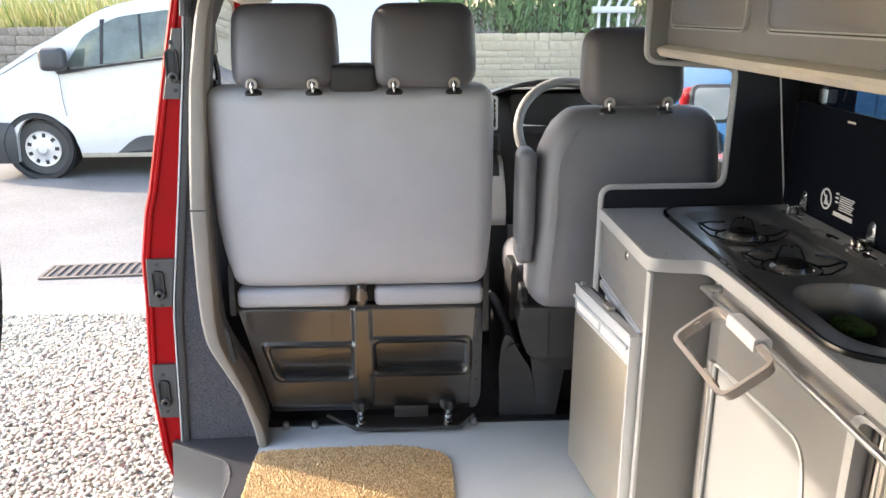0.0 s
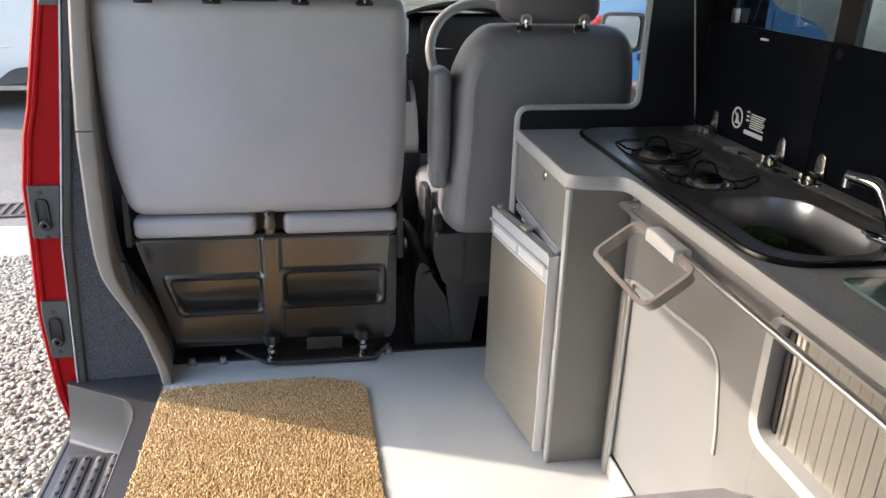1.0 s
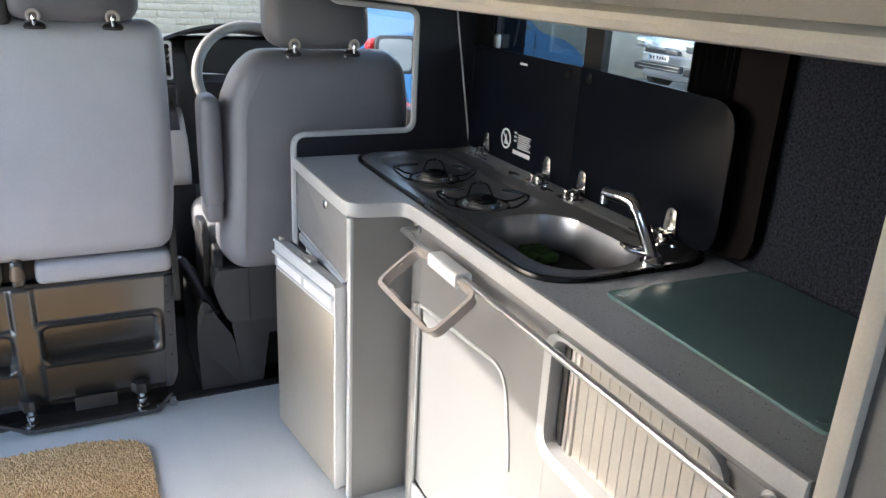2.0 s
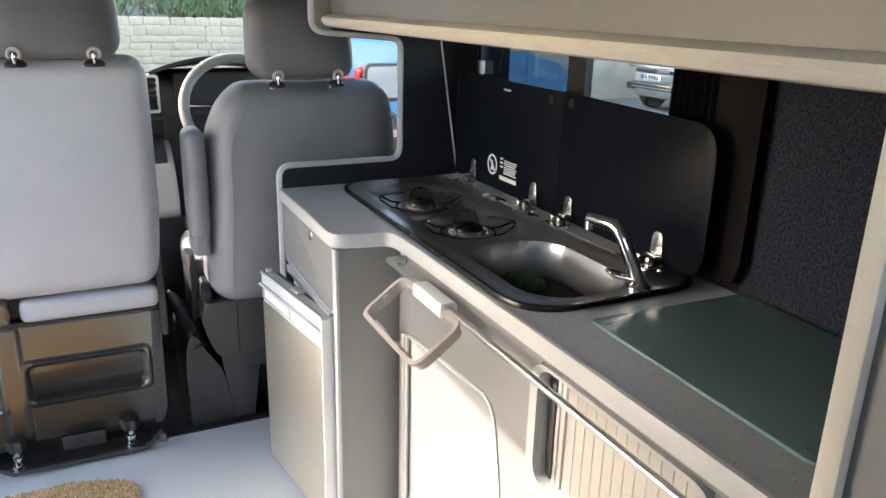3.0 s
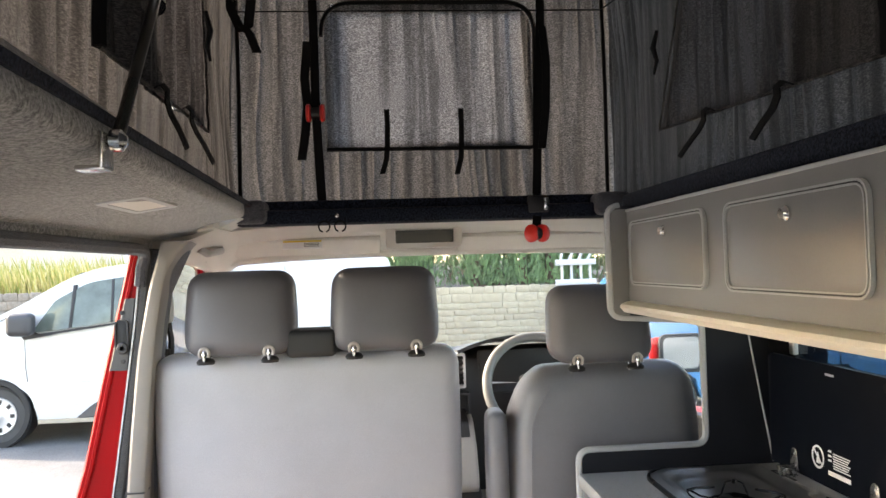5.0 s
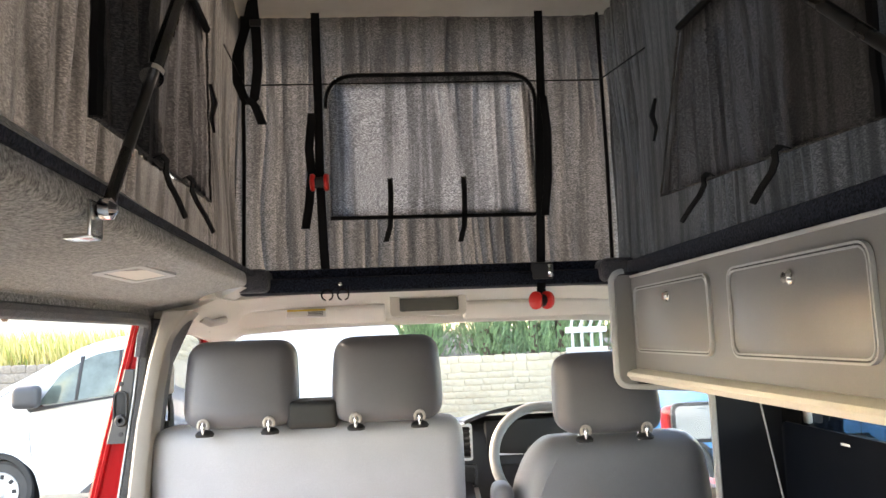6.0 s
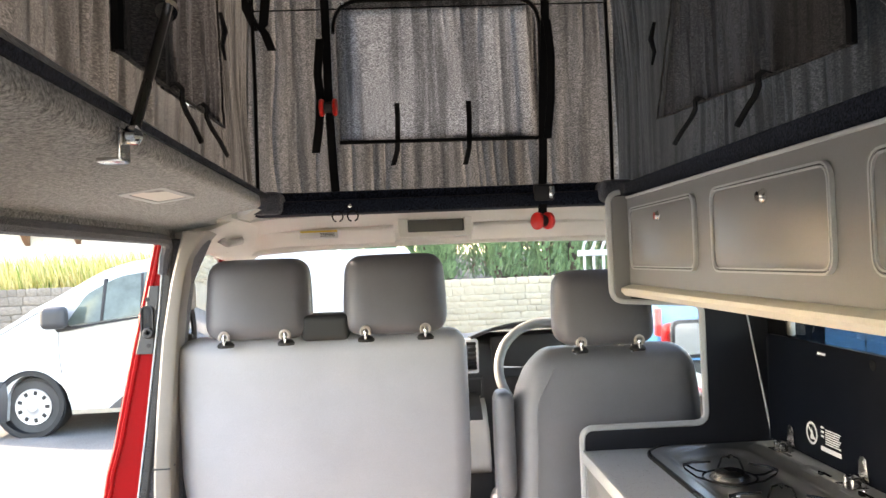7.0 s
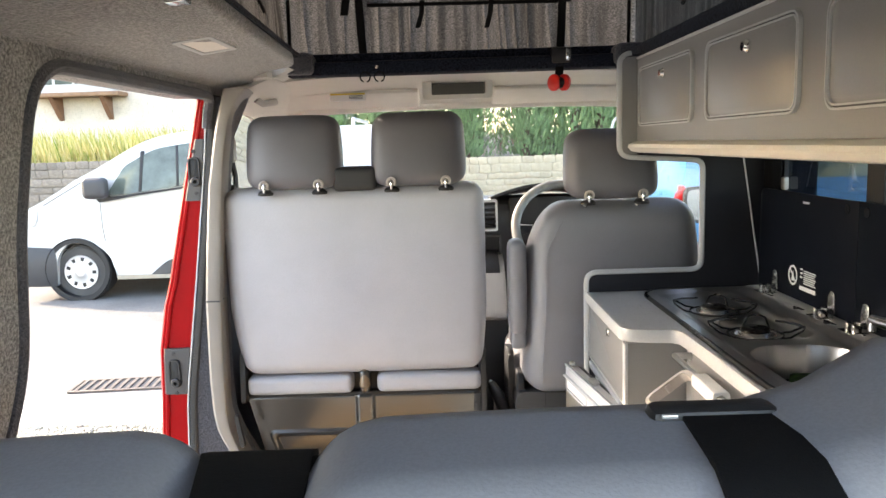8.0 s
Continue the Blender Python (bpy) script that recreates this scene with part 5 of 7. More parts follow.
part("console_top", prism(B(), rounded([(3.335, 0.56, 0.02), (3.41, 0.712, 0.04), (3.58, 0.748, 0.01), (3.58, 0.735, 0), (3.42, 0.69, 0.04), (3.36, 0.56, 0.01)]), "x", 0.125, 0.265, 0.004), M["seat_plastic"], console)
bm = tube(B(), [(0.19, 3.46, 0.70), (0.19, 3.43, 0.79)], 0.012, 10)
lathe(bm, [(0.016, 0), (0.024, 0.02), (0.022, 0.045), (0.010, 0.055)], pose(0.19, 3.43, 0.785, 15), 16)
part("gear_lever", bm, M["seat_plastic"], dash)
part("lower_trim", box(B(), 0.28, 0.70, 3.58, 3.62, 0.30, 0.66, 0.02), M["beige"], dash, "beige lower dashboard trim")

wheel = thing("steering_wheel", "grey leather three-spoke steering wheel", "steering wheel", (0.512, 3.36, 0.848))
WM = pose(0.512, 3.36, 0.848, 62)
bm = tube(B(), [WM @ Vector((0.185 * math.cos(6.2832 * i / 48), 0.185 * math.sin(6.2832 * i / 48), 0)) for i in range(48)], 0.0178, 12, closed=True)
part("rim", bm, M["wheel_grip"], wheel, "pale grey leather rim")
bm = B()
obox(bm, WM @ pose(0, -0.01, -0.02), 0.13, 0.12, 0.04, 0.018, 3)
part("hub", bm, M["seat_plastic"], wheel)
for a in (0, 180, 270):
    bm = B()
    obox(bm, WM @ pose(0, 0, 0, 0, 0, a) @ pose(0.115, 0, -0.01), 0.13, 0.035, 0.014, 0.006)
    part("spoke", bm, M["seat_plastic"], wheel)

bm = tube(B(), [(0.502, 3.40, 0.83), (0.502, 3.60, 0.74)], [0.045, 0.055], 14)
part("column", bm, M["seat_plastic"], wheel)
for sx in (-1,):
    bm = tube(B(), [(0.47, 3.43, 0.84), (0.36, 3.42, 0.85), (0.325, 3.41, 0.855)], [0.010, 0.008, 0.011], 10)
    part("stalk", bm, M["silver"], wheel)

# cab ceiling fittings
console = thing("overhead_console", "pale plastic overhead console with a dark recess", "console", (0.11, 3.2, 1.40))
bm = band(B(), [(x, y) for x, y in rrect(-0.012, 0.236, 1.340, 1.425, 0.018)], [(x, y) for x, y in rrect(0.020, 0.212, 1.356, 1.404, 0.006)], "y", 3.185, 3.26)
part("frame", bm, M["headlining"], console)
part("recess", box(B(), 0.015, 0.218, 3.225, 3.25, 1.352, 1.410), M["dark_screen"], console)
for x0, x1 in ((-0.60, -0.03), (0.25, 0.86)):
    vis = thing("sun_visor", "pale fabric sun visor folded against the headlining", "sun visor", ((x0 + x1) / 2, 3.4, 1.37), "sun visors")
    bm = B()
    obox(bm, pose((x0 + x1) / 2, 3.40, 1.362, -14), x1 - x0, 0.19, 0.018, 0.008, 3)
    part("pad", bm, M["headlining"], vis)
    if x0 < 0:
        bm = B()
        obox(bm, pose(-0.292, 3.299, 1.365, 76), 0.132, 0.030, 0.0012)
        lab = part("warning_label", bm, M["print"], vis, "white airbag warning label")
        bm = B()
        obox(bm, pose(-0.292, 3.2972, 1.376, 76), 0.128, 0.006, 0.001)
        part("label_band", bm, pbr("label_yellow", (0.75, 0.55, 0.08), 0.5, bump=0), lab)
        bm = B()
        for i in range(3):
            obox(bm, pose(-0.262, 3.2970, 1.369 - 0.005 * i, 76), 0.05, 0.002, 0.001)
        part("label_text", bm, M["mid_plastic"], lab)
gh = thing("grab_handle", "beige grab handle on the windscreen pillar", "grab handle", (-0.55, 3.15, 1.36))
part("handle", tube(B(), [(-0.575, 3.06, 1.352), (-0.555, 3.08, 1.338), (-0.545, 3.15, 1.345), (-0.545, 3.22, 1.350), (-0.560, 3.25, 1.365)], 0.012, 10), M["beige"], gh)

belt = thing("seat_belt", "grey seat belt on its upper pillar anchor", "seat belt", (-0.61, 2.85, 0.8))
part("anchor_cover", cushion(B(), -0.628, -0.598, 2.82, 2.87, 1.145, 1.225, 0.012, 0.0, 3), M["beige"], belt, "beige plastic anchor cover")
bm = loft(B(), [[(x - 0.003, y - 0.018, z), (x + 0.003, y - 0.018, z), (x + 0.003, y + 0.018, z), (x - 0.003, y + 0.018, z)] for x, y, z in ((-0.612, 2.845, 1.17), (-0.604, 2.85, 1.10), (-0.608, 2.86, 0.95), (-0.62, 2.87, 0.45))])
part("webbing", bm, M["webbing"], belt)
bm = B()
obox(bm, pose(-0.610, 2.845, 1.068, 0, 0, 0), 0.016, 0.045, 0.018, 0.003)
part("tongue", bm, M["rubber"], belt)
rbelt = thing("seat_belt", "dark seat belt hanging by the driver's window", "seat belt", (0.86, 2.8, 0.8))
part("webbing", loft(B(), [[(x - 0.016, y, z), (x + 0.016, y, z), (x + 0.016, y + 0.003, z), (x - 0.016, y + 0.003, z)] for x, y, z in ((0.905, 2.80, 1.30), (0.90, 2.82, 1.0), (0.89, 2.85, 0.5))]), M["mid_plastic"], rbelt)
part("anchor_cover", cushion(B(), 0.885, 0.93, 2.79, 2.83, 1.27, 1.34, 0.012, 0, 3), M["beige"], rbelt)
structure("pillar_right", prism(B(), rounded([(0.93, -0.05, 0), (0.955, 0.8, 0.1), (0.93, 1.42, 0), (1.05, 1.42, 0), (1.08, -0.05, 0)]), "y", 2.72, 2.84, 0.01), M["beige"], "beige plastic pillar behind the driver", "pillar")

# ceiling lamp
lamp = thing("ceiling_lamp", "flush rectangular lamp with a pale bezel in the carpet ceiling", "ceiling lamp", (-0.415, 2.01, 1.39))
LM = pose(-0.413, 2.008, 1.3935, 0, -8, 0)
bm = band(B(), rrect(-0.038, 0.038, -0.095, 0.095, 0.012), rrect(-0.027, 0.027, -0.075, 0.075, 0.006), "z", -0.003, 0.004)
bm.transform(LM)
part("bezel", bm, M["edging"], lamp)
bm = prism(B(), rrect(-0.027, 0.027, -0.075, 0.075, 0.006), "z", -0.0015, 0.003)
bm.transform(LM)
part("lens", bm, M["lens"], lamp, "frosted lamp lens")

# ---- pop-up roof ----
canvas = thing("roof_tent", "dark grey pleated canvas sides of the raised roof", "roof tent", (0.13, 2.0, 1.46))


def pleat(s, z, k=1.0):
    """Gathers of hanging cloth: uneven creases that wander and die out."""
    bend = s + 0.045 * noise.noise((s * 2.4, z * 1.5, 9.1)) + 0.012 * noise.noise((s * 8.0, z * 3.2, 2.6))
    crease = max(0.0, 1.0 - abs(noise.noise((bend * 19.0, z * 0.55, 3.1))) * 3.2) ** 2
    soft = noise.noise((bend * 21.0, z * 0.8, 7.7))
    some = min(1.0, max(0.0, 0.45 + 1.5 * noise.noise((s * 3.1, z * 1.3, 4.2))))
    return (0.011 * crease * some + 0.0040 * soft * (0.4 + 0.6 * some) + 0.010 * noise.noise((s * 3.0, z * 2.2, 1.7))) * k


def fcan(u, v):
    x, z = -0.485 + 1.205 * u, 1.45 + 0.83 * v
    return (x, 3.0 + pleat(x, z), z)


def without(bm, ax, a0, a1, z0, z1):
    """Leaves the window opening out of a canvas panel."""
    gone = [f for f in bm.faces if a0 < f.calc_center_median()[ax] < a1 and z0 < f.calc_center_median().z < z1]
    bmesh.ops.delete(bm, geom=gone, context="FACES")
    return bm


part("front_panel", without(sheet(B(), 440, 36, fcan), 0, -0.150, 0.420, 1.65, 2.045), M["canvas"], canvas)


def side_x(side, y):
    t = min(1.0, max(0.0, (y - 1.2) / 1.8))
    return (-0.315 - 0.125 * t) if side < 0 else (0.70 - 0.025 * t)


FLAPS = (
    (-1, (1.600, 1.532), (2.335, 1.572), (2.290, 1.930), (1.600, 1.930), ((1.875, 0.07), (2.07, 0.115)), 2.378),
    (1, (1.710, 1.545), (2.522, 1.592), (2.345, 1.945), (1.700, 1.920), ((2.24, 0.115), (1.955, 0.08)), 2.535),
)


def within(q, corners):
    """Whether a point lies well inside a four-cornered window."""
    mid = sum((Vector(c) for c in corners), Vector((0, 0))) / 4
    cs = [Vector(c).lerp(mid, 0.17) for c in corners]
    return all((cs[(k + 1) % 4] - cs[k]).cross(q - cs[k]) > 0 for k in range(4))


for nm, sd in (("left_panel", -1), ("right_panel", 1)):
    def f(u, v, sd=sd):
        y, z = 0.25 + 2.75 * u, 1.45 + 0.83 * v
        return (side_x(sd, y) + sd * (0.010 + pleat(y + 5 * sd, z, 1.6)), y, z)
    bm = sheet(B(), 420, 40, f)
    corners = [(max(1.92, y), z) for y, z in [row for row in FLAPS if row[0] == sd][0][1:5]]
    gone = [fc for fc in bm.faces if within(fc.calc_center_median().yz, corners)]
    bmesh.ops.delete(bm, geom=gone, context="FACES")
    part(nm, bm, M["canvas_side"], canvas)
part("rear_panel", sheet(B(), 40, 4, lambda u, v: (-0.36 + 1.06 * u, 0.27, 1.45 + 0.83 * v)), M["canvas"], canvas)
# front window flap with its zip
WIN = rounded([(-0.178, 1.632, 0.02), (0.448, 1.628, 0.02), (0.460, 2.075, 0.10), (-0.190, 2.075, 0.10)], 8)


def fwin(u, v):
    x, z = -0.178 + 0.626 * u, 1.634 + 0.436 * v
    c = min(1.0, max(0.0, (abs(u - 0.5) - 0.36) / 0.14))
    top = 2.072 - 0.075 * (1 - math.sqrt(1 - c * c))
    z = 1.634 + (top - 1.634) * v
    return (x, 2.988 + 0.75 * pleat(x + 2.2, z), z)


flap = part("front_window", sheet(B(), 260, 24, fwin), M["canvas_win"], canvas, "paler gathered window flap")
k = len(WIN)
zp = [(u, 2.984, v) for u, v in WIN]
part("window_zip", tube(B(), zp[9:], [0.012] * len(zp[9:]), 8, flat=0.5), M["webbing"], flap, "black zip tape")
part("window_hem", tube(B(), [(-0.178, 2.984, 1.634), (0.448, 2.984, 1.630)], 0.006, 6), M["webbing"], flap)
part("zip_pull", lathe(B(), [(0.006, 0), (0.006, 0.008), (0.002, 0.01)], pose(-0.155, 2.972, 2.062, 90), 10), M["chrome"], flap)
part("seam", tube(B(), [(-0.43 + 0.11 * i, 2.986, 2.050) for i in range(11)], 0.0025, 5), M["webbing"], canvas)
for xx in (-0.436, 0.668):
    part("corner_piping", tube(B(), [(xx, 2.985, 1.46), (xx + 0.004, 2.985, 1.8), (xx, 2.985, 2.27)], 0.006, 6), M["webbing"], canvas)


def ribbon(name, pts, w, parent, label="", side=(1, 0, 0), mat="webbing"):
    """A flat strap along points, w wide."""
    bm = B()
    rings = []
    sd = Vector(side)
    for i, p in enumerate(pts):
        p = Vector(p)
        d = Vector(pts[min(i + 1, len(pts) - 1)]) - Vector(pts[max(i - 1, 0)])
        nn = sd.cross(d).normalized() * 0.0012
        rings.append([p - sd * w / 2 - nn, p + sd * w / 2 - nn, p + sd * w / 2 + nn, p - sd * w / 2 + nn])
    loft(bm, rings)
    return part(name, bm, M[mat], parent, label)


for xx, z0 in ((0.002, 1.565), (0.224, 1.560)):
    ribbon("tie", [(xx, 2.976, 1.750), (xx + 0.001, 2.976, 1.70), (xx - 0.001, 2.972, 1.640), (xx - 0.004, 2.966, 1.600), (xx - 0.018, 2.96, z0 - 0.01)], 0.016, canvas)

# roof straps
ls = thing("roof_strap", "black webbing roof strap with a red plastic buckle", "strap", (-0.2, 2.96, 1.44), "roof straps")
ribbon("webbing", [(-0.212, 2.965, 2.28), (-0.207, 2.962, 2.0), (-0.205, 2.955, 1.75), (-0.198, 2.955, 1.55), (-0.192, 2.95, 1.44)], 0.026, ls)
ribbon("loose_tail", [(-0.225, 2.955, 1.95), (-0.235, 2.948, 1.84), (-0.228, 2.948, 1.76), (-0.236, 2.95, 1.68), (-0.250, 2.955, 1.60)], 0.026, ls)
for sx in (-1, 1):
    bm = lathe(B(), [(0.022, -0.007), (0.026, -0.004), (0.026, 0.004), (0.022, 0.007)], pose(-0.205 + sx * 0.020, 2.940, 1.735, 0, 90), 20)
    part("buckle_end", bm, M["redplastic"], ls, "red plastic buckle end")
part("buckle_roller", lathe(B(), [(0.017, -0.016), (0.017, 0.016)], pose(-0.205, 2.940, 1.735, 0, 90), 16), M["seat_plastic"], ls)
rs = thing("roof_strap", "black webbing roof strap with a red plastic buckle hanging below", "strap", (0.44, 2.96, 1.44), "roof straps")
ribbon("webbing", [(0.478, 2.965, 2.28), (0.472, 2.962, 2.0), (0.455, 2.958, 1.75), (0.445, 2.95, 1.55), (0.436, 2.93, 1.46)], 0.026, rs)
ribbon("loose_tail", [(0.476, 2.955, 1.99), (0.484, 2.95, 1.88), (0.478, 2.95, 1.74), (0.462, 2.95, 1.62)], 0.024, rs)
part("cam_buckle", box(B(), 0.405, 0.465, 2.895, 2.925, 1.425, 1.475, 0.006), M["seat_plastic"], rs)
part("buckle_lever", box(B(), 0.448, 0.466, 2.888, 2.897, 1.430, 1.468, 0.003), M["chrome"], rs)
ribbon("short_strap", [(0.432, 2.905, 1.43), (0.428, 2.90, 1.39), (0.424, 2.90, 1.375)], 0.026, rs)
for sx in (-1, 1):
    bm = lathe(B(), [(0.022, -0.007), (0.026, -0.004), (0.026, 0.004), (0.022, 0.007)], pose(0.426 + sx * 0.016, 2.89, 1.364, 0, 90, 35), 20)
    part("buckle_end", bm, M["redplastic"], rs, "red plastic buckle end")
part("buckle_roller", lathe(B(), [(0.018, -0.014), (0.018, 0.014)], pose(0.426, 2.89, 1.364, 0, 90, 35), 16), M["seat_plastic"], rs)
lp = thing("strap_loop", "black webbing loop hanging from the raised roof", "strap", (-0.4, 2.9, 2.26))
ribbon("loop", [(-0.385, 2.88, 2.27), (-0.40, 2.88, 2.20), (-0.430, 2.88, 2.10), (-0.428, 2.88, 2.02), (-0.400, 2.88, 1.955), (-0.380, 2.875, 1.97), (-0.368, 2.87, 2.06), (-0.372, 2.87, 2.16), (-0.382, 2.87, 2.27)], 0.028, lp)
ribbon("tail", [(-0.395, 2.87, 1.97), (-0.375, 2.865, 1.945), (-0.355, 2.86, 1.89)], 0.026, lp)
part("slider", box(B(), -0.39, -0.355, 2.860, 2.872, 2.185, 2.205, 0.003), M["seat_plastic"], lp)
hk = thing("bar_hook", "small black bungee hooks on the roof bar", "hook", (-0.17, 2.9, 1.41))
for dx in (0.0, 0.045):
    part("hook", tube(B(), [(-0.185 + dx + 0.016 * math.cos(a / 10 * 6.2832), 2.893, 1.400 + 0.016 * math.sin(a / 10 * 6.2832)) for a in range(-2, 8)], 0.0022, 6), M["webbing"], hk)
part("stud", lathe(B(), [(0.007, 0), (0.006, 0.006), (0.003, 0.008)], pose(-0.148, 2.899, 1.43, 90), 12), M["chrome"], hk)

# side window flaps, their zips and ties
for sd, bl, br, tr, tl, ties, zip_y in FLAPS:
    def spot(u, v, bl=bl, br=br, tr=tr, tl=tl):
        a = Vector(bl).lerp(Vector(br), u)
        b = Vector(tl).lerp(Vector(tr), u)
        return a.lerp(b, v)

    def f(u, v, sd=sd, spot=spot):
        p = spot(u, v)
        edge = min(1.0, 6 * min(u, 1 - u)) * (0.35 + 0.65 * min(1.0, 5 * (1 - v)))
        fan = p.x + 0.16 * (v - 0.2) * noise.noise((p.x * 2.2, 1.3, 8.8))
        gather = pleat(fan * 1.25 + 3.0 * sd, p.y, 2.0) + 0.010 * max(0.0, noise.noise((fan * 26, p.y * 1.4, 6.6))) * (1 - 0.6 * v)
        return (side_x(sd, p.x) - sd * (0.012 + max(-0.006, gather * edge)), p.x, p.y)
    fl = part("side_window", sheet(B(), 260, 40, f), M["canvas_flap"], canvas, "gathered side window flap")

    def hem(pts, r, mat, name, label=""):
        part(name, tube(B(), [(side_x(sd, p.x) - sd * (0.020 + 0.0025 * noise.noise((p.x * 30, p.y * 30, 1.0))), p.x, p.y) for p in pts], r, 6), M[mat], fl, label)
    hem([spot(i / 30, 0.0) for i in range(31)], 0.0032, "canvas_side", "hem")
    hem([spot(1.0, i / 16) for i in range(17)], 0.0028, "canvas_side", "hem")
    hem([spot(0.0, i / 16) for i in range(17)] + [spot(i / 30, 1.0) for i in range(31)], 0.0085, "webbing", "window_zip", "black zip tape")
    xz = side_x(sd, zip_y) - sd * 0.016
    part("zip_pull", tube(B(), [(xz, zip_y - 0.012, 1.838), (xz - sd * 0.005, zip_y + 0.006, 1.80), (xz, zip_y - 0.004, 1.765), (xz - sd * 0.003, zip_y + 0.010, 1.735)], [0.004, 0.007, 0.005, 0.003], 6), M["webbing"], fl)
    for ty, reach in ties:
        zt = spot((ty - bl[0]) / (br[0] - bl[0]), 0.0).y
        xs = side_x(sd, ty) - sd * 0.024
        ribbon("tie", [(xs, ty - 0.018, zt + 0.002), (xs - sd * 0.004, ty - 0.004, zt + 0.010), (xs - sd * 0.008, ty + 0.012, zt + 0.004), (xs - sd * 0.006, ty + 0.014, zt - 0.012), (xs - sd * 0.010, ty + 0.28 * reach, zt - 0.030), (xs - sd * 0.016, ty + 0.6 * reach, zt - 0.050), (xs - sd * 0.020, ty + reach, zt - 0.074)], 0.022, canvas, side=(0, 0.94, 0.34))
    part("panel_seam", tube(B(), [(side_x(sd, y) - sd * 0.010, y, 2.052 - 0.14 * (3.0 - y) * (1 if sd > 0 else 0.6)) for y in [2.99 - 0.05 * i for i in range(9)]], 0.0022, 5), M["webbing"], canvas)

# gas struts
for sx, p0, p1 in ((-1, (-0.270, 1.497, 1.408), (-0.322, 2.24, 2.262)), (1, (0.655, 1.42, 1.412), (0.620, 2.30, 2.222))):
    st = thing("gas_strut", "black gas strut holding the raised roof", "gas strut", p0, "gas struts")
    a, b = Vector(p0), Vector(p1)
    part("rod", tube(B(), [a, a.lerp(b, 0.27)], 0.0064, 10), M["iron"], st)
    part("cylinder", tube(B(), [a.lerp(b, 0.23), a.lerp(b, 0.97)], 0.0098, 14), M["iron"], st)
    part("collar", tube(B(), [a.lerp(b, 0.225), a.lerp(b, 0.235)], 0.0145, 14), M["chrome"], st)
    part("ball_end", lathe(B(), [(0.004, -0.010), (0.011, -0.005), (0.011, 0.005), (0.004, 0.010)], pose(*p0, 0, 90), 14), M["chrome"], st)
    if sx < 0:
        bm = B()
        box(bm, -0.282, -0.278, 1.480, 1.510, 1.380, 1.415, 0.001)
        box(bm, -0.306, -0.278, 1.484, 1.508, 1.378, 1.383, 0.001)
        part("foot_bracket", bm, M["chrome_soft"], st, "bright steel foot bracket")

structure("pop_top_roof", box(B(), -0.60, 0.86, 0.15, 3.12, 2.268, 2.30, 0.01), M["roof_liner"], "pale lined panel of the raised pop-up roof", "roof")


# ---- floor mat ----
rug = thing("floor_mat", "tan looped-pile mat lying on the vinyl floor", "mat", (-0.25, 2.2, 0))
RUG = rounded([(-0.532, 2.615, 0.03), (-0.36, 2.628, 0.05), (-0.09, 2.632, 0.06), (0.040, 2.585, 0.06), (0.052, 2.08, 0.04), (0.058, 1.72, 0.04), (-0.535, 1.72, 0.04), (-0.530, 2.2, 0.1)], 5)
part("backing", prism(B(), RUG, "z", 0.001, 0.007, 0.002), M["mat"], rug)


def in_loop(x, y, loop):
    c = False
    for i in range(len(loop)):
        (x1, y1), (x2, y2) = loop[i - 1], loop[i]
        if (y1 > y) != (y2 > y) and x < (x2 - x1) * (y - y1) / (y2 - y1) + x1:
            c = not c
    return c


rng = np.random.default_rng(5)
verts, faces = [], []
for i in range(160):
    for j in range(244):
        x = -0.545 + i * 0.0038 + rng.uniform(-0.0024, 0.0024)
        y = 1.715 + j * 0.0038 + rng.uniform(-0.0024, 0.0024)
        if not in_loop(x, y, RUG):
            continue
        h, r = rng.uniform(0.010, 0.0155), rng.uniform(0.0017, 0.0027)
        lx, ly = rng.uniform(-0.005, 0.005), rng.uniform(-0.005, 0.005)
        b = len(verts)
        for k in range(4):
            a = 1.5708 * k + rng.uniform(0, 0.6)
            verts.append((x + r * math.cos(a), y + r * math.sin(a), 0.005))
        for k in range(4):
            a = 1.5708 * k + rng.uniform(0, 0.6)
            verts.append((x + lx * 0.7 + r * 1.15 * math.cos(a), y + ly * 0.7 + r * 1.15 * math.sin(a), h * 0.75))
        verts.append((x + lx, y + ly, h))
        for k in range(4):
            m4 = (k + 1) % 4
            faces += [(b + k, b + m4, b + 4 + m4, b + 4 + k), (b + 4 + k, b + 4 + m4, b + 8)]


def raw_part(name, verts, faces, material, parent, label="", flat=False):
    me = bpy.data.meshes.new(name)
    me.from_pydata([tuple(map(float, v)) for v in verts], [], [tuple(map(int, f)) for f in faces])
    me.materials.append(material)
    if not flat:
        me.polygons.foreach_set("use_smooth", [True] * len(me.polygons))
    ob = new(name, me)
    if parent:
        ob.parent = parent
        if parent.type == "EMPTY":
            ob.matrix_parent_inverse = parent.matrix_basis.inverted()
    if label:
        ob["label"] = label
    return ob


def island_mat(name, cols, rough=0.8, bump=0.0, gscale=60.0):
    """Each loose piece takes a colour of its own from the list."""
    m, nt, b = nodes_of(name)
    geo = nt.nodes.new("ShaderNodeNewGeometry")
    r = nt.nodes.new("ShaderNodeValToRGB")
    r.color_ramp.interpolation = "LINEAR"
    while len(r.color_ramp.elements) < len(cols):
        r.color_ramp.elements.new(0.5)
    for i, (e, c) in enumerate(zip(r.color_ramp.elements, cols)):
        e.position, e.color = i / (len(cols) - 1), (*c, 1)
    link(nt, geo.outputs["Random Per Island"], r.inputs[0])
    link(nt, r.outputs[0], b.inputs["Base Color"])
    b.inputs["Roughness"].default_value = rough
    return m


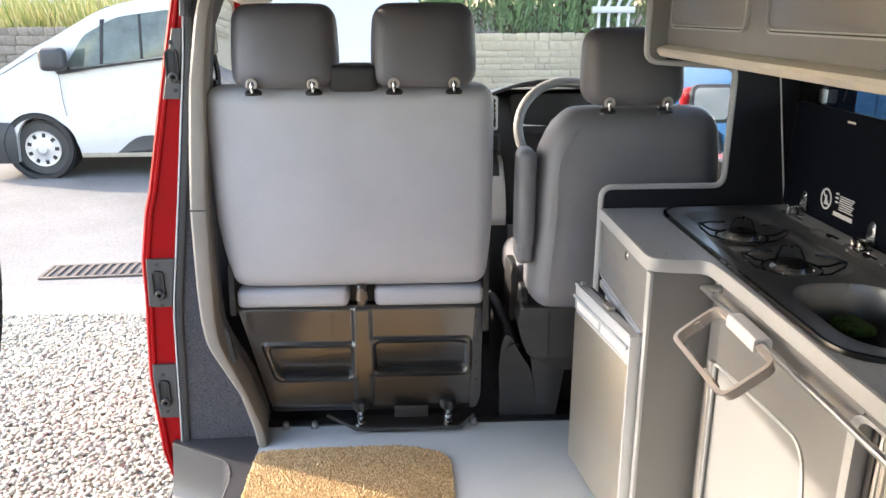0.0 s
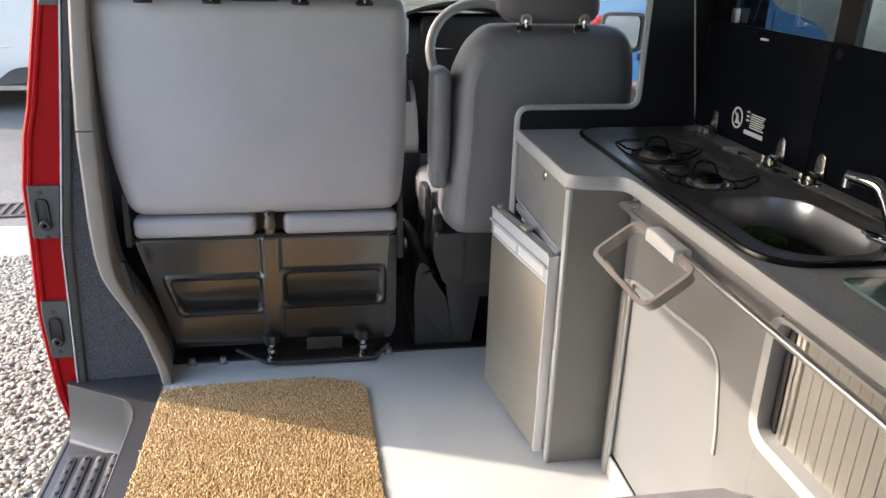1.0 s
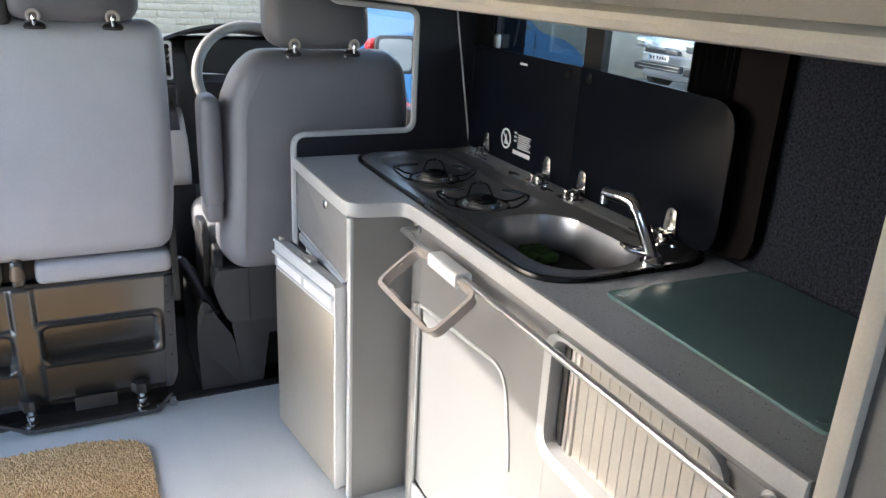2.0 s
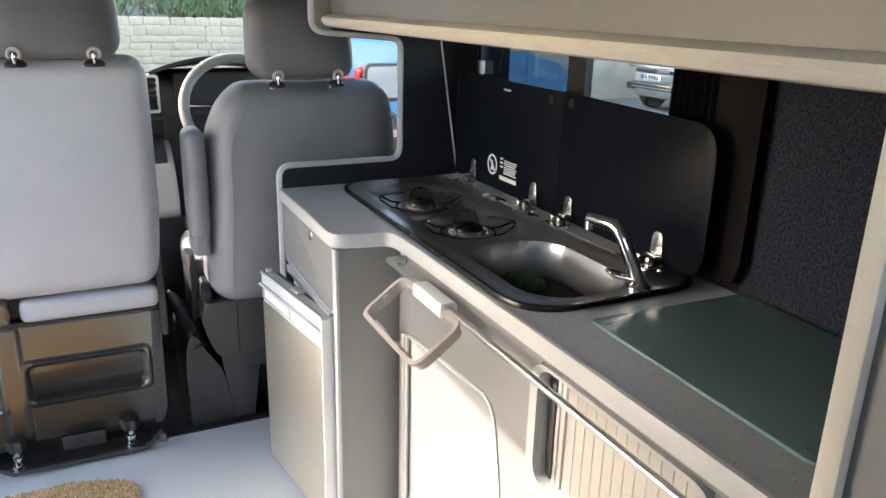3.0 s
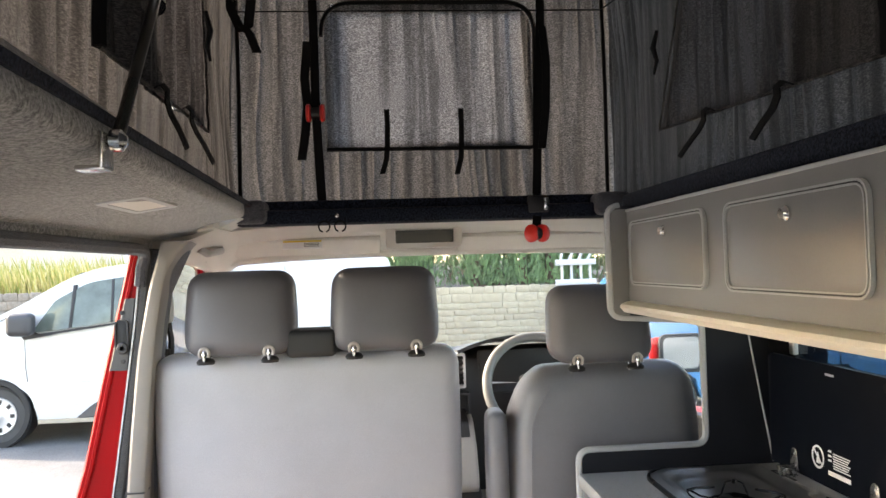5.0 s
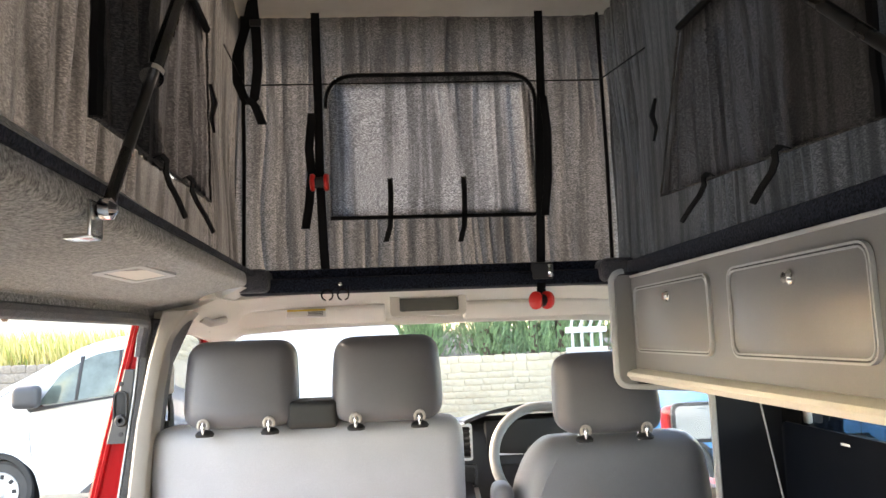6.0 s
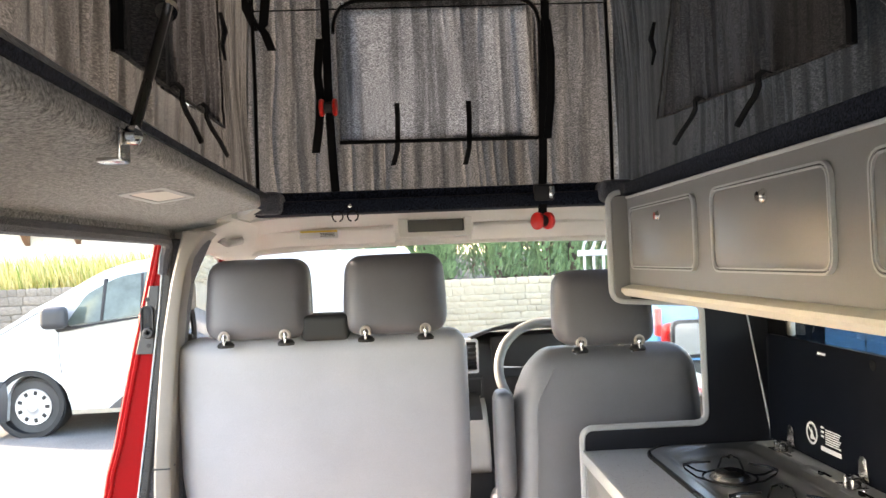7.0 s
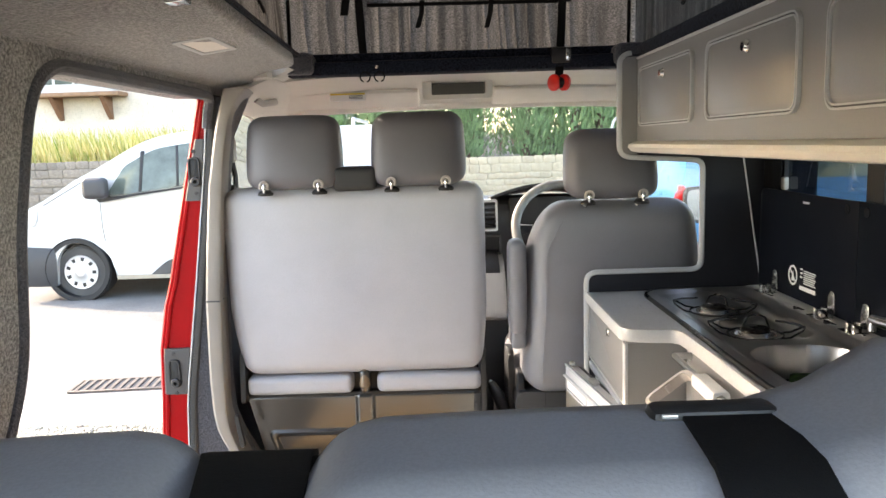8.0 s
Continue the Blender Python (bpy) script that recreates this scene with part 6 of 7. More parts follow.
tuft_m = island_mat("pile_tufts", [(0.36, 0.225, 0.105), (0.62, 0.43, 0.22), (0.78, 0.585, 0.345), (0.43, 0.28, 0.14), (0.69, 0.50, 0.27)], 0.95)
raw_part("tufting", verts, faces, tuft_m, rug, "looped tan pile")["kind"] = "stuff"

# ---- outside ----
G = GROUND
bm = sheet(B(), 60, 60, lambda u, v: (-300 + 600 * u, -300 + 600 * v, GROUND))
structure("ground", bm, M["asphalt"], "pale worn tarmac yard", "ground")
bm = sheet(B(), 20, 30, lambda u, v: (-9 + 8.3 * u, -6 + 11.2 * v, GROUND + 0.004 + 0.006 * noise.noise((u * 9, v * 12, 0))))
structure("gravel_bed", bm, pbr("gravel_fines", (0.45, 0.435, 0.385), 0.95, var=0.2, scale=3, grain=0.5, gscale=90, bump=1.0, dist=0.01), "pale gravel drive", "gravel")
bm = box(B(), -9, 3, 5.2, 5.75, GROUND - 0.02, GROUND + 0.006)
structure("concrete_strip", bm, pbr("pale_concrete", (0.52, 0.50, 0.44), 0.85, var=0.2, scale=2.5, grain=0.25, gscale=80, bump=0.4), "pale concrete edging strip beside the gravel", "pavement")

# loose gravel stones
phi = (1 + 5 ** 0.5) / 2
ico_v = np.array([(-1, phi, 0), (1, phi, 0), (-1, -phi, 0), (1, -phi, 0), (0, -1, phi), (0, 1, phi), (0, -1, -phi), (0, 1, -phi), (phi, 0, -1), (phi, 0, 1), (-phi, 0, -1), (-phi, 0, 1)]) / 1.902
ico_f = np.array([(0, 11, 5), (0, 5, 1), (0, 1, 7), (0, 7, 10), (0, 10, 11), (1, 5, 9), (5, 11, 4), (11, 10, 2), (10, 7, 6), (7, 1, 8), (3, 9, 4), (3, 4, 2), (3, 2, 6), (3, 6, 8), (3, 8, 9), (4, 9, 5), (2, 4, 11), (6, 2, 10), (8, 6, 7), (9, 8, 1)])


def stones(count, x0, x1, y0, y1, r0, r1, rise):
    pos = np.column_stack((rng.uniform(x0, x1, count), rng.uniform(y0, y1, count)))
    vs, fs = [], []
    for i in range(count):
        r = rng.uniform(r0, r1)
        s = np.array((rng.uniform(0.8, 1.35), rng.uniform(0.7, 1.1), rng.uniform(0.5, 0.8))) * r
        a = rng.uniform(0, 6.28)
        v = ico_v * s * rng.uniform(0.82, 1.12, (12, 1))
        ca, sa = math.cos(a), math.sin(a)
        v = np.column_stack((v[:, 0] * ca - v[:, 1] * sa + pos[i, 0], v[:, 0] * sa + v[:, 1] * ca + pos[i, 1], v[:, 2] + GROUND + 0.004 + rng.uniform(0.2, 1.0) * rise))
        vs.append(v)
        fs.append(ico_f + 12 * i)
    return np.concatenate(vs), np.concatenate(fs)


stone_m = island_mat("gravel_stones", [(0.22, 0.205, 0.15), (0.36, 0.34, 0.265), (0.48, 0.46, 0.37), (0.31, 0.30, 0.245), (0.56, 0.54, 0.45), (0.25, 0.232, 0.172)], 0.8)
v, f = stones(38000, -3.1, -0.82, 2.0, 5.2, 0.007, 0.0155, 0.013)
tagged(raw_part("gravel", v, f, stone_m, None), "loose pale gravel stones on the drive", "gravel", kind="stuff")

# drain grating
drain = thing("drain_grate", "rusty iron drain grating in the tarmac", "drain", (-2.35, 6.05, G))
iron_m = pbr("rusty_iron", (0.13, 0.105, 0.085), 0.8, var=0.3, scale=12, grain=0.4, gscale=120, bump=0.5)
DM = pose(-2.40, 6.08, G + 0.003, 0, 0, 4)
bm = B()
for y0, y1 in ((-0.155, -0.125), (0.125, 0.155)):
    obox(bm, DM @ pose(0, (y0 + y1) / 2, 0.006), 0.86, 0.03, 0.012, 0.002)
for x0 in (-0.425, 0.425):
    obox(bm, DM @ pose(x0, 0, 0.006), 0.03, 0.26, 0.012, 0.002)
part("frame", bm, iron_m, drain)
bm = B()
obox(bm, DM @ pose(0, 0, 0.002), 0.84, 0.26, 0.003)
part("pit", bm, M["rubber"], drain)
for i in range(13):
    bm = B()
    obox(bm, DM @ pose(-0.385 + i * 0.064, 0, 0.007), 0.028, 0.25, 0.010, 0.002)
    part("bar", bm, iron_m, drain)

# white panel van
van = thing("white_van", "white panel van with silver wheel trims parked across the yard", "van", (-2.5, 10.4, G))
side = rounded([(-5.36, -0.40, 0.05), (-5.48, 0.0, 0.12), (-5.44, 0.40, 0.15), (-5.05, 0.615, 0.2), (-4.60, 0.785, 0.2), (-4.17, 0.985, 0.1), (-3.50, 1.360, 0.3), (-2.9, 1.445, 0.3), (0.02, 1.445, 0.12), (0.10, 0.6, 0.3), (0.12, -0.34, 0.05), (-0.75, -0.34, 0), (-0.80, -0.02, 0.12), (-1.0, 0.10, 0.15), (-1.38, 0.10, 0.15), (-1.58, -0.02, 0.12), (-1.63, -0.34, 0), (-3.98, -0.34, 0.0), (-4.02, -0.05, 0.12), (-4.22, 0.115, 0.15), (-4.62, 0.115, 0.15), (-4.82, -0.05, 0.12), (-4.86, -0.40, 0)], 6)


def bow(p, y0=9.52, depth=1.9):
    k = (p.z - 0.35) / 1.1
    t = (p.y - y0) / depth * 2 - 1
    p.y = y0 + depth / 2 + (p.y - y0 - depth / 2) * (1.0 - 0.16 * max(0.0, k) ** 1.6)
    if p.x < -4.4:
        p.x += 0.20 * t * t * min(1.0, (-4.4 - p.x) / 0.6)
    return p


bm = prism(B(), side, "y", 9.52, 11.42, 0.07, 4)
part("body", taper(bm, bow), M["white_paint"], van)


def vslab(loop, y0, y1, bev=0.004):
    return taper(prism(B(), loop, "y", y0, y1, bev), bow)


glass_dark = pbr("dark_side_glass", (0.085, 0.105, 0.092), 0.06, var=0.3, scale=5, bump=0.0, rvar=0.03)
w1 = rounded([(-4.02, 0.68, 0.02), (-3.78, 1.03, 0.06), (-3.42, 1.225, 0.12), (-2.78, 1.310, 0.08), (-2.72, 0.82, 0.04), (-3.70, 0.70, 0.03)], 5)
part("door_window", vslab(w1, 9.500, 9.53), glass_dark, van, "dark side window")
part("window_bar", vslab([(-3.62, 0.715), (-3.585, 1.20), (-3.545, 1.205), (-3.585, 0.718)], 9.492, 9.53), M["rubber"], van)
part("window_bar", vslab([(-3.16, 0.768), (-3.16, 1.255), (-3.13, 1.262), (-3.13, 0.772)], 9.492, 9.53), M["rubber"], van)
part("window_trim", vslab(rounded([(-4.10, 0.60, 0.02), (-4.20, 0.74, 0.03), (-4.02, 0.86, 0.04), (-3.98, 0.66, 0.02), (-2.72, 0.805, 0), (-2.72, 0.785, 0), (-3.70, 0.665, 0.02)], 4), 9.490, 9.53), M["rubber"], van, "black mirror base and trim")
part("windscreen", taper(prism(B(), [(-4.15, 1.020), (-3.58, 1.340), (-3.56, 1.345), (-4.13, 1.005)], "y", 9.72, 11.22), bow), glass_dark, van)
part("door_mirror", cushion(B(), -4.19, -3.93, 9.27, 9.44, 0.665, 0.900, 0.05, 0.01), M["mid_plastic"], van, "grey plastic door mirror")
part("mirror_arm", tube(B(), [(-4.02, 9.50, 0.72), (-4.04, 9.40, 0.74)], 0.03, 8), M["mid_plastic"], van)
part("bumper", vslab(rounded([(-5.40, -0.41, 0.05), (-5.505, -0.10, 0.08), (-5.48, 0.10, 0.05), (-4.86, 0.06, 0.02), (-4.83, -0.10, 0.04), (-4.865, -0.41, 0.02)], 4), 9.508, 9.60, 0.01), M["mid_plastic"], van, "grey plastic bumper")
part("sill_cladding", vslab(rounded([(-3.55, -0.30, 0.02), (-3.30, -0.10, 0.12), (-2.2, -0.08, 0), (-1.66, -0.12, 0.05), (-1.66, -0.30, 0.02)], 4), 9.505, 9.53, 0.008), M["mid_plastic"], van)
part("sill", vslab([(-3.96, -0.345), (-1.65, -0.345), (-1.65, -0.295), (-3.96, -0.295)], 9.500, 9.53), pbr("dirty_sill", (0.30, 0.26, 0.20), 0.7, var=0.2), van)
part("headlamp", vslab(rounded([(-5.40, 0.28, 0.03), (-5.39, 0.40, 0.05), (-5.06, 0.56, 0.08), (-5.10, 0.34, 0.05)], 4), 9.508, 9.55), M["silver"], van, "clear headlamp")
for x0 in (-3.50, -3.38):
    part("side_badge", box(B(), x0, x0 + 0.085, 9.512, 9.522, 0.105, 0.122, 0.002), M["silver"], van)
for pts in ([(-4.10, 0.60), (-4.09, 0.30), (-4.07, 0.13)], [(-2.68, -0.28), (-2.68, 1.36)], [(-2.68, 0.28), (-1.70, 0.30), (0.05, 0.30)], [(-1.20, 1.36), (-1.20, 0.14)], [(-5.0, 0.58), (-4.3, 0.86)]):
    bm = tube(B(), [(x, 9.516, z) for x, z in pts], 0.004, 5)
    part("panel_gap", taper(bm, bow), M["mid_plastic"], van)
for xb in (-3.0, -2.0, -1.0):
    bm = tube(B(), [(xb, 9.62, 1.44), (xb, 9.64, 1.52), (xb, 11.3, 1.52), (xb, 11.32, 1.44)], 0.022, 8)
    part("roof_bar", bm, M["silver"], van, "pale roof bar")
tyre_m = pbr("worn_tyre", (0.06, 0.058, 0.055), 0.85, var=0.2, bump=0.4, gscale=200)
for xc in (-4.44, -1.19):
    for yc in (9.70, 11.25):
        bm = lathe(B(), [(0.19, -0.09), (0.215, -0.10), (0.30, -0.10), (0.332, -0.075), (0.338, 0.0), (0.332, 0.075), (0.30, 0.10), (0.19, 0.09)], pose(xc, yc, G + 0.338, 90), 40)
        wl = part("wheel", bm, tyre_m, van, "road wheel with a worn tyre")
        if yc > 10:
            continue
        bm = lathe(B(), [(0.205, 0.088), (0.212, 0.100), (0.205, 0.108), (0.185, 0.104), (0.10, 0.112), (0.06, 0.120), (0.052, 0.128), (0.004, 0.130)], pose(xc, yc, G + 0.338, 90), 40)
        trim = part("wheel_trim", bm, M["silver"], wl, "silver plastic wheel trim")
        for k in range(9):
            a = 6.2832 * k / 9
            bm = B()
            obox(bm, pose(xc, yc, G + 0.338, 90) @ pose(0.160 * math.cos(a), 0.160 * math.sin(a), 0.1075, 0, 0, math.degrees(a)), 0.050, 0.042, 0.003, 0.001)
            part("trim_slot", bm, M["rubber"], trim)
    # Black ring added to stand for the dark gap round the tyre.
    part("arch_gap", lathe(B(), [(0.335, 0.105), (0.385, 0.105), (0.392, 0.120), (0.398, 0.110), (0.398, 0.02), (0.335, 0.02)], pose(xc, 9.62, G + 0.375, 90), 40, caps=False), M["rubber"], van)
    part("arch_lining", lathe(B(), [(0.37, -0.25), (0.40, 0.06), (0.38, 0.06), (0.35, -0.25)], pose(xc, 9.60, G + 0.36, 90), 32, caps=False), M["rubber"], van)

# stone walls and what stands on them
STONE = pbr("weathered_stone", (0.54, 0.455, 0.31), 0.9, var=0.2, scale=4, grain=0.25, gscale=45, bump=0.6, dist=0.006, rnd=0.14)
STONE2 = pbr("dark_stone", (0.30, 0.25, 0.20), 0.9, var=0.25, scale=4, grain=0.3, gscale=45, bump=0.6, dist=0.006, rnd=0.35)
# Far wall's joints, paled towards the stone tone in place of windscreen haze.
MORTAR = pbr("hazed_mortar", (0.55, 0.48, 0.36), 0.95, var=0.15, scale=3, grain=0.2, gscale=50, bump=0.5)
MORTAR2 = pbr("old_mortar", (0.22, 0.19, 0.155), 0.95, var=0.2, scale=3, grain=0.2, gscale=50, bump=0.5)
wall_far = structure("garden_wall", box(B(), -2.6, 14, 13.66, 14.1, GROUND - 0.1, 0.90, 0.02), MORTAR, "pale coursed stone retaining wall", "wall")
wall_side = structure("bank_wall", box(B(), -22, -2.6, 13.66, 14.1, GROUND - 0.1, 1.02, 0.02), MORTAR2, "dark mossy stone bank wall", "wall")

# grass bank, house and hedge
bm = sheet(B(), 40, 8, lambda u, v: (-26 + 24 * u, 13.9 + 8 * v, 0.98 + 0.30 * min(1.0, v * 2.2) + 0.08 * noise.noise((u * 20, v * 6, 2))))
structure("grass_bank", bm, pbr("dry_turf", (0.20, 0.17, 0.06), 0.95, var=0.4, scale=2, grain=0.5, gscale=30, bump=0.6), "grassy bank above the wall", "bank")
verts, faces = [], []
for i in range(15000):
    x, y = rng.uniform(-12.5, -3.0), rng.uniform(13.75, 16.5)
    g = rng.uniform(0, 1)
    h = rng.uniform(0.12, 0.32) if g < 0.7 else rng.uniform(0.3, 0.62)
    z = 0.98 + 0.30 * min(1.0, (y - 13.9) / 8 * 2.2)
    a, w = rng.uniform(0, 6.28), rng.uniform(0.006, 0.014)
    lx, ly = rng.uniform(-0.3, 0.3) * h, rng.uniform(-0.3, 0.2) * h
    b = len(verts)
    verts += [(x - w * math.cos(a), y - w * math.sin(a), z - 0.05), (x + w * math.cos(a), y + w * math.sin(a), z - 0.05), (x + lx * 0.5 + w * 0.6, y + ly * 0.5, z + h * 0.6), (x + lx, y + ly, z + h)]
    faces += [(b, b + 1, b + 2), (b, b + 2, b + 3)]
grass_m = island_mat("long_grass", [(0.14, 0.20, 0.03), (0.40, 0.33, 0.10), (0.55, 0.44, 0.20), (0.22, 0.26, 0.05), (0.60, 0.50, 0.27)], 0.9)
tagged(raw_part("long_grass", verts, faces, grass_m, None), "long dry and green grass on the bank", "grass", kind="stuff")

house = thing("house", "pale brick house with a white bay window", "house", (-10, 20, 0.8))
hb_m = pbr("pale_render_brick", (0.60, 0.53, 0.45), 0.9, var=0.1, scale=2, grain=0.15, gscale=30, bump=0.3)
part("wall", box(B(), -18, -2.5, 19.3, 24, 0.6, 7.0), hb_m, house)
bm = B()
for r in range(22):
    for c in range(26):
        if (r * 7 + c) % 3 == 0:
            continue
        x = -12.4 + c * 0.30 + (r % 2) * 0.15
        box(bm, x, x + 0.285, 19.285, 19.31, 1.3 + r * 0.115, 1.3 + r * 0.115 + 0.10)
part("brick_course", bm, hb_m, house)["kind"] = "stuff"
bay = part("window", box(B(), -9.75, -7.78, 18.85, 19.35, 2.66, 4.4, 0.02), M["white_paint"], house, "white framed bay window")
for i in range(4):
    x0 = -9.68 + i * 0.475
    part("pane", box(B(), x0 + 0.03, x0 + 0.43, 18.84, 18.86, 2.86, 4.2, 0.005), glass_dark, bay)
part("sill", box(B(), -9.95, -7.62, 18.70, 19.3, 2.56, 2.66, 0.02), pbr("brown_wood", (0.25, 0.14, 0.08), 0.7, var=0.2, scale=8), house, "brown wooden sill")
for xb in (-9.30, -8.08):
    part("bracket", prism(B(), rounded([(19.3, 2.56, 0), (18.78, 2.56, 0), (19.18, 2.10, 0.15), (19.3, 2.0, 0)], 4), "x", xb - 0.06, xb + 0.06, 0.01), pbr("bracket_wood", (0.20, 0.10, 0.06), 0.7, var=0.2), house, "brown wooden bracket")

bm = sheet(B(), 30, 6, lambda u, v: (-2.6 + 20 * u, 14.0 + 10 * v, 0.86 + 0.6 * v))
structure("hedge_bank", bm, pbr("leaf_litter", (0.10, 0.075, 0.045), 0.95, var=0.4, scale=3, grain=0.5, gscale=40, bump=0.6), "earth bank under the hedge", "bank")
# Leaf tones are paled and greyed to take in the windscreen's haze.
hedge_m = island_mat("hazed_conifer_leaf", [(0.075, 0.135, 0.055), (0.12, 0.21, 0.085), (0.17, 0.28, 0.12), (0.10, 0.18, 0.075), (0.21, 0.32, 0.15)], 0.7)


bark_m = pbr("bark", (0.12, 0.085, 0.06), 0.9, var=0.3)


def conifer(x, y, z, h, r, seed, label):
    """A column of upright sprays round a trunk."""
    q = np.random.default_rng(seed)
    t = thing("conifer", label, "tree", (x, y, z), "hedge conifers")
    part("trunk", tube(B(), [(x, y, z - 0.1), (x + 0.03, y, z + h * 0.5), (x, y, z + h * 0.95)], [0.09, 0.06, 0.015], 8), bark_m, t)
    vs, fs = [], []
    for i in range(5200):
        k = q.uniform(0, 1) ** 0.85
        a = q.uniform(0, 6.2832)
        rr = r * (1 - 0.55 * k ** 2) * (0.75 + 0.3 * q.uniform(0, 1)) * (0.85 + 0.25 * math.sin(3 * a + seed + 4 * k))
        px, py, pz = x + rr * math.cos(a), y + rr * math.sin(a), z + 0.05 + k * h
        s, w = q.uniform(0.06, 0.15), q.uniform(0.012, 0.030)
        tx, ty = -math.sin(a) * w, math.cos(a) * w
        ox, oy = math.cos(a) * s * 0.35, math.sin(a) * s * 0.35
        b = len(vs)
        vs += [(px - tx, py - ty, pz), (px + tx, py + ty, pz), (px + tx * 0.7 + ox, py + ty * 0.7 + oy, pz + s * 0.6), (px + ox * 1.2 + q.uniform(-0.03, 0.03), py + oy * 1.2, pz + s), (px - tx * 0.7 + ox, py - ty * 0.7 + oy, pz + s * 0.55)]
        fs += [(b, b + 1, b + 2), (b, b + 2, b + 3), (b, b + 3, b + 4)]
    raw_part("crown", vs, fs, hedge_m, t, "dense green conifer sprays", True)


for i, (x, h) in enumerate(((-2.0, 3.2), (-1.2, 3.4), (-0.45, 3.3), (0.30, 3.6), (0.62, 3.2), (1.62, 3.3), (2.05, 3.5), (2.55, 3.6), (3.05, 3.2), (3.7, 3.4), (4.5, 3.5), (5.3, 3.3))):
    conifer(x, 14.75 + 0.12 * math.sin(i * 2.3), 0.85, h, 0.47, 11 + i, "tall green conifer in the hedge above the wall")
bm = B()
q = np.random.default_rng(3)
for i in range(60):
    x, z = q.uniform(0.9, 1.45), q.uniform(0.9, 2.2)
    tube(bm, [(x, 14.6, z), (x + q.uniform(-0.25, 0.25), 14.5 + q.uniform(-0.1, 0.2), z + q.uniform(0.1, 0.5))], q.uniform(0.004, 0.012), 5)
tagged(mesh_object("dead_brush", bm, pbr("dead_twig", (0.20, 0.14, 0.10), 0.9, var=0.3)), "bare brown twigs in a gap of the hedge", "brush", kind="stuff")

# white handrails and steps beyond the wall
rack = thing("metal_steps", "white painted metal steps with handrails", "steps", (3.3, 13.3, 0.3))
for i, px in enumerate((2.97, 3.13, 3.30, 3.46)):
    part("post", tube(B(), [(px, 13.4, -0.6), (px + 0.02, 13.4, 1.30)], 0.026, 8), M["white_paint"], rack)
    if i:
        hoop = [(px - 0.16, 13.45, 1.30), (px - 0.12, 13.45, 1.47), (px - 0.07, 13.45, 1.53), (px + 0.05, 13.45, 1.53), (px + 0.07, 13.45, 1.49), (px - 0.02, 13.45, 1.32)]
        part("hoop", tube(B(), hoop, 0.024, 8), M["white_paint"], rack)
for zz in (0.965, 1.305):
    part("rail", box(B(), 2.86, 3.57, 13.33, 13.38, zz - 0.05, zz + 0.05, 0.012), M["white_paint"], rack)


# ---- driver's door mirror ----
dm = thing("wing_mirror", "red-backed wing mirror on the driver's door", "wing mirror", (1.25, 3.95, 0.88))
part("shell", cushion(B(), 1.155, 1.36, 3.985, 4.07, 0.800, 0.930, 0.035, 0.002), M["red"], dm)
part("frame", band(B(), rrect(1.170, 1.370, 0.780, 0.950, 0.035), rrect(1.185, 1.355, 0.795, 0.935, 0.028), "y", 3.945, 3.965), M["rubber"], dm)
mirror_m = pbr("mirror_glass", (0.62, 0.66, 0.66), 0.03, metal=1.0, var=0.0, bump=0.0, rvar=0.01)
part("mirror_glass", prism(B(), rrect(1.185, 1.355, 0.795, 0.935, 0.028), "y", 3.956, 3.960), mirror_m, dm, "mirror glass")
part("arm", tube(B(), [(0.95, 3.98, 0.77), (1.19, 4.0, 0.81)], 0.025, 8), M["rubber"], dm)

# ---- blue van parked across the drive ----
blue_m = pbr("blue_van_paint", (0.045, 0.20, 0.40), 0.3, var=0.06, bump=0.0, coat=0.6)
bv = thing("blue_van", "small bright blue van parked side-on beyond the bonnet", "van", (4.0, 9.9, G))
prof = rounded([(5.95, -0.30, 0.1), (5.98, 0.25, 0.15), (5.70, 0.52, 0.2), (5.25, 0.62, 0.1), (4.70, 1.06, 0.3), (2.86, 1.10, 0.15), (2.76, 0.4, 0.1), (2.76, -0.30, 0.05), (2.85, -0.30, 0), (2.92, 0.02, 0.1), (3.42, 0.02, 0.1), (3.50, -0.30, 0), (4.75, -0.30, 0), (4.85, 0.02, 0.1), (5.35, 0.02, 0.1), (5.45, -0.30, 0)], 5)
part("body", prism(B(), prof, "y", 9.0, 10.7, 0.06, 3), blue_m, bv)
part("side_window", prism(B(), rounded([(5.10, 0.66, 0.03), (4.72, 0.98, 0.05), (3.95, 1.00, 0.05), (3.95, 0.68, 0.03)], 4), "y", 8.99, 9.02, 0.004), glass_dark, bv, "dark side window")
part("side_moulding", box(B(), 3.55, 4.7, 8.985, 9.02, 0.06, 0.14, 0.01), M["seat_plastic"], bv)
for x in (3.88, 5.16):
    part("panel_gap", tube(B(), [(x, 8.998, -0.2), (x, 8.998, 0.62)], 0.006, 5), M["rubber"], bv)
part("panel_gap", tube(B(), [(2.9, 8.998, 0.88), (3.85, 8.998, 0.88)], 0.006, 5), M["rubber"], bv)
part("tail_lamp", box(B(), 2.755, 2.82, 8.99, 9.10, 0.30, 0.62, 0.02), M["redplastic"], bv, "red tail lamp")
for xc in (3.17, 5.10):
    wl = part("wheel", lathe(B(), [(0.16, -0.09), (0.27, -0.10), (0.305, -0.07), (0.305, 0.07), (0.27, 0.10), (0.16, 0.09)], pose(xc, 9.14, G + 0.305, 90), 32), tyre_m, bv, "road wheel")
    part("wheel_trim", lathe(B(), [(0.17, 0), (0.16, 0.015), (0.06, 0.02), (0.004, 0.025)], pose(xc, 9.05, G + 0.305, 90), 24), M["silver"], wl)

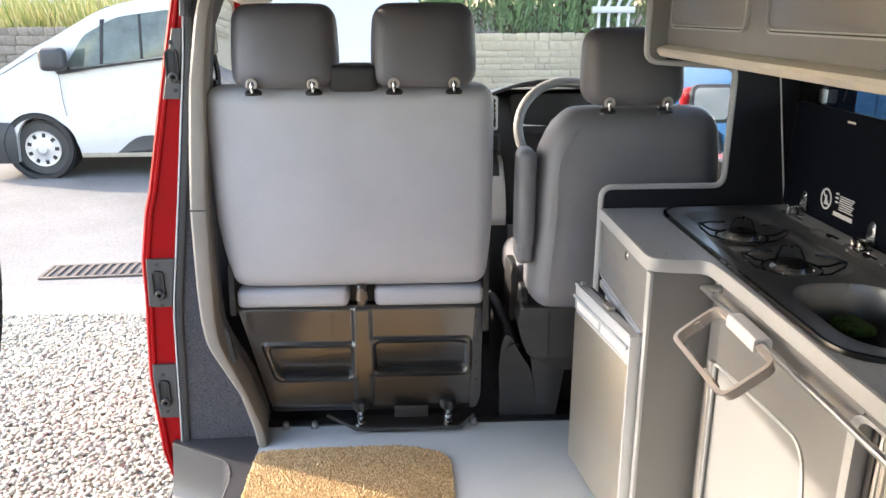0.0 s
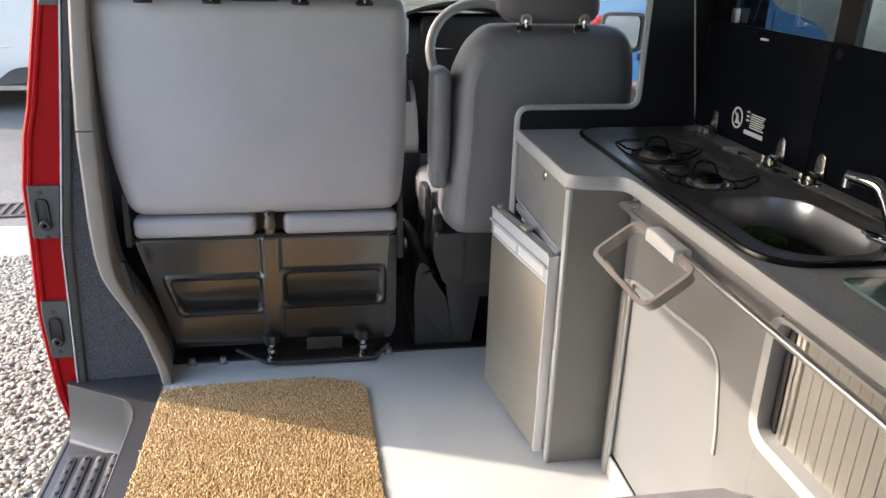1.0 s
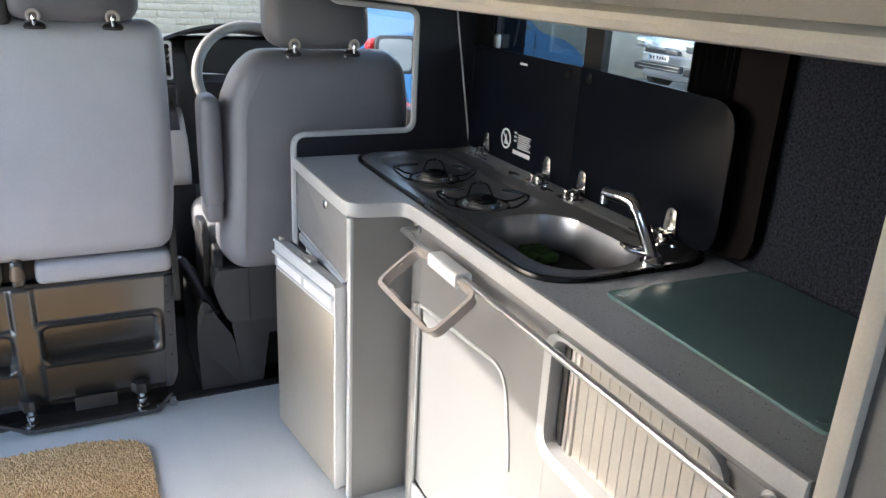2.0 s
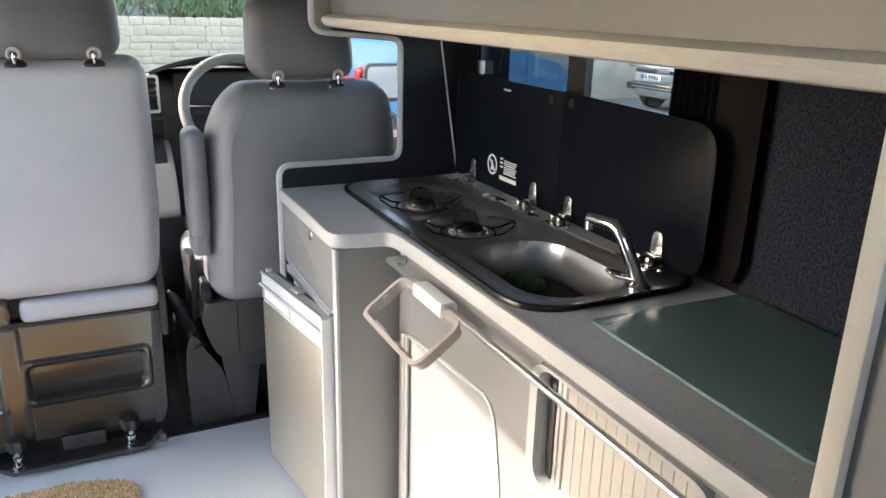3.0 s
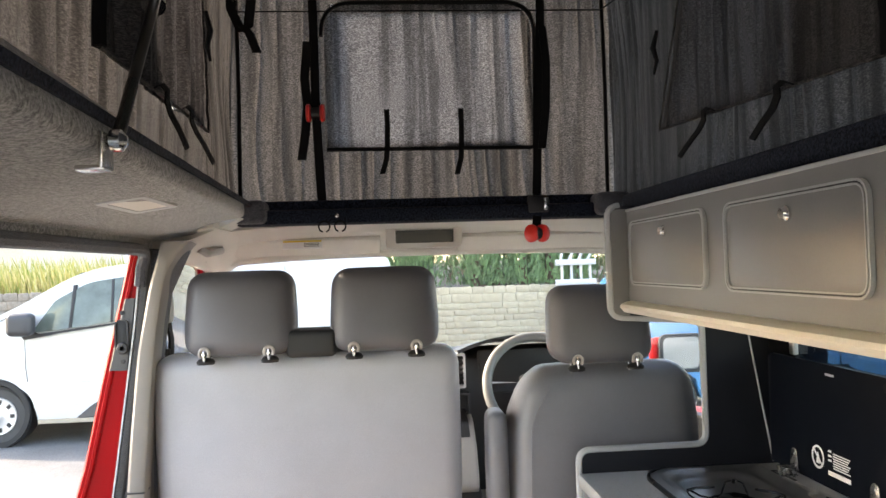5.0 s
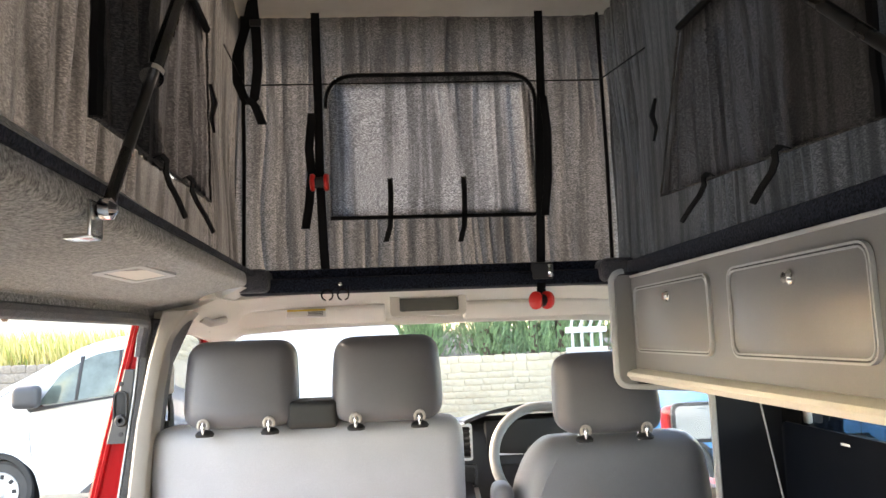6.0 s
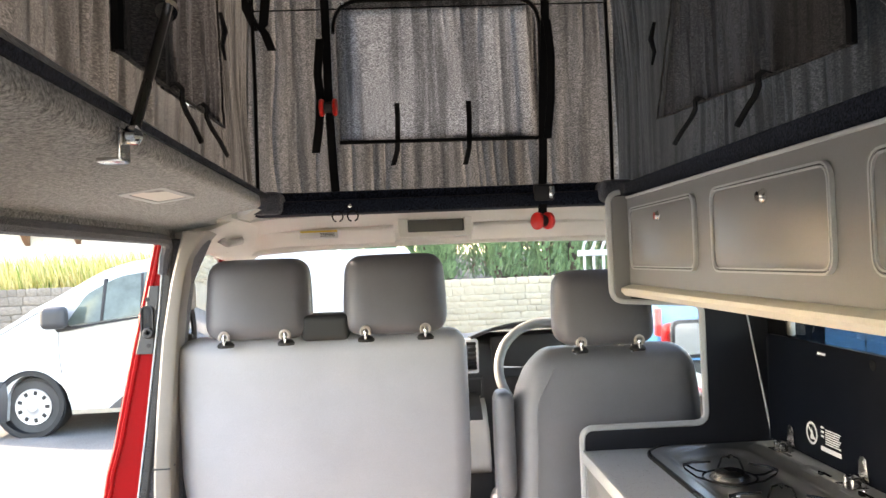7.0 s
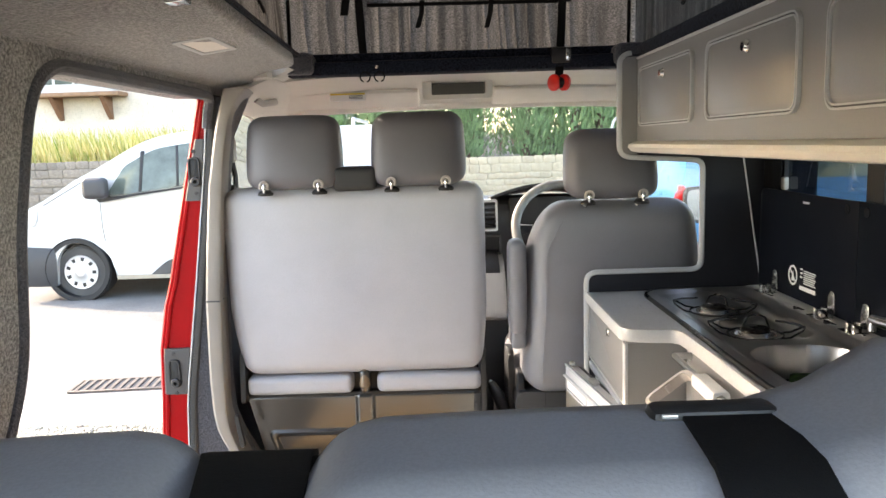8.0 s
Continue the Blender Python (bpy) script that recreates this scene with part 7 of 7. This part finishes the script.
# ---- grey car across the road ----
silver_m = pbr("silver_grey_paint", (0.50, 0.52, 0.52), 0.3, metal=0.3, var=0.05, bump=0.0, coat=0.5)
gc = thing("grey_car", "silver grey hatchback parked facing the camper", "car", (8.6, 8.75, G))
prof = rounded([(7.05, -0.35, 0.08), (6.98, 0.0, 0.1), (7.05, 0.32, 0.12), (7.9, 0.52, 0.2), (8.7, 1.0, 0.3), (10.0, 1.05, 0.3), (10.9, 0.5, 0.2), (10.95, -0.35, 0.1)], 6)
bm = prism(B(), prof, "y", 7.88, 9.62, 0.10, 4)
for v in bm.verts:
    if v.co.x < 7.7:
        v.co.x += 0.30 * (abs(v.co.y - 8.75) / 0.87) ** 2.5 * min(1.0, (7.7 - v.co.x) / 0.5)
    if v.co.z > 0.5:
        v.co.y = 8.75 + (v.co.y - 8.75) * (1 - 0.22 * (v.co.z - 0.5) / 0.55)
part("body", bm, silver_m, gc)
part("windscreen", prism(B(), [(7.98, 0.575), (8.66, 0.995), (8.63, 1.005), (7.95, 0.59)], "y", 8.1, 9.4), glass_dark, gc)
part("grille", box(B(), 6.955, 7.05, 8.30, 9.20, 0.13, 0.20, 0.02), M["seat_plastic"], gc, "black grille")
part("chrome_bar", box(B(), 6.95, 7.05, 8.25, 9.25, 0.235, 0.252, 0.006), M["chrome"], gc)
part("lower_grille", box(B(), 6.95, 7.05, 8.20, 9.30, -0.16, -0.04, 0.02), M["seat_plastic"], gc, "black lower grille")
for z in (-0.13, -0.07):
    part("grille_slat", box(B(), 6.943, 6.955, 8.22, 9.28, z, z + 0.012), M["silver"], gc)
plate = part("number_plate", box(B(), 6.935, 6.955, 8.50, 9.02, 0.01, 0.115, 0.006), M["print"], gc, "white number plate")
bm = B()
for i in range(6):
    box(bm, 6.930, 6.936, 8.55 + i * 0.07 + (0.03 if i > 3 else 0), 8.59 + i * 0.07 + (0.03 if i > 3 else 0), 0.03, 0.095)
part("plate_bars", bm, M["rubber"], plate)
part("plate_band", box(B(), 6.930, 6.936, 8.975, 9.01, 0.015, 0.11), blue_m, plate)
for y0, y1 in ((7.95, 8.22), (9.28, 9.55)):
    part("headlamp", cushion(B(), 7.02, 7.28, y0, y1, 0.20, 0.36, 0.05, 0.01), M["chrome"], gc, "clear headlamp")
    part("fog_recess", box(B(), 7.03, 7.12, y0 + 0.03, y1 - 0.03, -0.20, -0.08, 0.02), M["seat_plastic"], gc)
for xc in (7.75, 10.2):
    for yc in (7.95, 9.55):
        part("wheel", lathe(B(), [(0.15, -0.09), (0.27, -0.10), (0.305, -0.07), (0.305, 0.07), (0.27, 0.10), (0.15, 0.09)], pose(xc, yc, G + 0.305, 90), 28), tyre_m, gc)

gc.matrix_basis = Matrix.Translation((2.4, 2.75, 0)) @ gc.matrix_basis

# ---- stones of the garden walls ----
srng = random.Random(4)
shapes = []
for k in range(6):
    bm = box(B(), -0.5, 0.5, -0.5, 0.5, -0.5, 0.5, 0.12, 1)
    for v in bm.verts:
        v.co += Vector((srng.uniform(-0.05, 0.05), srng.uniform(-0.08, 0.08), srng.uniform(-0.06, 0.06)))
    me = bpy.data.meshes.new("stone")
    bm.to_mesh(me)
    bm.free()
    me.polygons.foreach_set("use_smooth", [True] * len(me.polygons))
    shapes.append(me)
dark_shapes = []
for me in shapes:
    d = me.copy()
    d.materials.append(STONE2)
    me.materials.append(STONE)
    dark_shapes.append(d)


def lay(parent, meshes, x0, x1, z0, z1, hmin, hmax, wmin, wmax, cope):
    z = z1
    first = cope
    while z > z0:
        h = 0.13 if first else srng.uniform(hmin, hmax)
        x = x0
        while x < x1:
            w = srng.uniform(0.14, 0.24) if first else srng.uniform(wmin, wmax)
            ob = new("stone", srng.choice(meshes))
            ob.parent = parent
            ob.matrix_basis = Matrix.LocRotScale((x + w / 2, 13.66 - srng.uniform(0.0, 0.006), z - h / 2), Euler((0, srng.uniform(-0.03, 0.03), 0)), (w - 0.004, 0.05, h - 0.004))
            x += w
        z -= h
        first = False


lay(wall_far, shapes, 0.3, 3.7, -0.15, 0.94, 0.08, 0.16, 0.15, 0.42, True)
lay(wall_side, dark_shapes, -8.2, -4.3, 0.35, 1.06, 0.10, 0.17, 0.20, 0.45, True)
